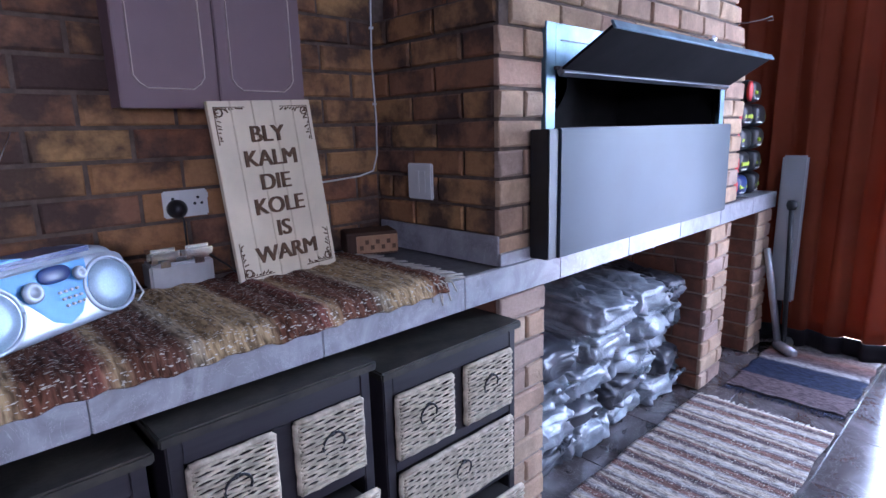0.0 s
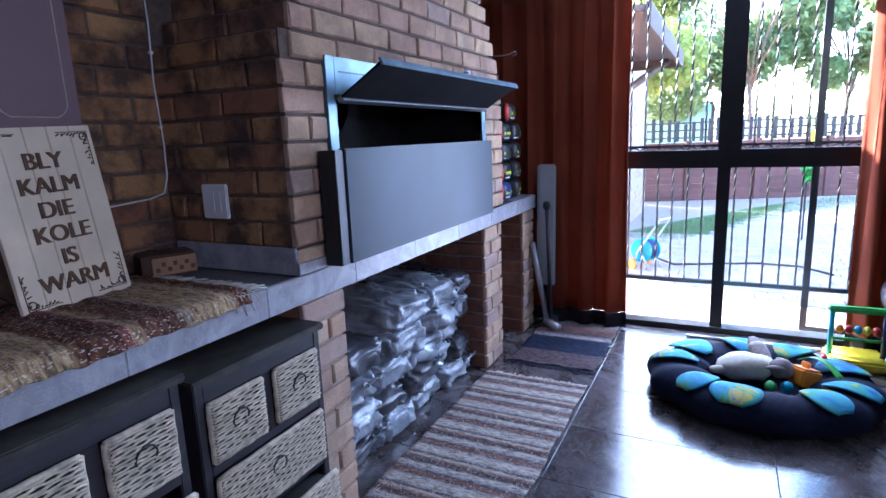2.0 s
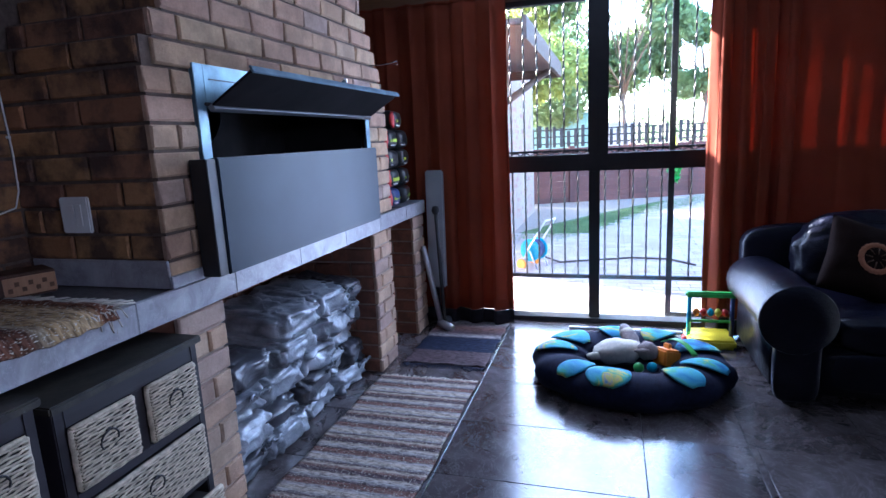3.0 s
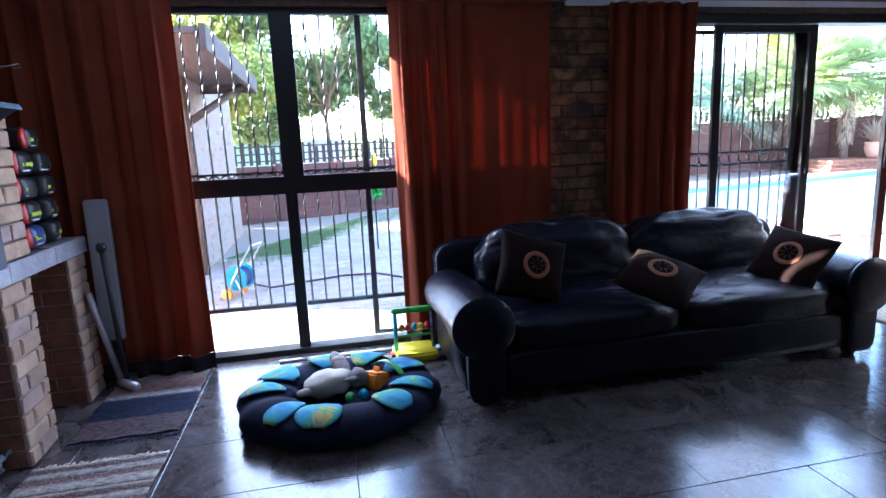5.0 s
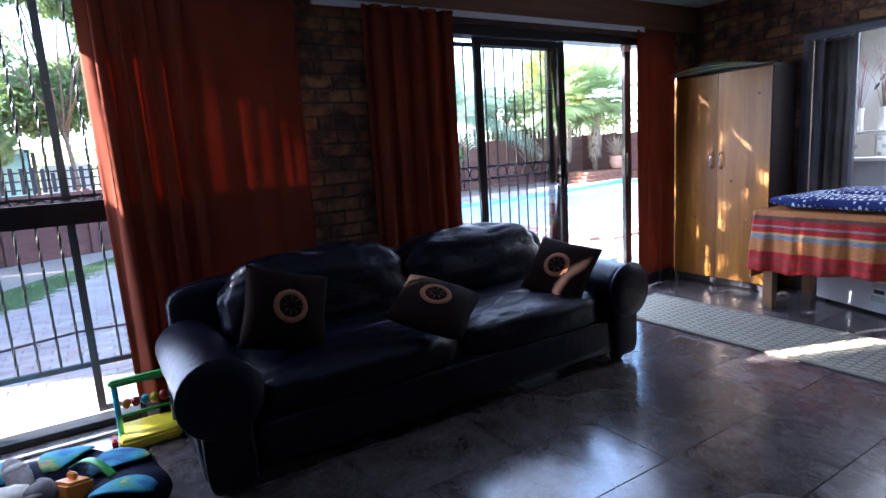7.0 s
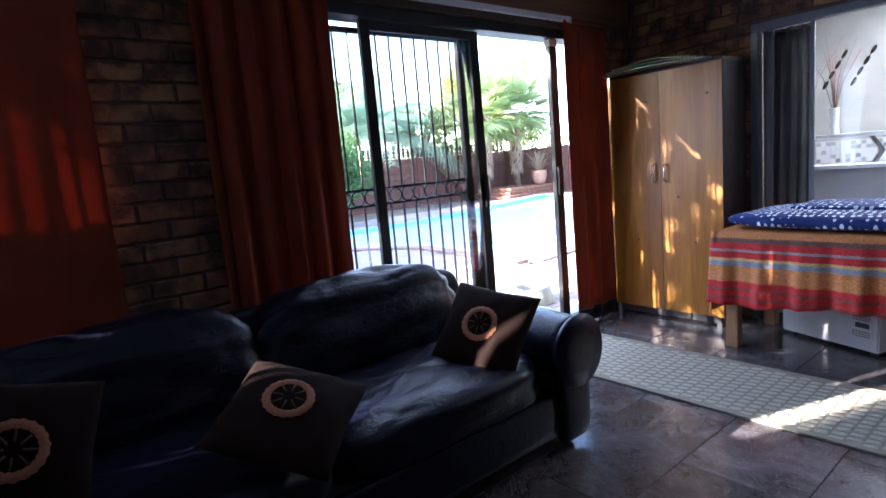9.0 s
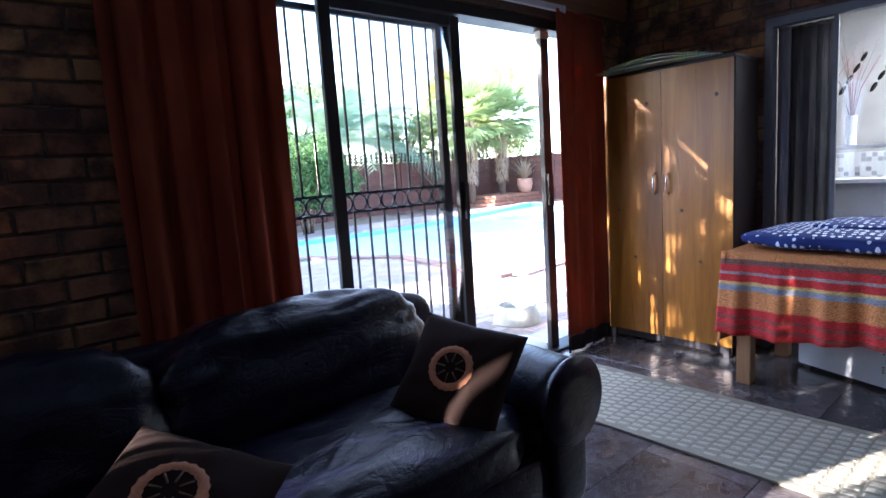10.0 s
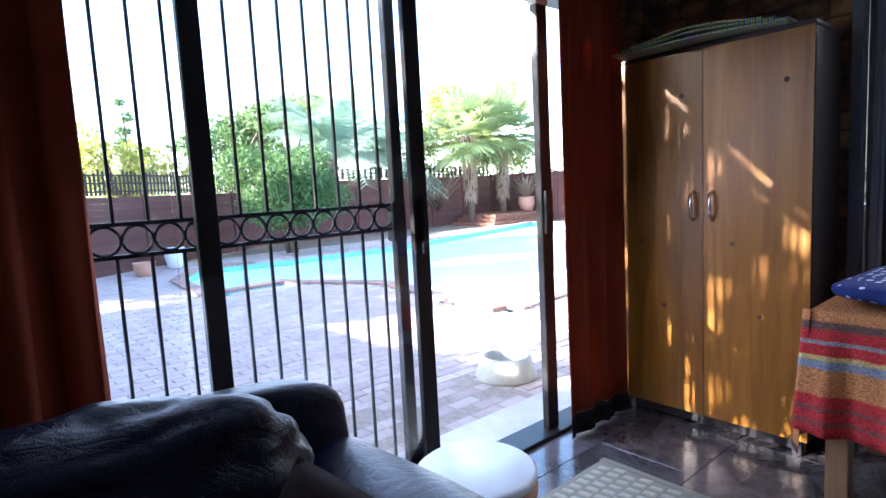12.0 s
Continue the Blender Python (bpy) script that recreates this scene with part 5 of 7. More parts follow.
nest = thing("play_nest", (3.88, -0.61, 0), "round padded navy play nest with blue sea-print panels", "play nest")
bm = bmesh.new()
nu, nv = 72, 18
g = []
for i in range(nu):
    a = 2 * math.pi * i / nu
    row = []
    for j in range(nv):
        p = 2 * math.pi * j / nv
        puff = 1 + 0.10 * math.sin(a * 10) + 0.09 * noise.noise(Vector((math.cos(a) * 3, math.sin(a) * 3, math.sin(p))))
        rr = 0.365 + 0.135 * puff * math.cos(p) * (1 if math.cos(p) > 0 else 1.1)
        row.append(bm.verts.new((rr * math.cos(a) * 0.93, rr * math.sin(a) * 1.06, 0.082 + 0.082 * puff * math.sin(p) if math.sin(p) > -0.6 else 0.02)))
    g.append(row)
for i in range(nu):
    for j in range(nv):
        bm.faces.new((g[i][j], g[(i + 1) % nu][j], g[(i + 1) % nu][(j + 1) % nv], g[i][(j + 1) % nv])).smooth = True
part("padded_ring", bm, M_NAVY, nest, "navy quilted ring", True)
bm = bmesh.new()
lathe(bm, [(0.30, 0.0), (0.32, 0.02), (0.3, 0.035), (0.0, 0.04)], 32)
part("base_pad", bm, M_NAVY, nest, "", True)
for i in range(9):
    a = 2 * math.pi * (i + 0.3) / 9
    w = 0.105
    a += 0.12 * math.sin(i * 2.7)
    ww = 0.42 + 0.12 * math.sin(i * 1.9)
    def pf(u, v, a=a, w=ww):
        aa = a + (u - 0.5) * w * max(0.12, 1 - (2 * v - 1) ** 2) ** 0.5
        p = radians(35 + v * 100)
        rr = 0.365 + 0.147 * math.cos(p)
        return Vector((rr * math.cos(aa) * 0.93, rr * math.sin(aa) * 1.06, 0.086 + 0.094 * math.sin(p) + 0.006 * math.sin(u * math.pi)))
    part("print_panel", sheet(10, 12, pf, 0.006), M_SEA, nest, "blue sea-life print panel", True)


def toy(name, at, label, turn=0.0):
    return thing(name, at, label, "toy", "", turn)


lamb = toy("plush_toy", (3.97, -0.55, 0.04), "off-white plush toy lying in the play nest", 70)
part("body", soft(0.14, 0.09, 0.07, 0.9, 0.8, 24, 14, 0.015, 20, 1, pose(0, 0, 0.085, 0, 12)), M_WHITECLOTH, lamb, "", True)
part("head", soft(0.06, 0.055, 0.05, 1, 1, 18, 12, 0.006, 30, 2, pose(-0.17, 0.0, 0.12)), M_TAUPE, lamb, "taupe plush head", True)
for s in (-1, 1):
    part("ear", soft(0.045, 0.018, 0.012, 1, 1, 12, 8, 0, 1, 0, pose(-0.16, s * 0.06, 0.14, 0, 0, s * 30)), M_TAUPE, lamb, "", True)
    part("leg", soft(0.05, 0.022, 0.022, 1, 1, 12, 8, 0, 1, 0, pose(0.1, s * 0.09, 0.07, 0, 0, s * 40)), M_WHITECLOTH, lamb, "", True)
roll = toy("plush_roll", (4.13, -0.62, 0.04), "taupe and white plush roll in the play nest", 20)
part("roll", soft(0.12, 0.045, 0.045, 0.6, 1, 20, 12, 0.004, 30, 5, pose(0, 0, 0.11, 0, -18)), M_TAUPE, roll, "", True)
part("band", soft(0.03, 0.048, 0.048, 0.6, 1, 20, 12, 0, 30, 5, pose(0.03, 0, 0.119, 0, -18)), M_WHITECLOTH, roll, "", True)
cube = toy("orange_toy_block", (3.90, -0.80, 0.06), "bright orange plastic toy block in the play nest", 30)
part("block", boxbm((-0.065, -0.05, 0.03), (0.065, 0.05, 0.12), 0.012, pose(0, 0, 0, 12, 8)), M_ORANGE, cube)
part("handle", boxbm((-0.03, -0.008, 0.12), (0.03, 0.008, 0.15), 0.006, pose(0, 0, 0, 12, 8)), M_ORANGE, cube)
for nm, mt, dx, dy in (("green_ball", M_GREEN, 3.80, -0.66), ("blue_ball", M_TEAL, 3.82, -0.73), ("red_ball", M_RED, 4.02, -0.74), ("yellow_ball", M_YELLOW, 3.86, -0.92)):
    bl = toy("toy_ball", (dx, dy, 0.05), "small " + nm.split("_")[0] + " plastic ball among the toys")
    part("ball", soft(0.028, 0.028, 0.028, 1, 1, 14, 10, 0, 1, 0, pose(0, 0, 0.055)), mt, bl, "", True)
strapg = toy("green_strap", (3.98, -0.88, 0.10), "pale green toy strap draped over the nest rim", 35)
part("strap", sheet(14, 2, lambda u, v: Vector(((u - 0.5) * 0.26, (v - 0.5) * 0.035, 0.06 + 0.05 * math.sin(u * math.pi))), 0.004), M_GREEN, strapg, "", True)

abacus = toy("bead_frame_toy", (4.54, -1.12, 0), "yellow, green and blue plastic bead frame toy standing on the floor", 0)
part("tray", boxbm((-0.13, -0.14, 0), (0.13, 0.14, 0.06), 0.015), M_YELLOW, abacus, "yellow tray base")
bm = bmesh.new()
tube(bm, [(-0.02, 0.125, 0.05), (-0.02, 0.125, 0.32)], 0.014, 10)
part("post", bm, M_TEAL, abacus, "blue post")
bm = bmesh.new()
tube(bm, [(-0.02, -0.125, 0.05), (-0.02, -0.125, 0.32)], 0.014, 10)
part("post", bm, M_NAVYPLASTIC, abacus, "blue post")
part("crossbar", boxbm((-0.045, -0.15, 0.31), (0.005, 0.15, 0.345), 0.01), M_GREEN, abacus, "green top bar")
part("crossbar", boxbm((-0.03, -0.125, 0.145), (-0.01, 0.125, 0.16), 0.004), M_GREEN, abacus)
bm = bmesh.new()
tube(bm, [(-0.02, -0.12, 0.21), (-0.02, 0.12, 0.21)], 0.004, 8)
part("rod", bm, M_WHITE, abacus)
for i, mt in enumerate((M_RED, M_YELLOW, M_TEAL, M_RED, M_ORANGE)):
    part("bead", soft(0.026, 0.02, 0.026, 1, 1, 14, 10, 0, 1, 0, pose(-0.02, -0.085 + i * 0.042, 0.21)), mt, abacus, "", True)
part("red_knob", boxbm((-0.13, 0.145, 0.01), (-0.05, 0.17, 0.08), 0.01), M_RED, abacus)

# ---- sofa ----
def leather_sofa(at, turn, W, D, label, cushions=2):
    """A rolled-arm sofa facing local -x, W wide along y, D deep."""
    s = thing("leather_sofa" if cushions > 1 else "leather_armchair", at, label, "sofa" if cushions > 1 else "armchair", "", turn)
    aw = 0.30
    hw = W / 2
    front, back = -D / 2, D / 2
    part("base", boxbm((front + 0.03, -hw + 0.2, 0.07), (back - 0.05, hw - 0.2, 0.30), 0.03), M_LEATHER, s, "", True)
    part("front_rail", soft(0.05, hw - 0.27, 0.10, 0.3, 0.3, 40, 12, 0.004, 9, 1, pose(front + 0.07, 0, 0.20)), M_LEATHER, s, "", True)
    part("back_frame", soft(0.09, hw - 0.08, 0.33, 0.25, 0.25, 60, 18, 0.006, 6, 3, pose(back - 0.08, 0, 0.45, 0, 8)), M_LEATHER, s, "dark leather back frame", True)
    for sg in (-1, 1):
        y = sg * (hw - 0.17)
        arm = part("arm", boxbm((front + 0.05, y - 0.10, 0.07), (back - 0.1, y + 0.10, 0.5), 0.03), M_LEATHER, s, "rolled leather arm", True)
        bm = bmesh.new()
        rr = 0.155
        pts = []
        n = 14
        rings = []
        for i in range(n + 1):
            x = front + 0.0 + (D - 0.12) * i / n
            rings.append([bm.verts.new((x + 0.0, y + sg * 0.015 + (rr + 0.006 * noise.noise(Vector((x * 5, j, sg)))) * math.cos(2 * math.pi * j / 28), 0.455 + 0.015 * math.sin(i * 0.3) + rr * (0.95 + 0.02 * noise.noise(Vector((x * 6, j * 0.4, 0)))) * math.sin(2 * math.pi * j / 28))) for j in range(28)])
        for q, w in zip(rings, rings[1:]):
            for j in range(28):
                bm.faces.new((q[j], q[(j + 1) % 28], w[(j + 1) % 28], w[j])).smooth = True
        bm.faces.new(rings[0][::-1])
        bm.faces.new(rings[-1])
        part("roll", bm, M_LEATHER, arm, "", True)
        bm = bmesh.new()
        for k, (r0, x0) in enumerate(((0.165, 0.0), (0.12, -0.008))):
            lathe(bm, [(0.0, 0.012), (r0 * 0.5, 0.010), (r0, 0.002), (r0 + 0.004, -0.006), (r0 - 0.01, -0.03)], 28)
        bm.transform(pose(front - 0.004, y + sg * 0.015, 0.457, 0, -90, 0))
        part("scroll", bm, M_LEATHER, arm, "padded arm front", True)
        part("front_panel", soft(0.035, 0.10, 0.2, 0.4, 0.4, 24, 12, 0.003, 8, sg, pose(front + 0.04, y, 0.24)), M_LEATHER, arm, "", True)
        for fx in (front + 0.1, back - 0.14):
            bm = bmesh.new()
            lathe(bm, [(0.03, 0), (0.042, 0.02), (0.045, 0.05), (0.03, 0.075)], 16)
            bm.transform(pose(fx, y, 0))
            part("bun_foot", bm, M_DARKWOOD, s, "turned dark wooden foot", True)
    iw = W - 2 * aw - 0.04
    cw = iw / cushions
    for k in range(cushions):
        y = -iw / 2 + (k + 0.5) * cw
        part("seat_cushion", soft(0.35, cw / 2 + 0.005, 0.115, 0.5, 0.35, 90, 40, 0.026, 11, k * 3 + 1, pose(front + 0.36, y, 0.385, 0, -2)), M_LEATHER, s, "creased leather seat cushion", True)
        part("back_cushion", soft(0.15, cw / 2 + 0.015, 0.27, 0.7, 0.5, 96, 54, 0.034, 9, k * 5 + 2, pose(back - 0.27, y, 0.61, 0, 14)), M_LEATHER, s, "overstuffed creased leather back cushion", True)
    return s


sofa = leather_sofa((4.12, -2.54, 0), 0, 2.69, 0.98, "large dark brown leather sofa with rolled arms")


def cushion(at, facing, spin, label, size=0.2):
    """A square cushion whose printed side, local -x, looks along facing."""
    c = thing("scatter_cushion", at, label, "cushion")
    n = Vector(facing).normalized()
    side = Vector((0, 0, 1)).cross(-n).normalized()
    up = (-n).cross(side)
    m = Matrix((-n, side, up)).transposed().to_4x4()
    c.matrix_world = Matrix.Translation(at) @ m @ pose(0, 0, 0, spin, 0, 0)
    bm = bmesh.new()
    n = 20
    for side in (-1, 1):
        g = []
        for i in range(n + 1):
            row = []
            for j in range(n + 1):
                u, v = 2 * i / n - 1, 2 * j / n - 1
                puff = (max(0, (1 - u * u) * (1 - v * v))) ** 0.45
                pin = 1 - 0.10 * (1 - abs(u * v)) * 0.6
                row.append(bm.verts.new((side * 0.075 * puff * (1 + 0.12 * noise.noise(Vector((u * 3, v * 3, side)))), u * size * pin, v * size * pin)))
            g.append(row)
        for i in range(n):
            for j in range(n):
                q = (g[i][j], g[i + 1][j], g[i + 1][j + 1], g[i][j + 1])
                bm.faces.new(q if side > 0 else q[::-1]).smooth = True
    bmesh.ops.remove_doubles(bm, verts=bm.verts, dist=0.0005)
    part("cover", bm, M_CUSHION, c, "grey-brown woven cover", True)
    bm = bmesh.new()
    pr = lambda r: -0.0765 * max(0, (1 - (r / size) ** 2)) ** 0.5 - 0.002
    prev = []
    seg = 40
    rs = [0.053, 0.061, 0.070, 0.078]
    rows = [[bm.verts.new((pr(r) - (0.004 if 0 < q < 3 else 0), r * math.cos(2 * math.pi * k / seg) * (1 + 0.05 * (k % 2)), r * math.sin(2 * math.pi * k / seg) * (1 + 0.05 * (k % 2)))) for k in range(seg)] for q, r in enumerate(rs)]
    for q, w in zip(rows, rows[1:]):
        for k in range(seg):
            bm.faces.new((q[k], q[(k + 1) % seg], w[(k + 1) % seg], w[k])).smooth = True
    part("ring_motif", bm, M_RING, c, "orange embroidered ring", True)
    bm = bmesh.new()
    for k in range(8):
        a = k * math.pi / 4
        tube(bm, [(pr(0.02) - 0.002, 0.02 * math.cos(a), 0.02 * math.sin(a)), (pr(0.05) - 0.002, 0.05 * math.cos(a), 0.05 * math.sin(a))], 0.003, 4)
    part("motif_spokes", bm, M_LETTER, c, "thin brown stitching")
    return c


cushion((3.955, -1.73, 0.67), (-0.88, -0.10, 0.46), 20, "grey-brown scatter cushion with an orange ring in the sofa corner")
cushion((3.745, -2.41, 0.60), (-0.42, 0.05, 0.90), 42, "grey-brown scatter cushion with an orange ring on the sofa seat")
cushion((3.87, -3.385, 0.60), (-0.36, 0.68, 0.64), 12, "sunlit grey-brown scatter cushion with an orange ring by the sofa arm")

# leather pouf beside the walkway
pouf = thing("leather_pouf", (1.90, -2.28, 0), "low round dark leather pouf beside the walkway", "pouf")
part("body", soft(0.30, 0.27, 0.235, 0.7, 0.8, 40, 22, 0.012, 6, 3, pose(0, 0, 0.235)), M_LEATHER, pouf, "", True)
bm = bmesh.new()
tube(bm, [(0.275 * math.cos(a * math.pi / 18), 0.25 * math.sin(a * math.pi / 18), 0.34) for a in range(37)], 0.008, 6)
part("piping", bm, M_LEATHER, pouf, "", True)

stool = thing("round_stool", (4.28, -4.10, 0), "low round stool with a white top behind the sofa arm", "stool")
bm = bmesh.new()
lathe(bm, [(0.12, 0.0), (0.135, 0.02), (0.17, 0.28), (0.185, 0.385), (0.17, 0.41)], 32)
part("side", bm, M_TERRA, stool, "red-brown rounded side", True)
bm = bmesh.new()
lathe(bm, [(0.17, 0.41), (0.182, 0.413), (0.184, 0.432), (0.172, 0.442), (0.0, 0.447)], 36)
part("top", bm, M_WHITEPAINT, stool, "white round top", True)

# ---- floor mat ----
fmat = thing("floor_mat", (3.22, -4.775, 0), "long beige ribbed floor mat on the tiles", "mat", "", 0)
part("backing", boxbm((-1.45, -0.35, 0), (1.30, 0.35, 0.008), 0.003), M_MATBEIGE, fmat)
part("border", boxbm((-1.45, 0.315, 0.0085), (1.30, 0.35, 0.013), 0.002), M_MATBEIGE, fmat)
part("border", boxbm((-1.45, -0.35, 0.0085), (1.30, -0.315, 0.013), 0.002), M_MATBEIGE, fmat)
vs, fs = [], []
x = -1.42
r = 0
while x < 1.27:
    for c in range(12):
        y = -0.30 + c * 0.052 + (0.027 if r % 2 else 0)
        if y > 0.30:
            continue
        b0 = len(vs)
        dx, dy = 0.026, 0.015
        vs += [(x - dx, y - dy, 0.0085), (x + dx, y - dy + 0.008, 0.0085), (x + dx, y + dy + 0.008, 0.0085), (x - dx, y + dy, 0.0085), (x - dx + 0.006, y - dy + 0.005, 0.012), (x + dx - 0.006, y - dy + 0.012, 0.012), (x + dx - 0.006, y + dy + 0.004, 0.012), (x - dx + 0.006, y + dy - 0.004, 0.012)]
        fs += [(b0 + 4, b0 + 5, b0 + 6, b0 + 7)] + [(b0 + i, b0 + (i + 1) % 4, b0 + 4 + (i + 1) % 4, b0 + 4 + i) for i in range(4)]
    x += 0.062
    r += 1
tagged(part("ribs", (vs, [], fs), M_MATDARK, fmat, "raised woven nubs"), kind="stuff")

# ---- wardrobe ----
wd = thing("pine_wardrobe", (4.33, -5.71, 0), "varnished pine wardrobe with two plank doors beside the curtain", "wardrobe")
hw = 0.455
part("side", boxbm((-hw, -0.375, 0.08), (-hw + 0.02, -0.022, 1.865), 0.002), M_PINE_SHADED, wd, "dark-stained side")
part("side", boxbm((hw - 0.02, -0.375, 0.08), (hw, -0.022, 1.865), 0.002), M_PINE_SHADED, wd, "dark-stained side")
part("top", boxbm((-hw - 0.005, -0.3755, 1.866), (hw + 0.005, -0.002, 1.885), 0.003), M_PINE_SHADED, wd)
part("floor_board", boxbm((-hw + 0.021, -0.375, 0.08), (hw - 0.021, -0.022, 0.1)), M_PINE_D, wd)
part("back", boxbm((-hw + 0.021, -0.375, 0.101), (hw - 0.021, -0.365, 1.865)), M_PINE_D, wd)
for s0, s1, hx in ((-hw, -0.0015, -0.045), (0.0015, hw, 0.045)):
    dr = part("door", boxbm((s0 + 0.002, -0.02, 0.084), (s1 - 0.002, -0.004, 1.861)), M_PINE_D, wd, "honey-coloured plank door")
    for k in range(4):
        xa, xb = s0 + (s1 - s0) * k / 4, s0 + (s1 - s0) * (k + 1) / 4
        part("plank", boxbm((xa + 0.00015, -0.0035, 0.082), (xb - 0.00015, 0.0, 1.863)), M_PINE, dr)
    bm = bmesh.new()
    tube(bm, [(hx, 0.0, 1.06), (hx, 0.03, 1.08), (hx, 0.038, 1.13), (hx, 0.03, 1.18), (hx, 0.0, 1.20)], 0.0085, 8)
    part("handle", bm, M_CHROME, dr, "curved chrome handle", True)
    for kx, kz in ((s0 + 0.10, 1.66), (s0 + 0.2, 0.62), (s0 + 0.32, 0.95)):
        bm = bmesh.new()
        lathe(bm, [(0.012, 0), (0.009, 0.0006), (0, 0.0008)], 12)
        bm.transform(pose(kx, 0.0002, kz, -90))
        part("knot", bm, M_LETTER, dr)
for fx in (-hw + 0.03, hw - 0.07):
    for fy in (-0.35, -0.07):
        part("foot", boxbm((fx, fy, 0), (fx + 0.04, fy + 0.04, 0.079), 0.003), M_DARKWOOD, wd)
part("plinth", boxbm((-hw + 0.02, -0.06, 0.02), (hw - 0.02, -0.045, 0.079)), M_DARKWOOD, wd)
wm = thing("woven_mat", (4.34, -5.80, 1.887), "folded green, yellow and blue woven mat on the wardrobe", "mat", "", 3)
for k in range(3):
    part("fold", sheet(30, 12, lambda u, v, k=k: Vector(((u - 0.5) * (0.78 - 0.1 * k), (v - 0.5) * 0.42, 0.006 + k * 0.012 + 0.010 * (k + 1) * abs(math.sin(u * math.pi)) ** 1.5)), 0.008), M_WOVEN, wm, "striped woven layer", True)

# ---- table with cloth, mattress and heater ----
tb = thing("wooden_table", (2.955, -5.72, 0), "wooden table standing before the framed opening", "table")
part("tabletop", boxbm((-0.75, -0.36, 0.725), (0.80, 0.35, 0.755), 0.004), M_TABLEWOOD, tb)
for lx, ly in ((0.69, 0.27), (0.69, -0.33), (-0.72, 0.27), (-0.72, -0.33)):
    part("leg", boxbm((lx, ly, 0), (lx + 0.075, ly + 0.075, 0.724), 0.004), M_TABLEWOOD, tb, "square wooden leg")
part("apron", boxbm((-0.64, 0.30, 0.63), (0.68, 0.325, 0.724), 0.002), M_TABLEWOOD, tb)
cl = thing("table_cloth", (2.955, -5.72, 0), "red, orange and blue-grey striped cloth hanging over the table", "table cloth")
part("top_cloth", boxbm((-0.76, -0.37, 0.757), (0.81, 0.36, 0.762)), M_CLOTH, cl)


def front_drop(u, v):
    x = -0.76 + u * 1.60
    z = 0.762 - v * 0.45 - 0.02 * v * math.sin(u * 9)
    return Vector((x + 0.02 * v * (1 if u > 0.98 else 0), 0.365 + v * 0.025 + 0.028 * v * math.sin(x * 26) + 0.01 * v * math.sin(x * 61), z))


def side_drop(u, v):
    y = 0.375 - u * 0.72
    z = 0.762 - v * (0.57 - 0.14 * u)
    return Vector((0.815 + v * 0.05 + 0.03 * v * math.sin(y * 24 + 1) * (1 - 0.5 * u), y, z))


part("front_drop", sheet(120, 16, front_drop, 0.003), M_CLOTH, cl, "striped front drop with soft folds", True)
part("side_drop", sheet(60, 16, side_drop, 0.003), M_CLOTH, cl, "striped side drop with soft folds", True)
mt = thing("polka_dot_quilt", (2.93, -5.72, 0.765), "folded blue polka-dot quilt lying on the table", "quilt")
part("quilt", soft(0.80, 0.36, 0.058, 0.7, 0.3, 110, 22, 0.03, 7, 3, pose(0, 0, 0.058)), M_DOTS, mt, "", True)
part("quilt_fold", soft(0.62, 0.22, 0.03, 0.7, 0.4, 80, 18, 0.03, 8, 6, pose(-0.1, -0.08, 0.112)), M_DOTS, mt, "", True)

ht = thing("white_heater", (3.234, -5.84, 0), "white metal cabinet with slotted vents standing under the table", "appliance", "", -20)
part("case", boxbm((-0.31, -0.11, 0.02), (0.31, 0.09, 0.30), 0.008), M_WHITEPAINT, ht)
part("control_panel", boxbm((-0.28, 0.091, 0.09), (-0.16, 0.096, 0.25), 0.002), M_WHITE, ht)
part("display", boxbm((-0.26, 0.0965, 0.16), (-0.18, 0.099, 0.19), 0.001), M_BLACK, ht)
for r in range(3):
    for c in range(6):
        part("vent_slot", boxbm((-0.265 + c * 0.018, 0.0965, 0.105 + r * 0.014), (-0.254 + c * 0.018, 0.098, 0.111 + r * 0.014)), M_BLACK, ht)
        part("vent_slot", boxbm((-0.265 + c * 0.018, 0.0965, 0.205 + r * 0.014), (-0.254 + c * 0.018, 0.098, 0.211 + r * 0.014)), M_BLACK, ht)
for fx in (-0.29, 0.25):
    part("foot", boxbm((fx, -0.1, 0), (fx + 0.04, 0.06, 0.019)), M_BLACK, ht)

# ---- inner opening ----
iw = tagged(thing("window_2", (2.6, YS - 0.02, 0), "wide grey aluminium frame in the inner wall", ""), kind="structure")
frame_box(iw, "window_frame", (IW[0], YS - 0.06, 2.05), (IW[1], YS + 0.02, 2.10), M_FRAMEGREY)
frame_box(iw, "window_frame", (IW[1] - 0.045, YS - 0.06, 0.0), (IW[1], YS + 0.02, 2.05), M_FRAMEGREY)
frame_box(iw, "window_frame", (IW[0], YS - 0.06, 0.0), (IW[0] + 0.045, YS + 0.02, 2.05), M_FRAMEGREY)
frame_box(iw, "window_frame", (3.462, YS - 0.05, 0.0), (3.487, YS - 0.02, 2.05), M_FRAMEGREY)
pn = frame_box(iw, "pane", (1.35, YS - 0.038, 0.02), (3.46, YS - 0.034, 2.05), M_GLASS, "clear glass", 0)
pn.visible_shadow = False
curtain("grey_curtain", 3.50, 3.80, YS - 0.17, 0.02, 2.04, 4.5, 0.022, "dark grey striped curtain behind the aluminium frame", M_GREYCURT, None, 0.3, "x")
curtain("pale_curtain_edge", 3.73, 3.785, YS - 0.085, 0.02, 2.04, 1.5, 0.010, "pale grey edge of the striped curtain", M_GREYCURT_L, None, 0.9, "x")
con = thing("console_table", (3.62, -6.95, 0), "white console table with curved legs in the far room", "table")
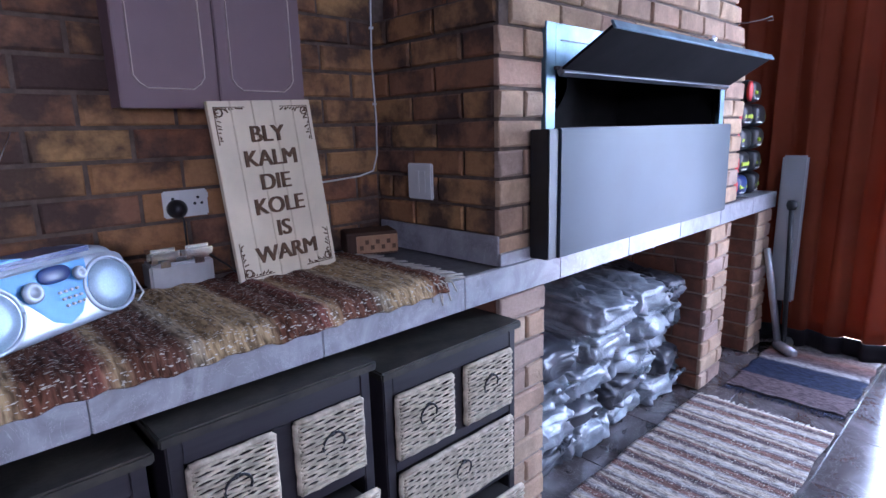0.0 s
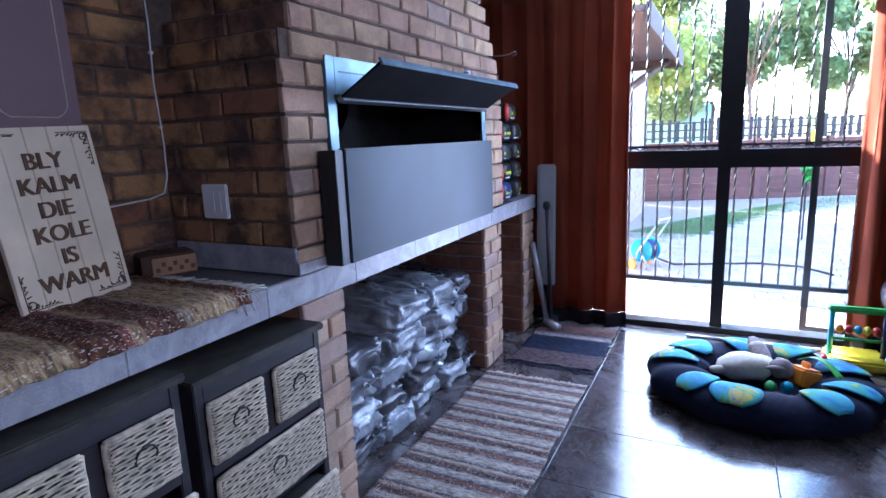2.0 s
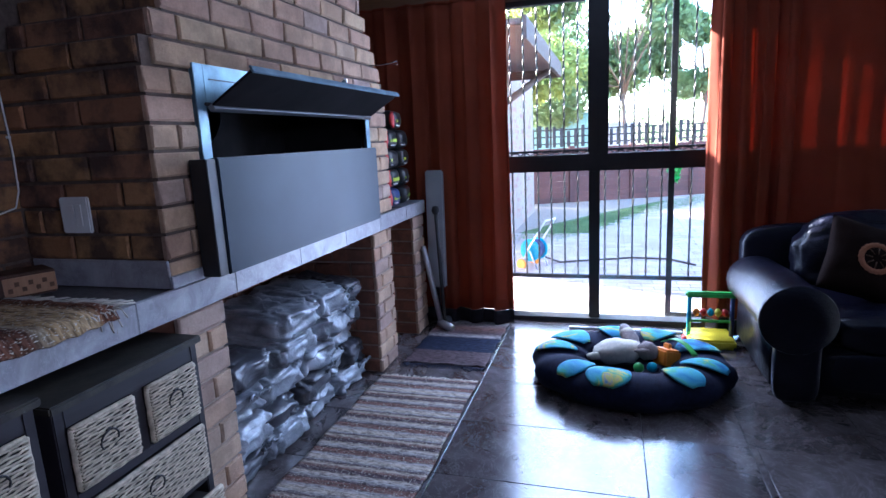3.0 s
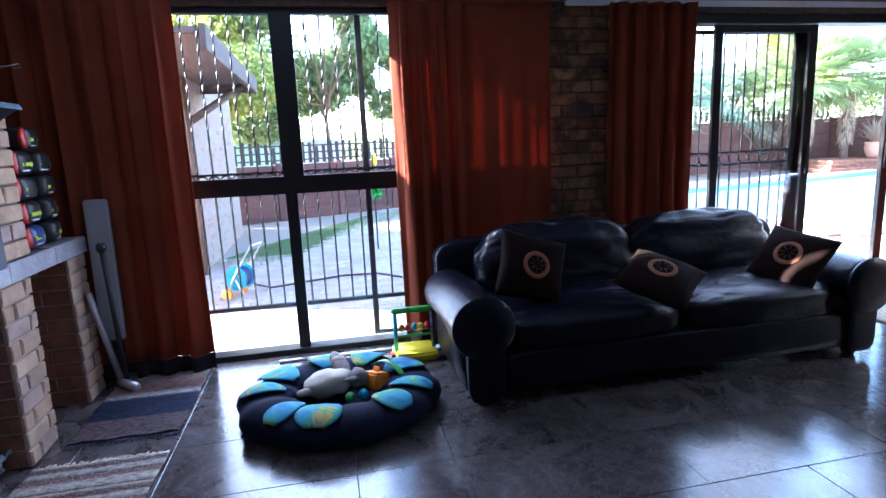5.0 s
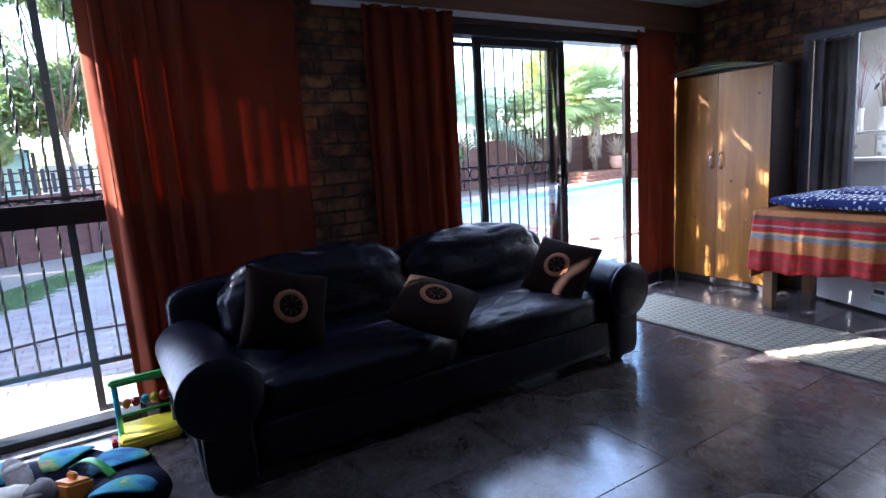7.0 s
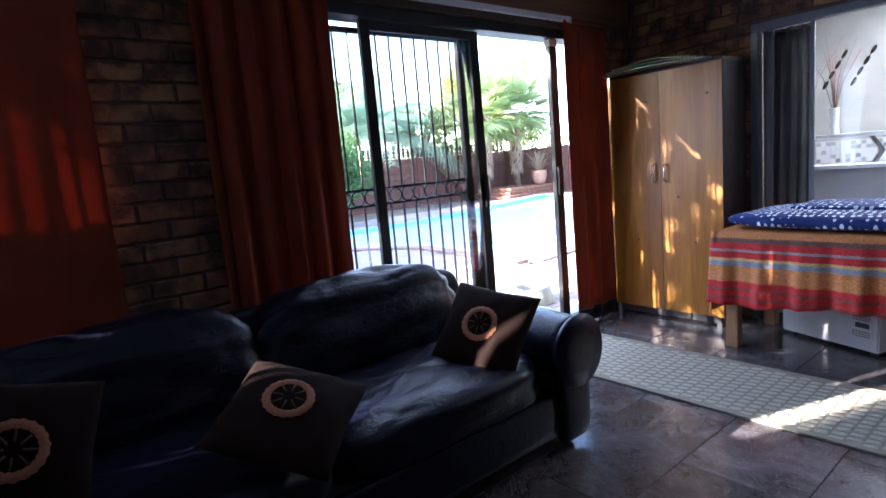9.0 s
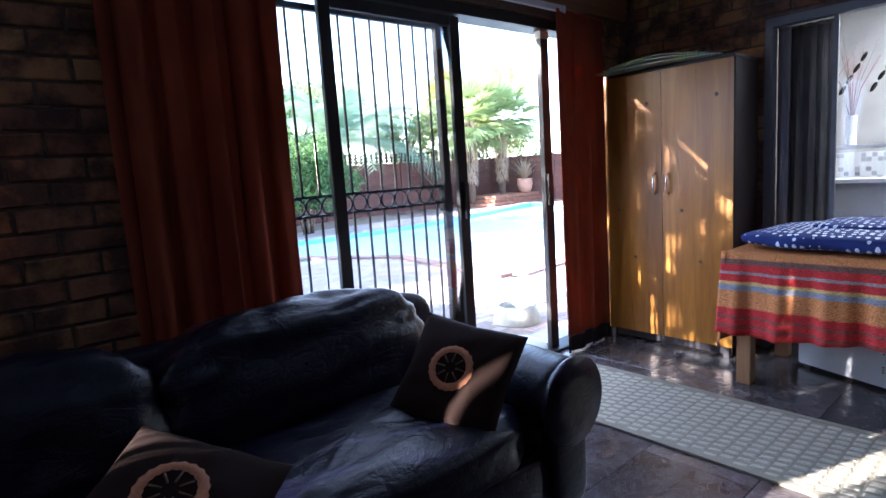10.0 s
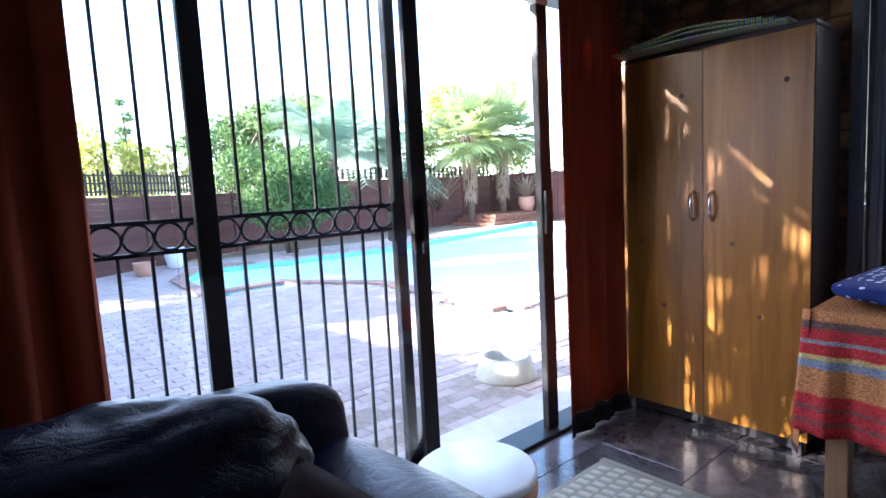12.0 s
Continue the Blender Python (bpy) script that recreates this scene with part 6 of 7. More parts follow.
part("tabletop", boxbm((-0.5, -0.16, 1.27), (0.5, 0.16, 1.30), 0.006), M_WHITEPAINT, con)
for lx in (-0.42, -0.28, 0.22, 0.38):
    bm = bmesh.new()
    tube(bm, [(lx, 0, 1.27), (lx - 0.07, 0, 1.16), (lx + 0.02, 0, 1.0), (lx, 0, 0)], 0.02, 8)
    part("leg", bm, M_ALU, con, "curved metal leg", True)


def stem_vase(x, seed, label):
    va = thing("glass_vase", (x, -6.95, 1.30), label, "vase", "vases on the console table")
    bm = bmesh.new()
    lathe(bm, [(0.03, 0.0), (0.034, 0.01), (0.028, 0.08), (0.034, 0.19), (0.036, 0.2)], 20)
    part("vessel", bm, M_WHITE, va, "pale ribbed vessel", True)
    rnd = random.Random(seed)
    bm, bm2 = bmesh.new(), bmesh.new()
    for k in range(16):
        a, l = rnd.uniform(0, 6.28), rnd.uniform(0.35, 0.6)
        sp = rnd.uniform(0.1, 0.45)
        tube(bm if k % 2 else bm2, [(0, 0, 0.15), (sp * 0.3 * math.cos(a) * l, sp * 0.3 * math.sin(a) * l, 0.15 + l * 0.5), (sp * math.cos(a) * l, sp * math.sin(a) * l, 0.15 + l)], 0.003, 4, 0, 0.001)
    part("red_stems", bm, M_STEM, va, "dried red stems")
    part("brown_stems", bm2, M_BARK, va, "dried brown stems")
    for k in range(4):
        part("seed_pod", soft(0.014, 0.014, 0.035, 1, 1, 10, 8, 0, 1, 0, pose(-0.12 - 0.04 * k, 0, 0.38 + 0.07 * k, 0, -30)), M_DARKTOP, va, "dark seed pod", True)


stem_vase(3.76, 31, "slim ribbed vase with dried red and dark stems")
stem_vase(3.58, 77, "slim ribbed vase with dark dried stems beside its twin")
mos = structure("mosaic_panel", [((3.1, -8.248, 0.93), (4.1, -8.24, 1.23))], M_WHITE, "small glass mosaic on the far wall")
rnd = random.Random(2)
for i in range(24):
    for j in range(7):
        part("mosaic_tile", boxbm((3.11 + i * 0.041, -8.2385, 0.94 + j * 0.041), (3.147 + i * 0.041, -8.234, 0.977 + j * 0.041)), rnd.choice((M_WHITE, M_WHITE, M_WHITE, M_SLAB if rnd.random() < 0.3 else M_PLASTER)), mos)
# Glowing disc and area light, both added to brighten the far room.
spot = thing("ceiling_lamp", (2.9, -7.3, ZC), "added glowing disc that brightens the far room", "lamp")
em = Mat("lamp_glow")
em.b.inputs["Emission Color"].default_value = (1, 0.96, 0.9, 1)
em.b.inputs["Emission Strength"].default_value = 6
bm = bmesh.new()
lathe(bm, [(0.0, -0.03), (0.12, -0.028), (0.14, -0.015), (0.14, 0)], 24)
part("diffuser", bm, em.m, spot, "", True)
fl = new("far_room_lamp", bpy.data.lights.new("far_room_lamp", "AREA"))
fl.data.energy, fl.data.size, fl.data.color = 7.5, 0.8, (0.95, 0.98, 1.0)
fl.matrix_world = pose(2.9, -7.3, ZC - 0.06)


# ---- outside ----
patio = structure("patio", [((XE + 0.25, -5.75, -0.4), (6.1, 3.0, GZ + 0.02))], M_SAND, "brick-paved patio outside the doors")
step = structure("door_step", [((XE + 0.2, YS, -0.3), (5.32, YN, -0.03))], M_DECK, "pale stone step along the doors")
pave = structure("paving", [((5.32, -5.7, -0.3), (16.4, 3.0, GZ + 0.008)), ((5.32, -19.1, -0.3), (6.4, -5.7, GZ + 0.008))], M_SAND, "pale red brick paving around the pool")

# pool with a cranked near edge: corner towards the doors
POOL = [(7.38, -7.57), (8.7, -7.68), (10.1, -7.88), (11.6, -7.0), (11.5, -5.72), (13.6, -5.9), (14.9, -6.6), (14.6, -8.5), (14.5, -11.2), (15.4, -15.4), (16.2, -18.4), (8.6, -18.6), (7.5, -8.65)]
WZ = GZ - 0.10
pool = structure("water", [], M_WATER, "bright turquoise swimming pool water with small ripples")
vs = [(x, y, WZ) for x, y in POOL]
pool.data.from_pydata(vs, [], [tuple(range(len(vs)))[::-1]])
pool.data.update()
cop = tagged(part("pool_coping", ([(0, 0, 0)], [], []), M_SAND, None, "brick coping round the swimming pool"), kind="structure")
M_COPE = brick_mat("coping_brick", False, [(0.4, 0.25, 0.2), (0.46, 0.3, 0.25), (0.36, 0.22, 0.18)], 0.2)
n = len(POOL)
cope_b = []
for i in range(n):
    a, c = Vector((*POOL[i], 0)), Vector((*POOL[(i + 1) % n], 0))
    d = (c - a).normalized()
    nrm = Vector((-d.y, d.x, 0))
    if nrm.dot(a - Vector((11.2, -9.6, 0))) < 0:
        nrm = -nrm
    L = (c - a).length
    k = int(L / 0.115)
    ang = math.degrees(math.atan2(d.y, d.x))
    bm = bmesh.new()
    q = [a, c, c + Vector((0, 0, 0)), a]
    wall = part("pool_wall", ([(a.x, a.y, WZ - 1.0), (c.x, c.y, WZ - 1.0), (c.x, c.y, GZ + 0.01), (a.x, a.y, GZ + 0.01)], [], [(0, 1, 2, 3)]), M_POOLTILE, None, "blue tiled pool side")
    tagged(wall, kind="structure")
    bm.free()
    for j in range(k):
        p = a + d * (j + 0.5) * L / k + nrm * 0.11
        cope_b.append((p.x, p.y, ang))
cope_b.sort(key=lambda q: (q[0] - 5) ** 2 + (q[1] + 5) ** 2)


def block_mesh(l, w, h, mat):
    key = ("block", l, w, h, mat.name)
    if key not in PIECES:
        c = 0.006
        me = bpy.data.meshes.new("brick")
        x, y = l / 2, w / 2
        me.from_pydata([(-x + c, -y + c, h), (x - c, -y + c, h), (x - c, y - c, h), (-x + c, y - c, h), (-x, -y, h - c), (x, -y, h - c), (x, y, h - c), (-x, y, h - c), (-x, -y, 0), (x, -y, 0), (x, y, 0), (-x, y, 0)], [],
                       [(0, 1, 2, 3)] + [(4 + i, 4 + (i + 1) % 4, (i + 1) % 4, i) for i in range(4)] + [(8 + i, 8 + (i + 1) % 4, 4 + (i + 1) % 4, 4 + i) for i in range(4)])
        me.materials.append(mat)
        PIECES[key] = me
    return PIECES[key]


def joined_blocks(name, items, l, w, h, z, mat, label, parent=None):
    src = block_mesh(l, w, h, mat)
    co = np.array([v.co[:] for v in src.vertices])
    fs = [tuple(p.vertices) for p in src.polygons]
    V, F = [], []
    for x, y, a in items:
        ca, sa = math.cos(radians(a)), math.sin(radians(a))
        b0 = len(V)
        dz = random.uniform(-0.002, 0.002)
        V += [(x + ca * p[0] - sa * p[1], y + sa * p[0] + ca * p[1], z + p[2] + dz) for p in co]
        F += [tuple(b0 + i for i in f) for f in fs]
    return tagged(part(name, (V, [], F), mat, parent, label), kind="stuff")


def inside(x, y, poly, grow=0.0):
    r, n = False, len(poly)
    for i in range(n):
        (x1, y1), (x2, y2) = poly[i], poly[(i + 1) % n]
        if (y1 > y) != (y2 > y) and x < (x2 - x1) * (y - y1) / (y2 - y1) + x1:
            r = not r
    return r


def near_edge(x, y, poly, d):
    for i in range(len(poly)):
        a, c = Vector(poly[i]), Vector(poly[(i + 1) % len(poly)])
        t = max(0, min(1, (Vector((x, y)) - a).dot(c - a) / (c - a).length_squared))
        if ((a + (c - a) * t) - Vector((x, y))).length < d:
            return True
    return False


pav = []
r = 0
x = 5.32 + 0.055
while x < 16.5:
    y = -19.0 + (0.11 if r % 2 else 0)
    while y < 2.9:
        if not (x > 9.3 and y > -4.9 + 0 and y > -0.35 * (x - 9.3) - 0.2) and not inside(x, y, POOL) and not near_edge(x, y, POOL, 0.2) and not (x < 6.4 and y < -18.9):
            pav.append((x, y, 90))
        y += 0.222
    x += 0.112
    r += 1
near = [p for p in pav if p[0] < 7.2 and -6.9 < p[1] < -3.0]
near.sort(key=lambda p: (p[0] - 5.3) ** 2 + (p[1] + 5.0) ** 2)
near = near[:300]
ns = set(near)
far = [p for p in pav if p not in ns]

# lawn strip and bed
lawn = thing("lawn_strip", (11.0, -1.8, GZ), "strip of short green lawn along the curved paving edge", "lawn")
V, F = [], []
for i in range(25):
    t = i / 24
    x = 8.6 + t * 5.6
    y = 0.1 - 3.4 * t ** 1.2
    V += [(x - 11.0, y + 1.8, 0.012), (x + 0.55 - 11.0, y + 0.85 + 1.8, 0.014)]
for i in range(24):
    F.append((2 * i, 2 * i + 2, 2 * i + 3, 2 * i + 1))
tagged(part("turf", (V, [], F), M_LAWN, lawn), kind="stuff")
rnd = random.Random(8)
V, F = [], []
for k in range(9000):
    i = rnd.random()
    x = 8.6 + i * 5.6 + rnd.random() * 0.5
    y = 0.1 - 3.4 * i ** 1.2 + rnd.random() * 0.85
    a = rnd.uniform(0, 6.28)
    h = rnd.uniform(0.02, 0.05)
    b0 = len(V)
    V += [(x - 11 - 0.004 * math.cos(a), y + 1.8 - 0.004 * math.sin(a), 0.012), (x - 11 + 0.004 * math.cos(a), y + 1.8 + 0.004 * math.sin(a), 0.012), (x - 11 + rnd.uniform(-0.015, 0.015), y + 1.8 + rnd.uniform(-0.015, 0.015), 0.012 + h)]
    F.append((b0, b0 + 1, b0 + 2))
tagged(part("grass", (V, [], F), M_LEAF, lawn), kind="stuff")


def slat_wall(name, x0, y0, x1, y1, z0, h, label, slat=0.12, bay=1.5, posts=True):
    """A precast wall of stacked slats between posts."""
    w = thing(name, (x0, y0, GZ), label, "wall")
    d = Vector((x1 - x0, y1 - y0, 0))
    L, ang = d.length, math.degrees(math.atan2(y1 - y0, x1 - x0))
    n = max(1, round(L / bay))
    bay = L / n
    rows = int(h / slat)
    w.matrix_world = pose(x0, y0, GZ, 0, 0, ang)
    me = None
    for i in range(n):
        for r in range(rows):
            if me is None:
                ob = part("slat", boxbm((0.05, -0.02, 0.001), (bay - 0.05, 0.02, slat - 0.001), 0.012), M_PRECAST, w)
                me = ob.data
            else:
                ob = new("slat", me)
                ob.parent = w
            ob.location = (i * bay, 0, r * slat)
    for i in range(n + 1):
        part("post", boxbm((i * bay - 0.06, -0.055, 0), (i * bay + 0.06, 0.055, rows * slat + 0.04), 0.01), M_PRECAST, w)
    return w


slat_wall("precast_wall", 13.0, 1.6, 15.6, -4.8, GZ, 1.20, "red-brown precast slat wall behind the lawn")
slat_wall("precast_wall", 15.6, -4.8, 18.9, -9.8, GZ, 1.56, "red-brown precast slat wall behind the pool garden")
slat_wall("precast_wall", 18.9, -9.8, 19.2, -19.5, GZ, 1.80, "red-brown precast slat wall behind the palms")
slat_wall("precast_wall", 19.2, -19.5, 8.0, -22.0, GZ, 1.8, "red-brown precast slat wall at the end of the garden")
# grey timber screen on the left of the garden
scr = thing("board_screen", (9.8, 1.4, GZ), "grey weathered board screen beside the house", "fence")
for k in range(20):
    part("board", boxbm((k * 0.15, -0.012, 0), (k * 0.15 + 0.14, 0.012, 1.25 + 0.03 * math.sin(k * 3.1)), 0.003), M_FENCE, scr)


def stake_fence(x0, y0, x1, y1, z, h, step, label, rails=True):
    f = thing("stake_fence", (x0, y0, GZ + z), label, "fence")
    d = Vector((x1 - x0, y1 - y0, 0))
    n = int(d.length / step)
    f.matrix_world = pose(x0, y0, GZ + z, 0, 0, math.degrees(math.atan2(y1 - y0, x1 - x0)))
    for k in range(n):
        hh = h * (1 + 0.12 * math.sin(k * 5.3) + 0.06 * math.sin(k * 2.1))
        part("stake", boxbm((k * step, -0.012, 0.0), (k * step + step * 0.45, 0.012, hh), 0.003), M_FENCE, f)
    for rz in (0.06, h * 0.5, h * 0.85) if rails else ():
        part("rail", boxbm((0, 0.013, rz), (d.length, 0.033, rz + 0.03), 0.003), M_FENCE, f)
    return f


stake_fence(13.02, 1.6, 15.62, -4.8, 1.22, 0.42, 0.16, "dark lattice fence on top of the precast wall")
stake_fence(15.62, -4.8, 18.9, -9.8, 1.60, 0.45, 0.10, "dark wooden stake fence on top of the precast wall")
stake_fence(18.9, -9.8, 19.2, -19.5, 1.82, 0.35, 0.22, "dark iron spikes on top of the precast wall")


# ---- plants ----
def leaf_cloud(n, spots, size, seed, up=0.3):
    """Small leaves gathered round spots (centre, radius)."""
    rnd = np.random.RandomState(seed)
    V, F = [], []
    w = np.array([s[1] ** 2 for s in spots])
    pick = rnd.choice(len(spots), n, p=w / w.sum())
    dirs = rnd.normal(size=(n, 3))
    dirs /= np.linalg.norm(dirs, axis=1)[:, None]
    rad = rnd.uniform(0.55, 1.05, n)
    A, B = rnd.normal(size=(n, 3)), rnd.normal(size=(n, 3))
    for k in range(n):
        c, r = spots[pick[k]]
        p = np.array(c) + dirs[k] * r * rad[k] * np.array([1, 1, 0.8])
        a = A[k] / np.linalg.norm(A[k])
        q = np.cross(a, B[k])
        q /= np.linalg.norm(q)
        s = size * (0.6 + 0.8 * rnd.rand())
        b0 = len(V)
        V += [tuple(p - a * s), tuple(p + q * s * 0.42), tuple(p + a * s), tuple(p - q * s * 0.42)]
        F.append((b0, b0 + 1, b0 + 2, b0 + 3))
    return V, [], F


def tree(at, h, crown_r, label, seed, mat=None, n=5200, trunk_r=0.12, leaf=0.075, crown_z=None, flat=0.75):
    rnd = random.Random(seed)
    t = thing("tree", at, label, "tree")
    bm = bmesh.new()
    cz = crown_z or h * 0.68
    top = Vector((rnd.uniform(-0.3, 0.3), rnd.uniform(-0.3, 0.3), cz * 0.7))
    tube(bm, [(0, 0, -0.1), (top.x * 0.3, top.y * 0.4, top.z * 0.5), top], trunk_r, 10, 0, trunk_r * 0.65)
    part("trunk", bm, M_BARK, t, "rough tapered trunk", True)
    spots = []
    bm = bmesh.new()
    for k in range(13):
        a = k * 2.4 + rnd.random()
        rr = crown_r * rnd.uniform(0.25, 0.85)
        p = Vector((rr * math.cos(a), rr * math.sin(a), cz + (h - cz) * rnd.uniform(-0.55, 0.8) * flat))
        mid = top.lerp(p, 0.5) + Vector((0, 0, 0.15))
        tube(bm, [top * rnd.uniform(0.75, 1.0), mid, p], trunk_r * 0.4, 6, 0, 0.012)
        spots.append((tuple(p), crown_r * rnd.uniform(0.22, 0.42)))
    part("limbs", bm, M_BARK, t, "", True)
    tagged(part("crown", leaf_cloud(n, spots, leaf, seed), mat or M_LEAF, t, "loose crown of small leaves with gaps"), kind="stuff")
    return t


tree((13.6, 1.9, GZ), 5.6, 2.0, "leafy yellow-green tree behind the house corner", 3, M_LEAF_Y, 15000, 0.06, 0.075, 3.3, 1.2)
# This crown stays out of view and only breaks the sun into dapples.
tree((8.75, 3.7, GZ), 5.9, 1.6, "unseen leafy tree added to dapple the sunlight", 2, M_LEAF, 3000, 0.13, 0.095, 4.1, 1.2)
tree((15.5, -0.9, GZ), 6.4, 2.3, "tall leafy tree beyond the garden wall", 5, M_LEAF, 20000, 0.06, 0.085, 3.9, 1.2)
tree((16.8, 2.2, GZ), 6.0, 2.6, "green tree beyond the garden wall", 6, M_LEAF, 6000, 0.18, 0.09)
tree((16.6, -2.6, GZ), 5.6, 1.3, "slender leafy tree beyond the garden wall", 7, M_LEAF, 9000, 0.06, 0.08, 3.6, 1.1)
tree((19.5, -6.2, GZ), 3.6, 1.6, "pale green tree far behind the wall", 9, M_LEAF_Y, 3500, 0.12, 0.08)
tree((22.5, -10.5, GZ), 4.6, 2.2, "dark tree far behind the wall", 10, M_LEAF_D, 3500, 0.15, 0.09)
tree((23.5, -13.0, GZ), 5.6, 2.6, "pale leafy tree behind the feather palm", 12, M_LEAF, 9000, 0.14, 0.1, 3.6, 1.0)
tree((21.5, -20.5, GZ), 6.0, 2.6, "tall pale tree behind the fan palms", 13, M_LEAF_Y, 8000, 0.14, 0.1, 3.9, 1.0)
tree((22.5, -17.5, GZ), 4.4, 2.2, "green tree far behind the palms", 11, M_LEAF, 3500, 0.15, 0.09)
hedge = thing("far_hedge", (20.0, -6.0, GZ), "uneven belt of pale green trees and shrubs beyond the walls", "hedge")
rnd = random.Random(90)
spots = []
for k in range(64):
    a = radians(62 - k * 2.45)
    rr = 25.5 + rnd.uniform(-1, 3)
    spots.append(((2 + rr * math.cos(a) - 20, -3 + rr * math.sin(a) + 6, rnd.uniform(0.8, 2.3)), rnd.uniform(0.9, 1.5)))
tagged(part("crown", leaf_cloud(26000, spots, 0.11, 91), M_LEAF, hedge, "loose leafy belt"), kind="stuff")
cy = thing("cypress_tree", (22.0, -7.0, GZ), "tall narrow dark cypress beyond the fence", "tree")
bm = bmesh.new()
tube(bm, [(0, 0, -0.1), (0, 0, 4.2)], 0.1, 8, 0, 0.02)
part("trunk", bm, M_BARK, cy)
tagged(part("crown", leaf_cloud(3000, [((0.1 * math.sin(k * 2), 0.1 * math.cos(k * 2), 0.6 + k * 0.42), 0.5 * (1 - k / 13)) for k in range(10)], 0.07, 14), M_LEAF_D, cy, "narrow dark crown"), kind="stuff")

net = thing("shade_net_shelter", (16.6, 0.9, GZ), "teal shade-net shelter beyond the garden wall", "shelter")
for dx, dy in ((0, -0.9), (0, 0.9), (1.6, -0.9), (1.6, 0.9)):
    part("post", boxbm((dx - 0.04, dy - 0.04, 0), (dx + 0.04, dy + 0.04, 2.1), 0.005), M_FENCE, net)
part("net_side", sheet(12, 8, lambda u, v: Vector((-0.05, -0.9 + 1.8 * u, 0.3 + 1.75 * v - 0.08 * math.sin(u * math.pi) * v)), 0.01), M_NET, net, "teal net side")
part("net_roof", sheet(12, 8, lambda u, v: Vector((-0.05 + 1.7 * v, -0.95 + 1.9 * u, 2.12 - 0.15 * math.sin(u * math.pi) * math.sin(v * math.pi))), 0.01), M_NET, net, "teal net roof")
crt = thing("grey_container", (17.2, -0.65, GZ), "pale grey box standing beyond the garden wall", "box")
part("case", boxbm((0, -0.5, 0), (0.9, 0.5, 1.75), 0.02), M_PLASTER, crt)
bush = thing("clipped_bush", (11.0, -6.65 + 1.35, GZ), "dense round green bush standing by the pool", "bush")
bush.matrix_world = pose(15.9, -9.1, GZ)
rnd = random.Random(77)
spots = [((rnd.uniform(-0.8, 0.8), rnd.uniform(-0.95, 0.95), rnd.uniform(1.0, 2.4)), rnd.uniform(0.45, 0.7)) for k in range(14)] + [((0, 0, 1.7), 1.05)]
tagged(part("crown", leaf_cloud(16000, spots, 0.055, 5), M_LEAF_D, bush, "dense leafy crown"), kind="stuff")
bm = bmesh.new()
for k in range(5):
    tube(bm, [(0.1 * math.cos(k * 1.3), 0.1 * math.sin(k * 1.3), -0.05), (0.3 * math.cos(k * 1.3), 0.3 * math.sin(k * 1.3), 1.1)], 0.04, 6, 0, 0.015)
part("stems", bm, M_BARK, bush)


def feather_palm(at, h, n, L, label, seed):
    p = thing("feather_palm", at, label, "palm")
    rnd = random.Random(seed)
    bm = bmesh.new()
    tube(bm, [(0, 0, -0.1), (0.05, 0, h * 0.5), (0, 0.05, h)], 0.2, 10, 0, 0.16)
    part("trunk", bm, M_BARK, p, "", True)
    V, F = [], []
    bm = bmesh.new()
    for k in range(n):
        a = k * 2.4 + rnd.uniform(-0.2, 0.2)
        el = rnd.uniform(0.05, 1.25)
        pts = []
        for i in range(13):
            t = i / 12
            hr = L * t * math.cos(el) + 0.1 * t
            z = h + L * t * math.sin(el) - L * 0.55 * t * t * (1.1 - 0.3 * el)
            pts.append(Vector((hr * math.cos(a), hr * math.sin(a), z)))
        tube(bm, pts, 0.016, 4, 0, 0.005)
        side = Vector((-math.sin(a), math.cos(a), 0))
        for i in range(1, 12):
            for h2 in (0.0, 0.33, 0.66):
                q = pts[i].lerp(pts[min(12, i + 1)], h2)
                l = L * 0.24 * math.sin(math.pi * (0.15 + 0.8 * i / 12))
                fw = (pts[min(12, i + 1)] - pts[i]).normalized()
                for s in (-1, 1):
                    tip = q + side * s * l + fw * l * 0.5 + Vector((0, 0, -l * 0.35 + rnd.uniform(-0.03, 0.03)))
                    b0 = len(V)
                    V += [tuple(q - fw * 0.022), tuple(q + fw * 0.022), tuple(tip)]
                    F.append((b0, b0 + 1, b0 + 2))
    part("midribs", bm, M_LEAF_B, p, "")
    tagged(part("fronds", (V, [], F), M_LEAF_B, p, "arching feather fronds"), kind="stuff")
    return p


feather_palm((20.3, -12.9, GZ), 2.7, 60, 3.9, "large blue-green feather palm behind the bush", 21)


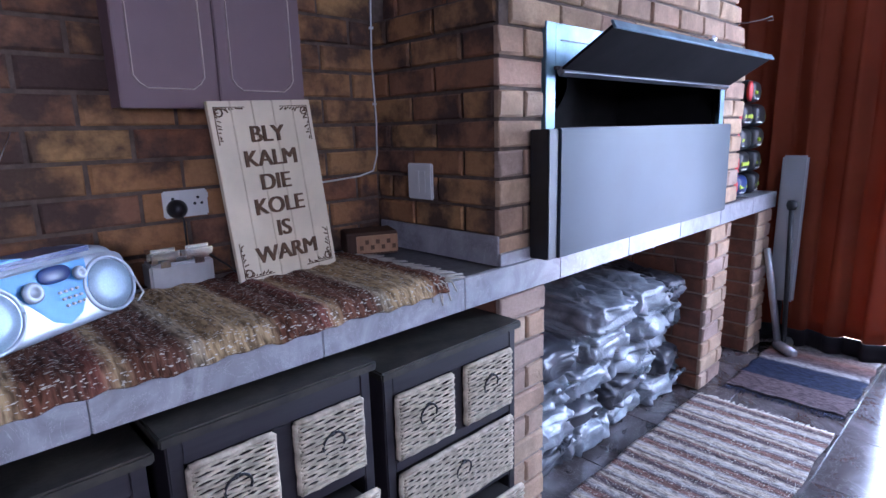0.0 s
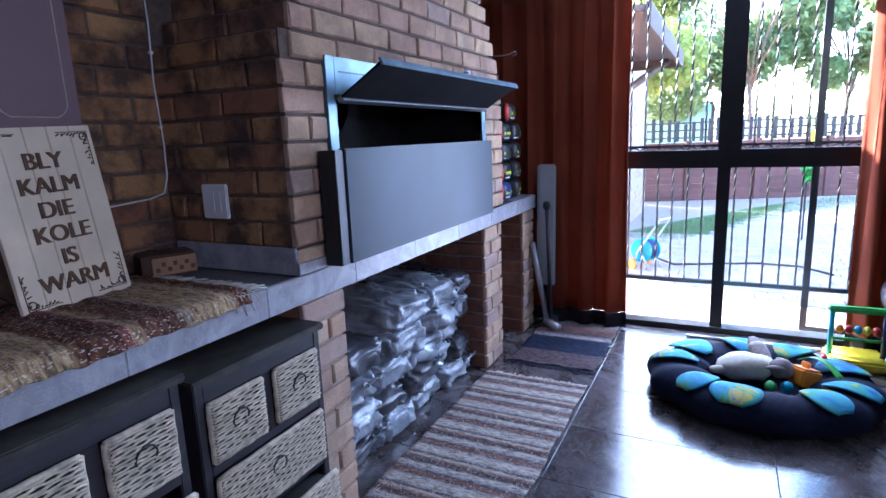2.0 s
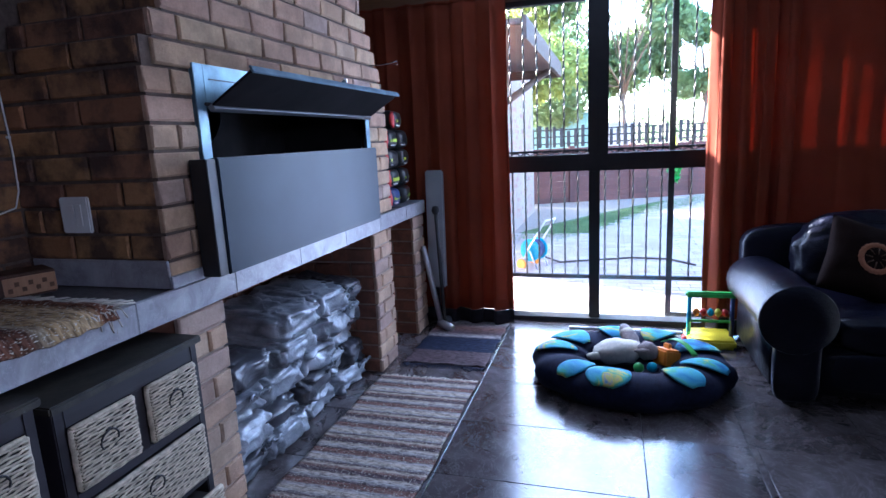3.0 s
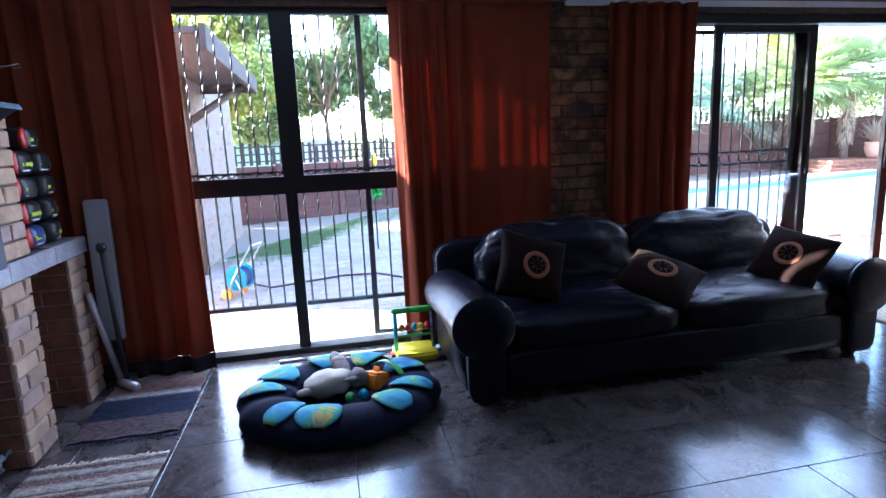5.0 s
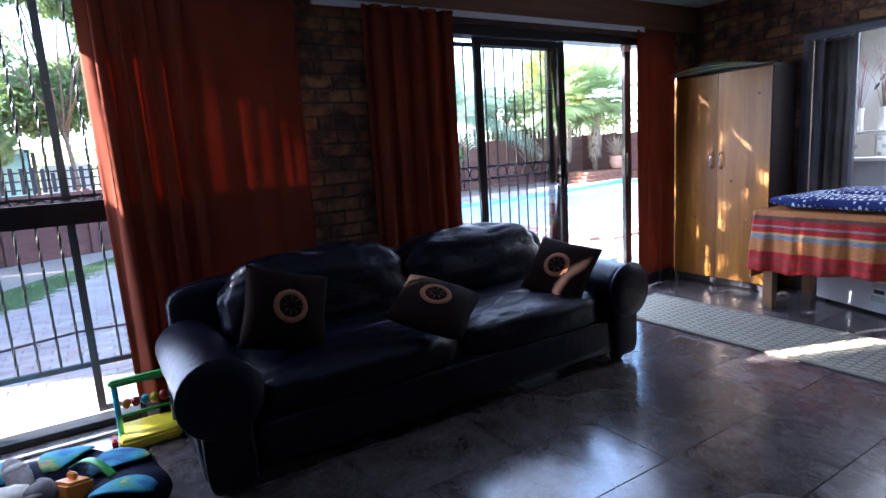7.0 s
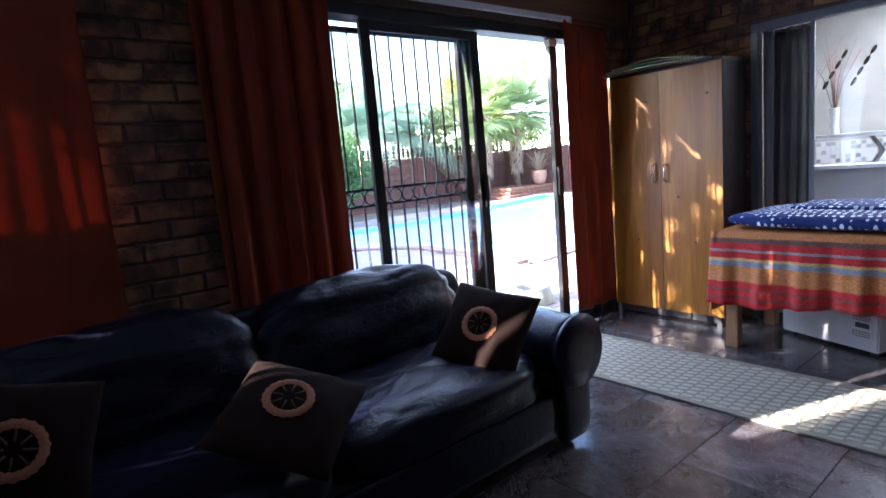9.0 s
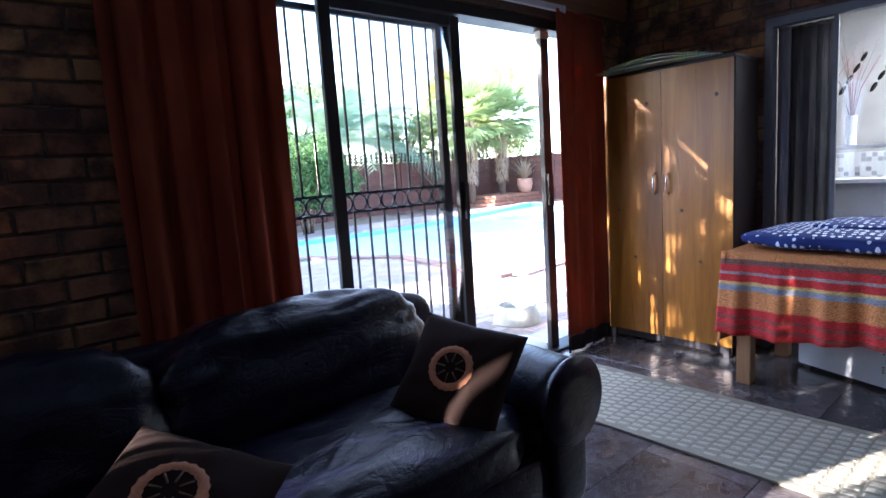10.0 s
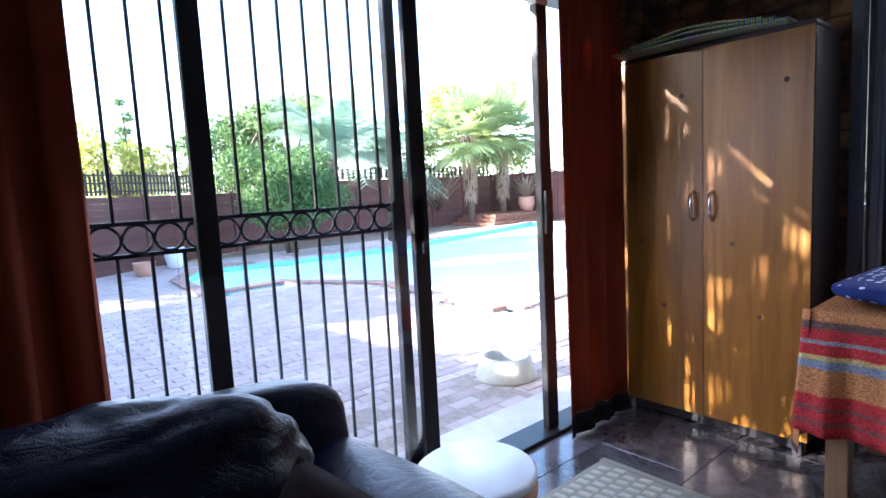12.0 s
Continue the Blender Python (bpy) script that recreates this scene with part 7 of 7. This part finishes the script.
def fan_palm(at, h, label, seed, n=34, R=0.75):
    p = thing("fan_palm", at, label, "palm")
    rnd = random.Random(seed)
    bm = bmesh.new()
    tube(bm, [(0, 0, -0.1), (0.04, 0.02, h)], 0.13, 10, 0, 0.11)
    part("trunk", bm, M_BARK, p, "", True)
    V, F = [], []
    for k in range(700):
        a, z = rnd.uniform(0, 6.28), rnd.uniform(0.25, 1.0) * h
        r = 0.15 + 0.14 * (z / h)
        b0 = len(V)
        c = Vector((r * math.cos(a), r * math.sin(a), z))
        t = Vector((-math.sin(a), math.cos(a), 0)) * 0.02
        e = c + Vector((0.1 * math.cos(a), 0.1 * math.sin(a), -rnd.uniform(0.15, 0.35)))
        V += [tuple(c - t), tuple(c + t), tuple(e)]
        F.append((b0, b0 + 1, b0 + 2))
    tagged(part("skirt", (V, [], F), M_SKIRT, p, "shaggy dry skirt of old fronds"), kind="stuff")
    V, F = [], []
    for k in range(n):
        a = k * 2.4
        el = rnd.uniform(-0.8, 1.45)
        d = Vector((math.cos(a) * math.cos(el), math.sin(a) * math.cos(el), math.sin(el)))
        hub = Vector((0, 0, h)) + d * rnd.uniform(0.35, 0.8) * R
        u = d.cross(Vector((0, 0, 1))).normalized()
        w = u.cross(d).normalized()
        b0 = len(V)
        V += [(0, 0, h), tuple(hub + u * 0.008), tuple(hub - u * 0.008)]
        F.append((b0, b0 + 1, b0 + 2))
        for i in range(22):
            th = -1.9 + 3.8 * i / 21
            q = (d * math.cos(th) + u * math.sin(th)).normalized()
            l = R * 0.6 * (0.75 + 0.25 * math.cos(th)) * rnd.uniform(0.85, 1.1)
            m1 = hub + q * l * 0.5
            e = hub + q * l + Vector((0, 0, -0.15 * l * rnd.uniform(0.2, 1.6)))
            s = q.cross(w).normalized() * 0.034 * (0.5 + R * 0.4)
            b0 = len(V)
            V += [tuple(hub), tuple(m1 + s), tuple(e), tuple(m1 - s)]
            F.append((b0, b0 + 1, b0 + 2, b0 + 3))
    tagged(part("fronds", (V, [], F), M_LEAF_P, p, "stiff green fan fronds"), kind="stuff")
    return p


fan_palm((17.9, -17.1, GZ + 0.2), 3.0, "fan palm with a shaggy trunk at the pool's end", 41, 64, 1.5)
fan_palm((17.9, -18.8, GZ + 0.2), 3.1, "second fan palm with a shaggy trunk at the pool's end", 42, 64, 1.6)
fan_palm((20.0, -15.6, GZ + 0.2), 1.2, "low fan palm behind the pool", 43, 26, 0.8)


def branchy(at, h, label, seed):
    t = thing("bare_shrub", at, label, "shrub")
    rnd = random.Random(seed)
    bm = bmesh.new()
    for k in range(26):
        a = k * 2.4
        sp = rnd.uniform(0.3, 1.0)
        tube(bm, [(0, 0, 0), (sp * 0.4 * h * math.cos(a), sp * 0.4 * h * math.sin(a), h * 0.45), (sp * h * math.cos(a), sp * h * math.sin(a), h * rnd.uniform(0.7, 1.1))], 0.03, 5, 0, 0.006)
    part("branches", bm, M_BARK, t, "bare grey branches")
    return t


branchy((18.5, -16.0, GZ + 0.6), 1.6, "bare branching frangipani shrub by the wall", 51)
# raised ledge at the pool's end and pots
ledge = thing("stone_ledge", (16.5, -17.4, GZ), "low stepped brick ledge at the pool's end", "ledge")
for k in range(3):
    part("ledge_step", boxbm((0.0 + 0.25 * k, -2.6, 0.12 * k), (2.2, 0.6 - 0.3 * k, 0.12 * (k + 1) - 0.002), 0.01), M_BRICK_RED, ledge, "brick step")


def pot(at, r, h, label, mat, plant=True, seed=0):
    p = thing("garden_pot", at, label, "pot")
    bm = bmesh.new()
    lathe(bm, [(r * 0.55, 0), (r * 0.75, h * 0.15), (r, h * 0.6), (r * 0.92, h * 0.88), (r * 1.04, h), (r * 0.92, h), (r * 0.85, h * 0.85), (0, h * 0.8)], 24)
    part("pot", bm, mat, p, "", True)
    if plant:
        rnd = random.Random(seed)
        V, F = [], []
        for k in range(160):
            a, el, l = rnd.uniform(0, 6.28), rnd.uniform(0.2, 1.4), rnd.uniform(0.5, 1.0)
            e = Vector((l * math.cos(a) * math.cos(el), l * math.sin(a) * math.cos(el), h + l * math.sin(el)))
            s = Vector((-math.sin(a), math.cos(a), 0)) * 0.02
            m1 = Vector((0, 0, h)).lerp(e, 0.5) + Vector((0, 0, 0.1))
            b0 = len(V)
            V += [(0, 0, h * 0.85), tuple(m1 + s), tuple(e), tuple(m1 - s)]
            F.append((b0, b0 + 1, b0 + 2, b0 + 3))
        tagged(part("foliage", (V, [], F), M_SKIRT, p, "pale spiky leaves"), kind="stuff")
    return p


pot((17.35, -19.5, GZ + 0.36), 0.32, 0.55, "pale terracotta pot with spiky leaves on the ledge", M_TERRA, True, 3)
pot((15.7, -6.35, GZ), 0.2, 0.45, "white swan-necked planter beside the pool", M_WHITEPAINT, False)
pot((15.0, -5.6, GZ), 0.2, 0.28, "low terracotta pot at the pool's edge", M_TERRA, False)

bowl = thing("pet_water_bowl", (5.85, -5.90, GZ + 0.021), "round cast concrete bowl standing on the brick paving", "bowl")
bm = bmesh.new()
lathe(bm, [(0.215, 0.0), (0.222, 0.02), (0.178, 0.155), (0.165, 0.165), (0.152, 0.155), (0.148, 0.06), (0.0, 0.05)], 40)
part("bowl_body", bm, M_CONCRETE, bowl, "", True)

# hose reel
hr = thing("hose_reel", (7.1, 0.33, GZ), "blue garden hose reel with orange wheels on the paving", "hose reel", "", 65)
bm = bmesh.new()
for s in (-1, 1):
    lathe(bm, [(0.17, 0), (0.175, 0.01), (0.17, 0.02), (0.06, 0.022)], 24, 0, (0, 0, 0.0))
bm.transform(pose(0, 0.11, 0.3, 90))
part("reel_disc", bm, M_TEAL, hr, "blue reel side")
bm = bmesh.new()
lathe(bm, [(0.17, 0), (0.175, 0.01), (0.17, 0.02), (0.06, 0.022)], 24)
bm.transform(pose(0, -0.11, 0.3, 90))
part("reel_disc", bm, M_TEAL, hr, "blue reel side")
bm = bmesh.new()
for k in range(6):
    tube(bm, [(0.135 * math.cos(a * math.pi / 12), -0.08 + k * 0.032, 0.3 + 0.135 * math.sin(a * math.pi / 12)) for a in range(25)], 0.015, 6)
part("coiled_hose", bm, M_NAVYPLASTIC, hr, "", True)
for s in (-1, 1):
    bm = bmesh.new()
    tube(bm, [(-0.30, s * 0.14, 0.78), (0.02, s * 0.15, 0.3), (0.12, s * 0.15, 0.06)], 0.014, 8)
    tube(bm, [(-0.02, s * 0.15, 0.3), (-0.16, s * 0.15, 0.02)], 0.012, 8)
    part("frame_tube", bm, M_ALU, hr)
    bm = bmesh.new()
    lathe(bm, [(0.075, 0), (0.085, 0.01), (0.085, 0.03), (0.075, 0.04), (0.0, 0.04)], 20)
    bm.transform(pose(0.12, s * 0.19, 0.086, 90))
    part("wheel", bm, M_ORANGE, hr, "orange plastic wheel")
bm = bmesh.new()
tube(bm, [(-0.30, -0.14, 0.78), (-0.30, 0.14, 0.78)], 0.014, 8)
part("handle", bm, M_WHITE, hr)
hr.scale = (0.74, 0.74, 0.74)
hs = thing("garden_hose", (7.45, -0.05, GZ + 0.02), "thin dark hose trailing over the paving", "hose")
bm = bmesh.new()
tube(bm, [(-0.25, 0.35, 0.12), (-0.15, 0.1, 0.012), (0.0, -0.3, 0.012), (0.15, -0.7, 0.012), (0.1, -1.1, 0.012), (-0.2, -1.35, 0.012)], 0.012, 6)
part("hose", bm, M_RUBBER, hs, "", True)

# hanging green ornament and feeder
orn = thing("garden_ornament", (9.2, -1.35, 0.95), "bright green and yellow ornament on a garden stake", "ornament")
tagged(part("leaves", leaf_cloud(260, [((0, 0, 0.0), 0.07), ((0, 0, -0.13), 0.09), ((0, 0, -0.25), 0.06)], 0.05, 6), M_GREEN, orn), kind="stuff")
part("stake", boxbm((-0.012, 0.02, GZ - 0.95), (0.012, 0.04, 0.3), 0.003), M_FENCE, orn, "thin dark stake")
part("feeder", soft(0.03, 0.03, 0.1, 0.8, 1, 10, 8, 0, 1, 0, pose(0, 0, 0.24)), M_YELLOW, orn, "yellow top", True)

# wing of the house on the left with its eave
wing = thing("house_wing", (8.5, 2.0, GZ), "pale face-brick wing of the house with a timber eave", "house")
part("wall", boxbm((-0.2, -1.05, 0.0), (3.5, 2.5, 2.75)), M_MORTAR_L, wing, "pale brick wall")
V, F = [], []
rf = part("roof", boxbm((-2.6, -1.75, 2.44), (1.0, 2.5, 2.50), 0.01, pose(0, 0, 0, 0, 0, 0)), M_EAVE, wing, "grey roof sheet")
part("fascia", boxbm((-2.6, -1.80, 2.32), (1.05, -1.755, 2.52), 0.004), M_EAVE, wing, "weathered timber fascia")
part("end_fascia", boxbm((1.005, -1.755, 2.32), (1.05, 2.5, 2.52), 0.004), M_EAVE, wing, "weathered timber fascia")
bm = bmesh.new()
tube(bm, [(-0.1, -1.1, 1.9), (0.5, -1.65, 2.36)], 0.045, 8)
part("brace", bm, M_EAVE, wing, "timber brace")
bm = bmesh.new()
tube(bm, [(-0.28, -1.12, 2.4), (-0.28, -1.12, 0.05)], 0.04, 10)
part("downpipe", bm, M_EAVE, wing, "brown downpipe")


# ---- bricks, tiles and paving, last ----
lay_bricks(wall_north, (-1.0, YN, SLAB_T), 0, CX0 + 1.0, SLAB_T, ZC - 0.02, M_BRICK, phase=0.05)
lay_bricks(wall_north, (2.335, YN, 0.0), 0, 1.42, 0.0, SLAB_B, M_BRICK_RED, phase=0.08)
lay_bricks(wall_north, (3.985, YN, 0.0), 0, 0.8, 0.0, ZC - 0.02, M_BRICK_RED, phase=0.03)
lay_bricks(wall_east, (XE, WIN[0], 0.0), -90, WIN[0] - DOOR[1], 0.0, 2.28, M_BRICK, phase=0.11)
lay_bricks(wall_east, (XE, DOOR[0], 0.0), -90, DOOR[0] - YS, 0.0, 2.28, M_BRICK, phase=0.02)
lay_bricks(wall_south, (XE, YS, 0.0), 180, XE - IW[0] - 0.01, 0.0, ZC - 0.02, M_BRICK, holes=[(XE - IW[1], XE - IW[0], -1, IW[3])], phase=0.06)
cb = dict(left=step_in, right=step_in)
BH = [(BR0 - CX0 - 0.035, BR1 - CX0 + 0.035, SLAB_T, 1.645)]
# Chimney front takes paler bricks than its sides: its light is in the colour.
lay_bricks(chimney, (CX0, CF, SLAB_T), 0, CX1 - CX0, SLAB_T, ZC - 0.02, M_BRICK_LIT, holes=BH, **cb)
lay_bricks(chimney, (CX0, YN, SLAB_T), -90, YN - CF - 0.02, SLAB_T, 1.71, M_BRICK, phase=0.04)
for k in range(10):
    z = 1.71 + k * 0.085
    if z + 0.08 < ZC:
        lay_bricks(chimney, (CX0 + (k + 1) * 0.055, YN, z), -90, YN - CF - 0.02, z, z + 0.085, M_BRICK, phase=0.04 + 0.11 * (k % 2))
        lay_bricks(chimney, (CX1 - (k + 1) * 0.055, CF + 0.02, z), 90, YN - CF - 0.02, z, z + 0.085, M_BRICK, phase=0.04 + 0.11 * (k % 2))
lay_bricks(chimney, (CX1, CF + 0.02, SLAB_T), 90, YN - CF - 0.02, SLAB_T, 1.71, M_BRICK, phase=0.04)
# Pale pier fronts, dark pier sides: light and shade put into the brick colours.
for p, x0, x1 in PIERS:
    lay_bricks(p, (x0, 0.80, 0), 0, x1 - x0, 0.0, SLAB_B, M_PIER_LIT, phase=0.03)
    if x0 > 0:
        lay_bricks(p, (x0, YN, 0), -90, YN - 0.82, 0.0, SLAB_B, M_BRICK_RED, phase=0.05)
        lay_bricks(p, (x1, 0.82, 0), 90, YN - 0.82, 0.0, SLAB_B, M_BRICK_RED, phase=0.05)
lay_bricks(wing, (8.3, 2.15, GZ), -90, 1.17, GZ, 2.3, M_BRICK_P, phase=0.1, depth=0.03)
lay_bricks(wing, (8.3, 0.95, GZ), 0, 3.4, GZ, 2.5, M_BRICK_P, phase=0.03, depth=0.03)


def tile_mesh(lx, ly):
    key = ("tile", round(lx, 3), round(ly, 3))
    if key not in PIECES:
        me = bpy.data.meshes.new("tile")
        c = 0.0015
        me.from_pydata([(c, c, 0), (key[1] - c, c, 0), (key[1] - c, key[2] - c, 0), (c, key[2] - c, 0), (0, 0, -0.0015), (key[1], 0, -0.0015), (key[1], key[2], -0.0015), (0, key[2], -0.0015), (0, 0, -0.009), (key[1], 0, -0.009), (key[1], key[2], -0.009), (0, key[2], -0.009)], [],
                       [(0, 1, 2, 3)] + [(4 + i, 4 + (i + 1) % 4, (i + 1) % 4, i) for i in range(4)] + [(8 + i, 8 + (i + 1) % 4, 4 + (i + 1) % 4, 4 + i) for i in range(4)])
        me.materials.append(M_FLOOR)
        PIECES[key] = me
    return PIECES[key]


def lay_tiles(x0, x1, y0, y1, px, py, ox, oy, run=0.5):
    g = 0.003
    i = math.floor((x0 - ox) / px)
    while ox + i * px < x1:
        a, b_ = max(x0, ox + i * px), min(x1, ox + (i + 1) * px)
        off = (i % 2) * py * run
        j = math.floor((y0 - oy - off) / py)
        while oy + off + j * py < y1:
            c, d = max(y0, oy + off + j * py), min(y1, oy + off + (j + 1) * py)
            if b_ - a > 0.02 and d - c > 0.02:
                ob = new("tile", tile_mesh(b_ - a - g, d - c - g))
                ob.parent = floor
                ob.location = (a + g / 2, c + g / 2, random.uniform(-0.0004, 0.0004))
            j += 1
        i += 1


lay_tiles(-2.6, 4.82, 0.19, 1.38, 0.46, 0.46, 0.49, 0.19, 0.0)
lay_tiles(-2.6, 4.82, -1.09, 0.19, 0.46, 0.85, 0.49, -0.655, 0.0)
lay_tiles(-2.6, 4.82, YS, -1.09, 0.46, 0.92, 0.49, -4.34, 0.5)
lay_tiles(1.0, 4.9, -6.5, YS, 0.46, 0.92, 0.49, -4.34, 0.5)

for x, y, a in cope_b[:150]:
    ob = new("brick", block_mesh(0.105, 0.22, 0.05, M_COPE))
    ob.parent = cop
    ob.matrix_basis = pose(x, y, GZ + 0.006, 0, 0, a)
joined_blocks("coping_bricks", cope_b[150:], 0.105, 0.22, 0.05, GZ + 0.006, M_PAVER, "far brick coping", cop)
for x, y, a in near:
    ob = new("brick", block_mesh(0.215, 0.105, 0.03, M_PAVER_O))
    ob.parent = pave
    ob.matrix_basis = pose(x, y, GZ - 0.01 + random.uniform(-0.0015, 0.0015), 0, 0, a)
joined_blocks("paving_bricks", far, 0.215, 0.105, 0.03, GZ - 0.01, M_PAVER, "far paving bricks", pave)
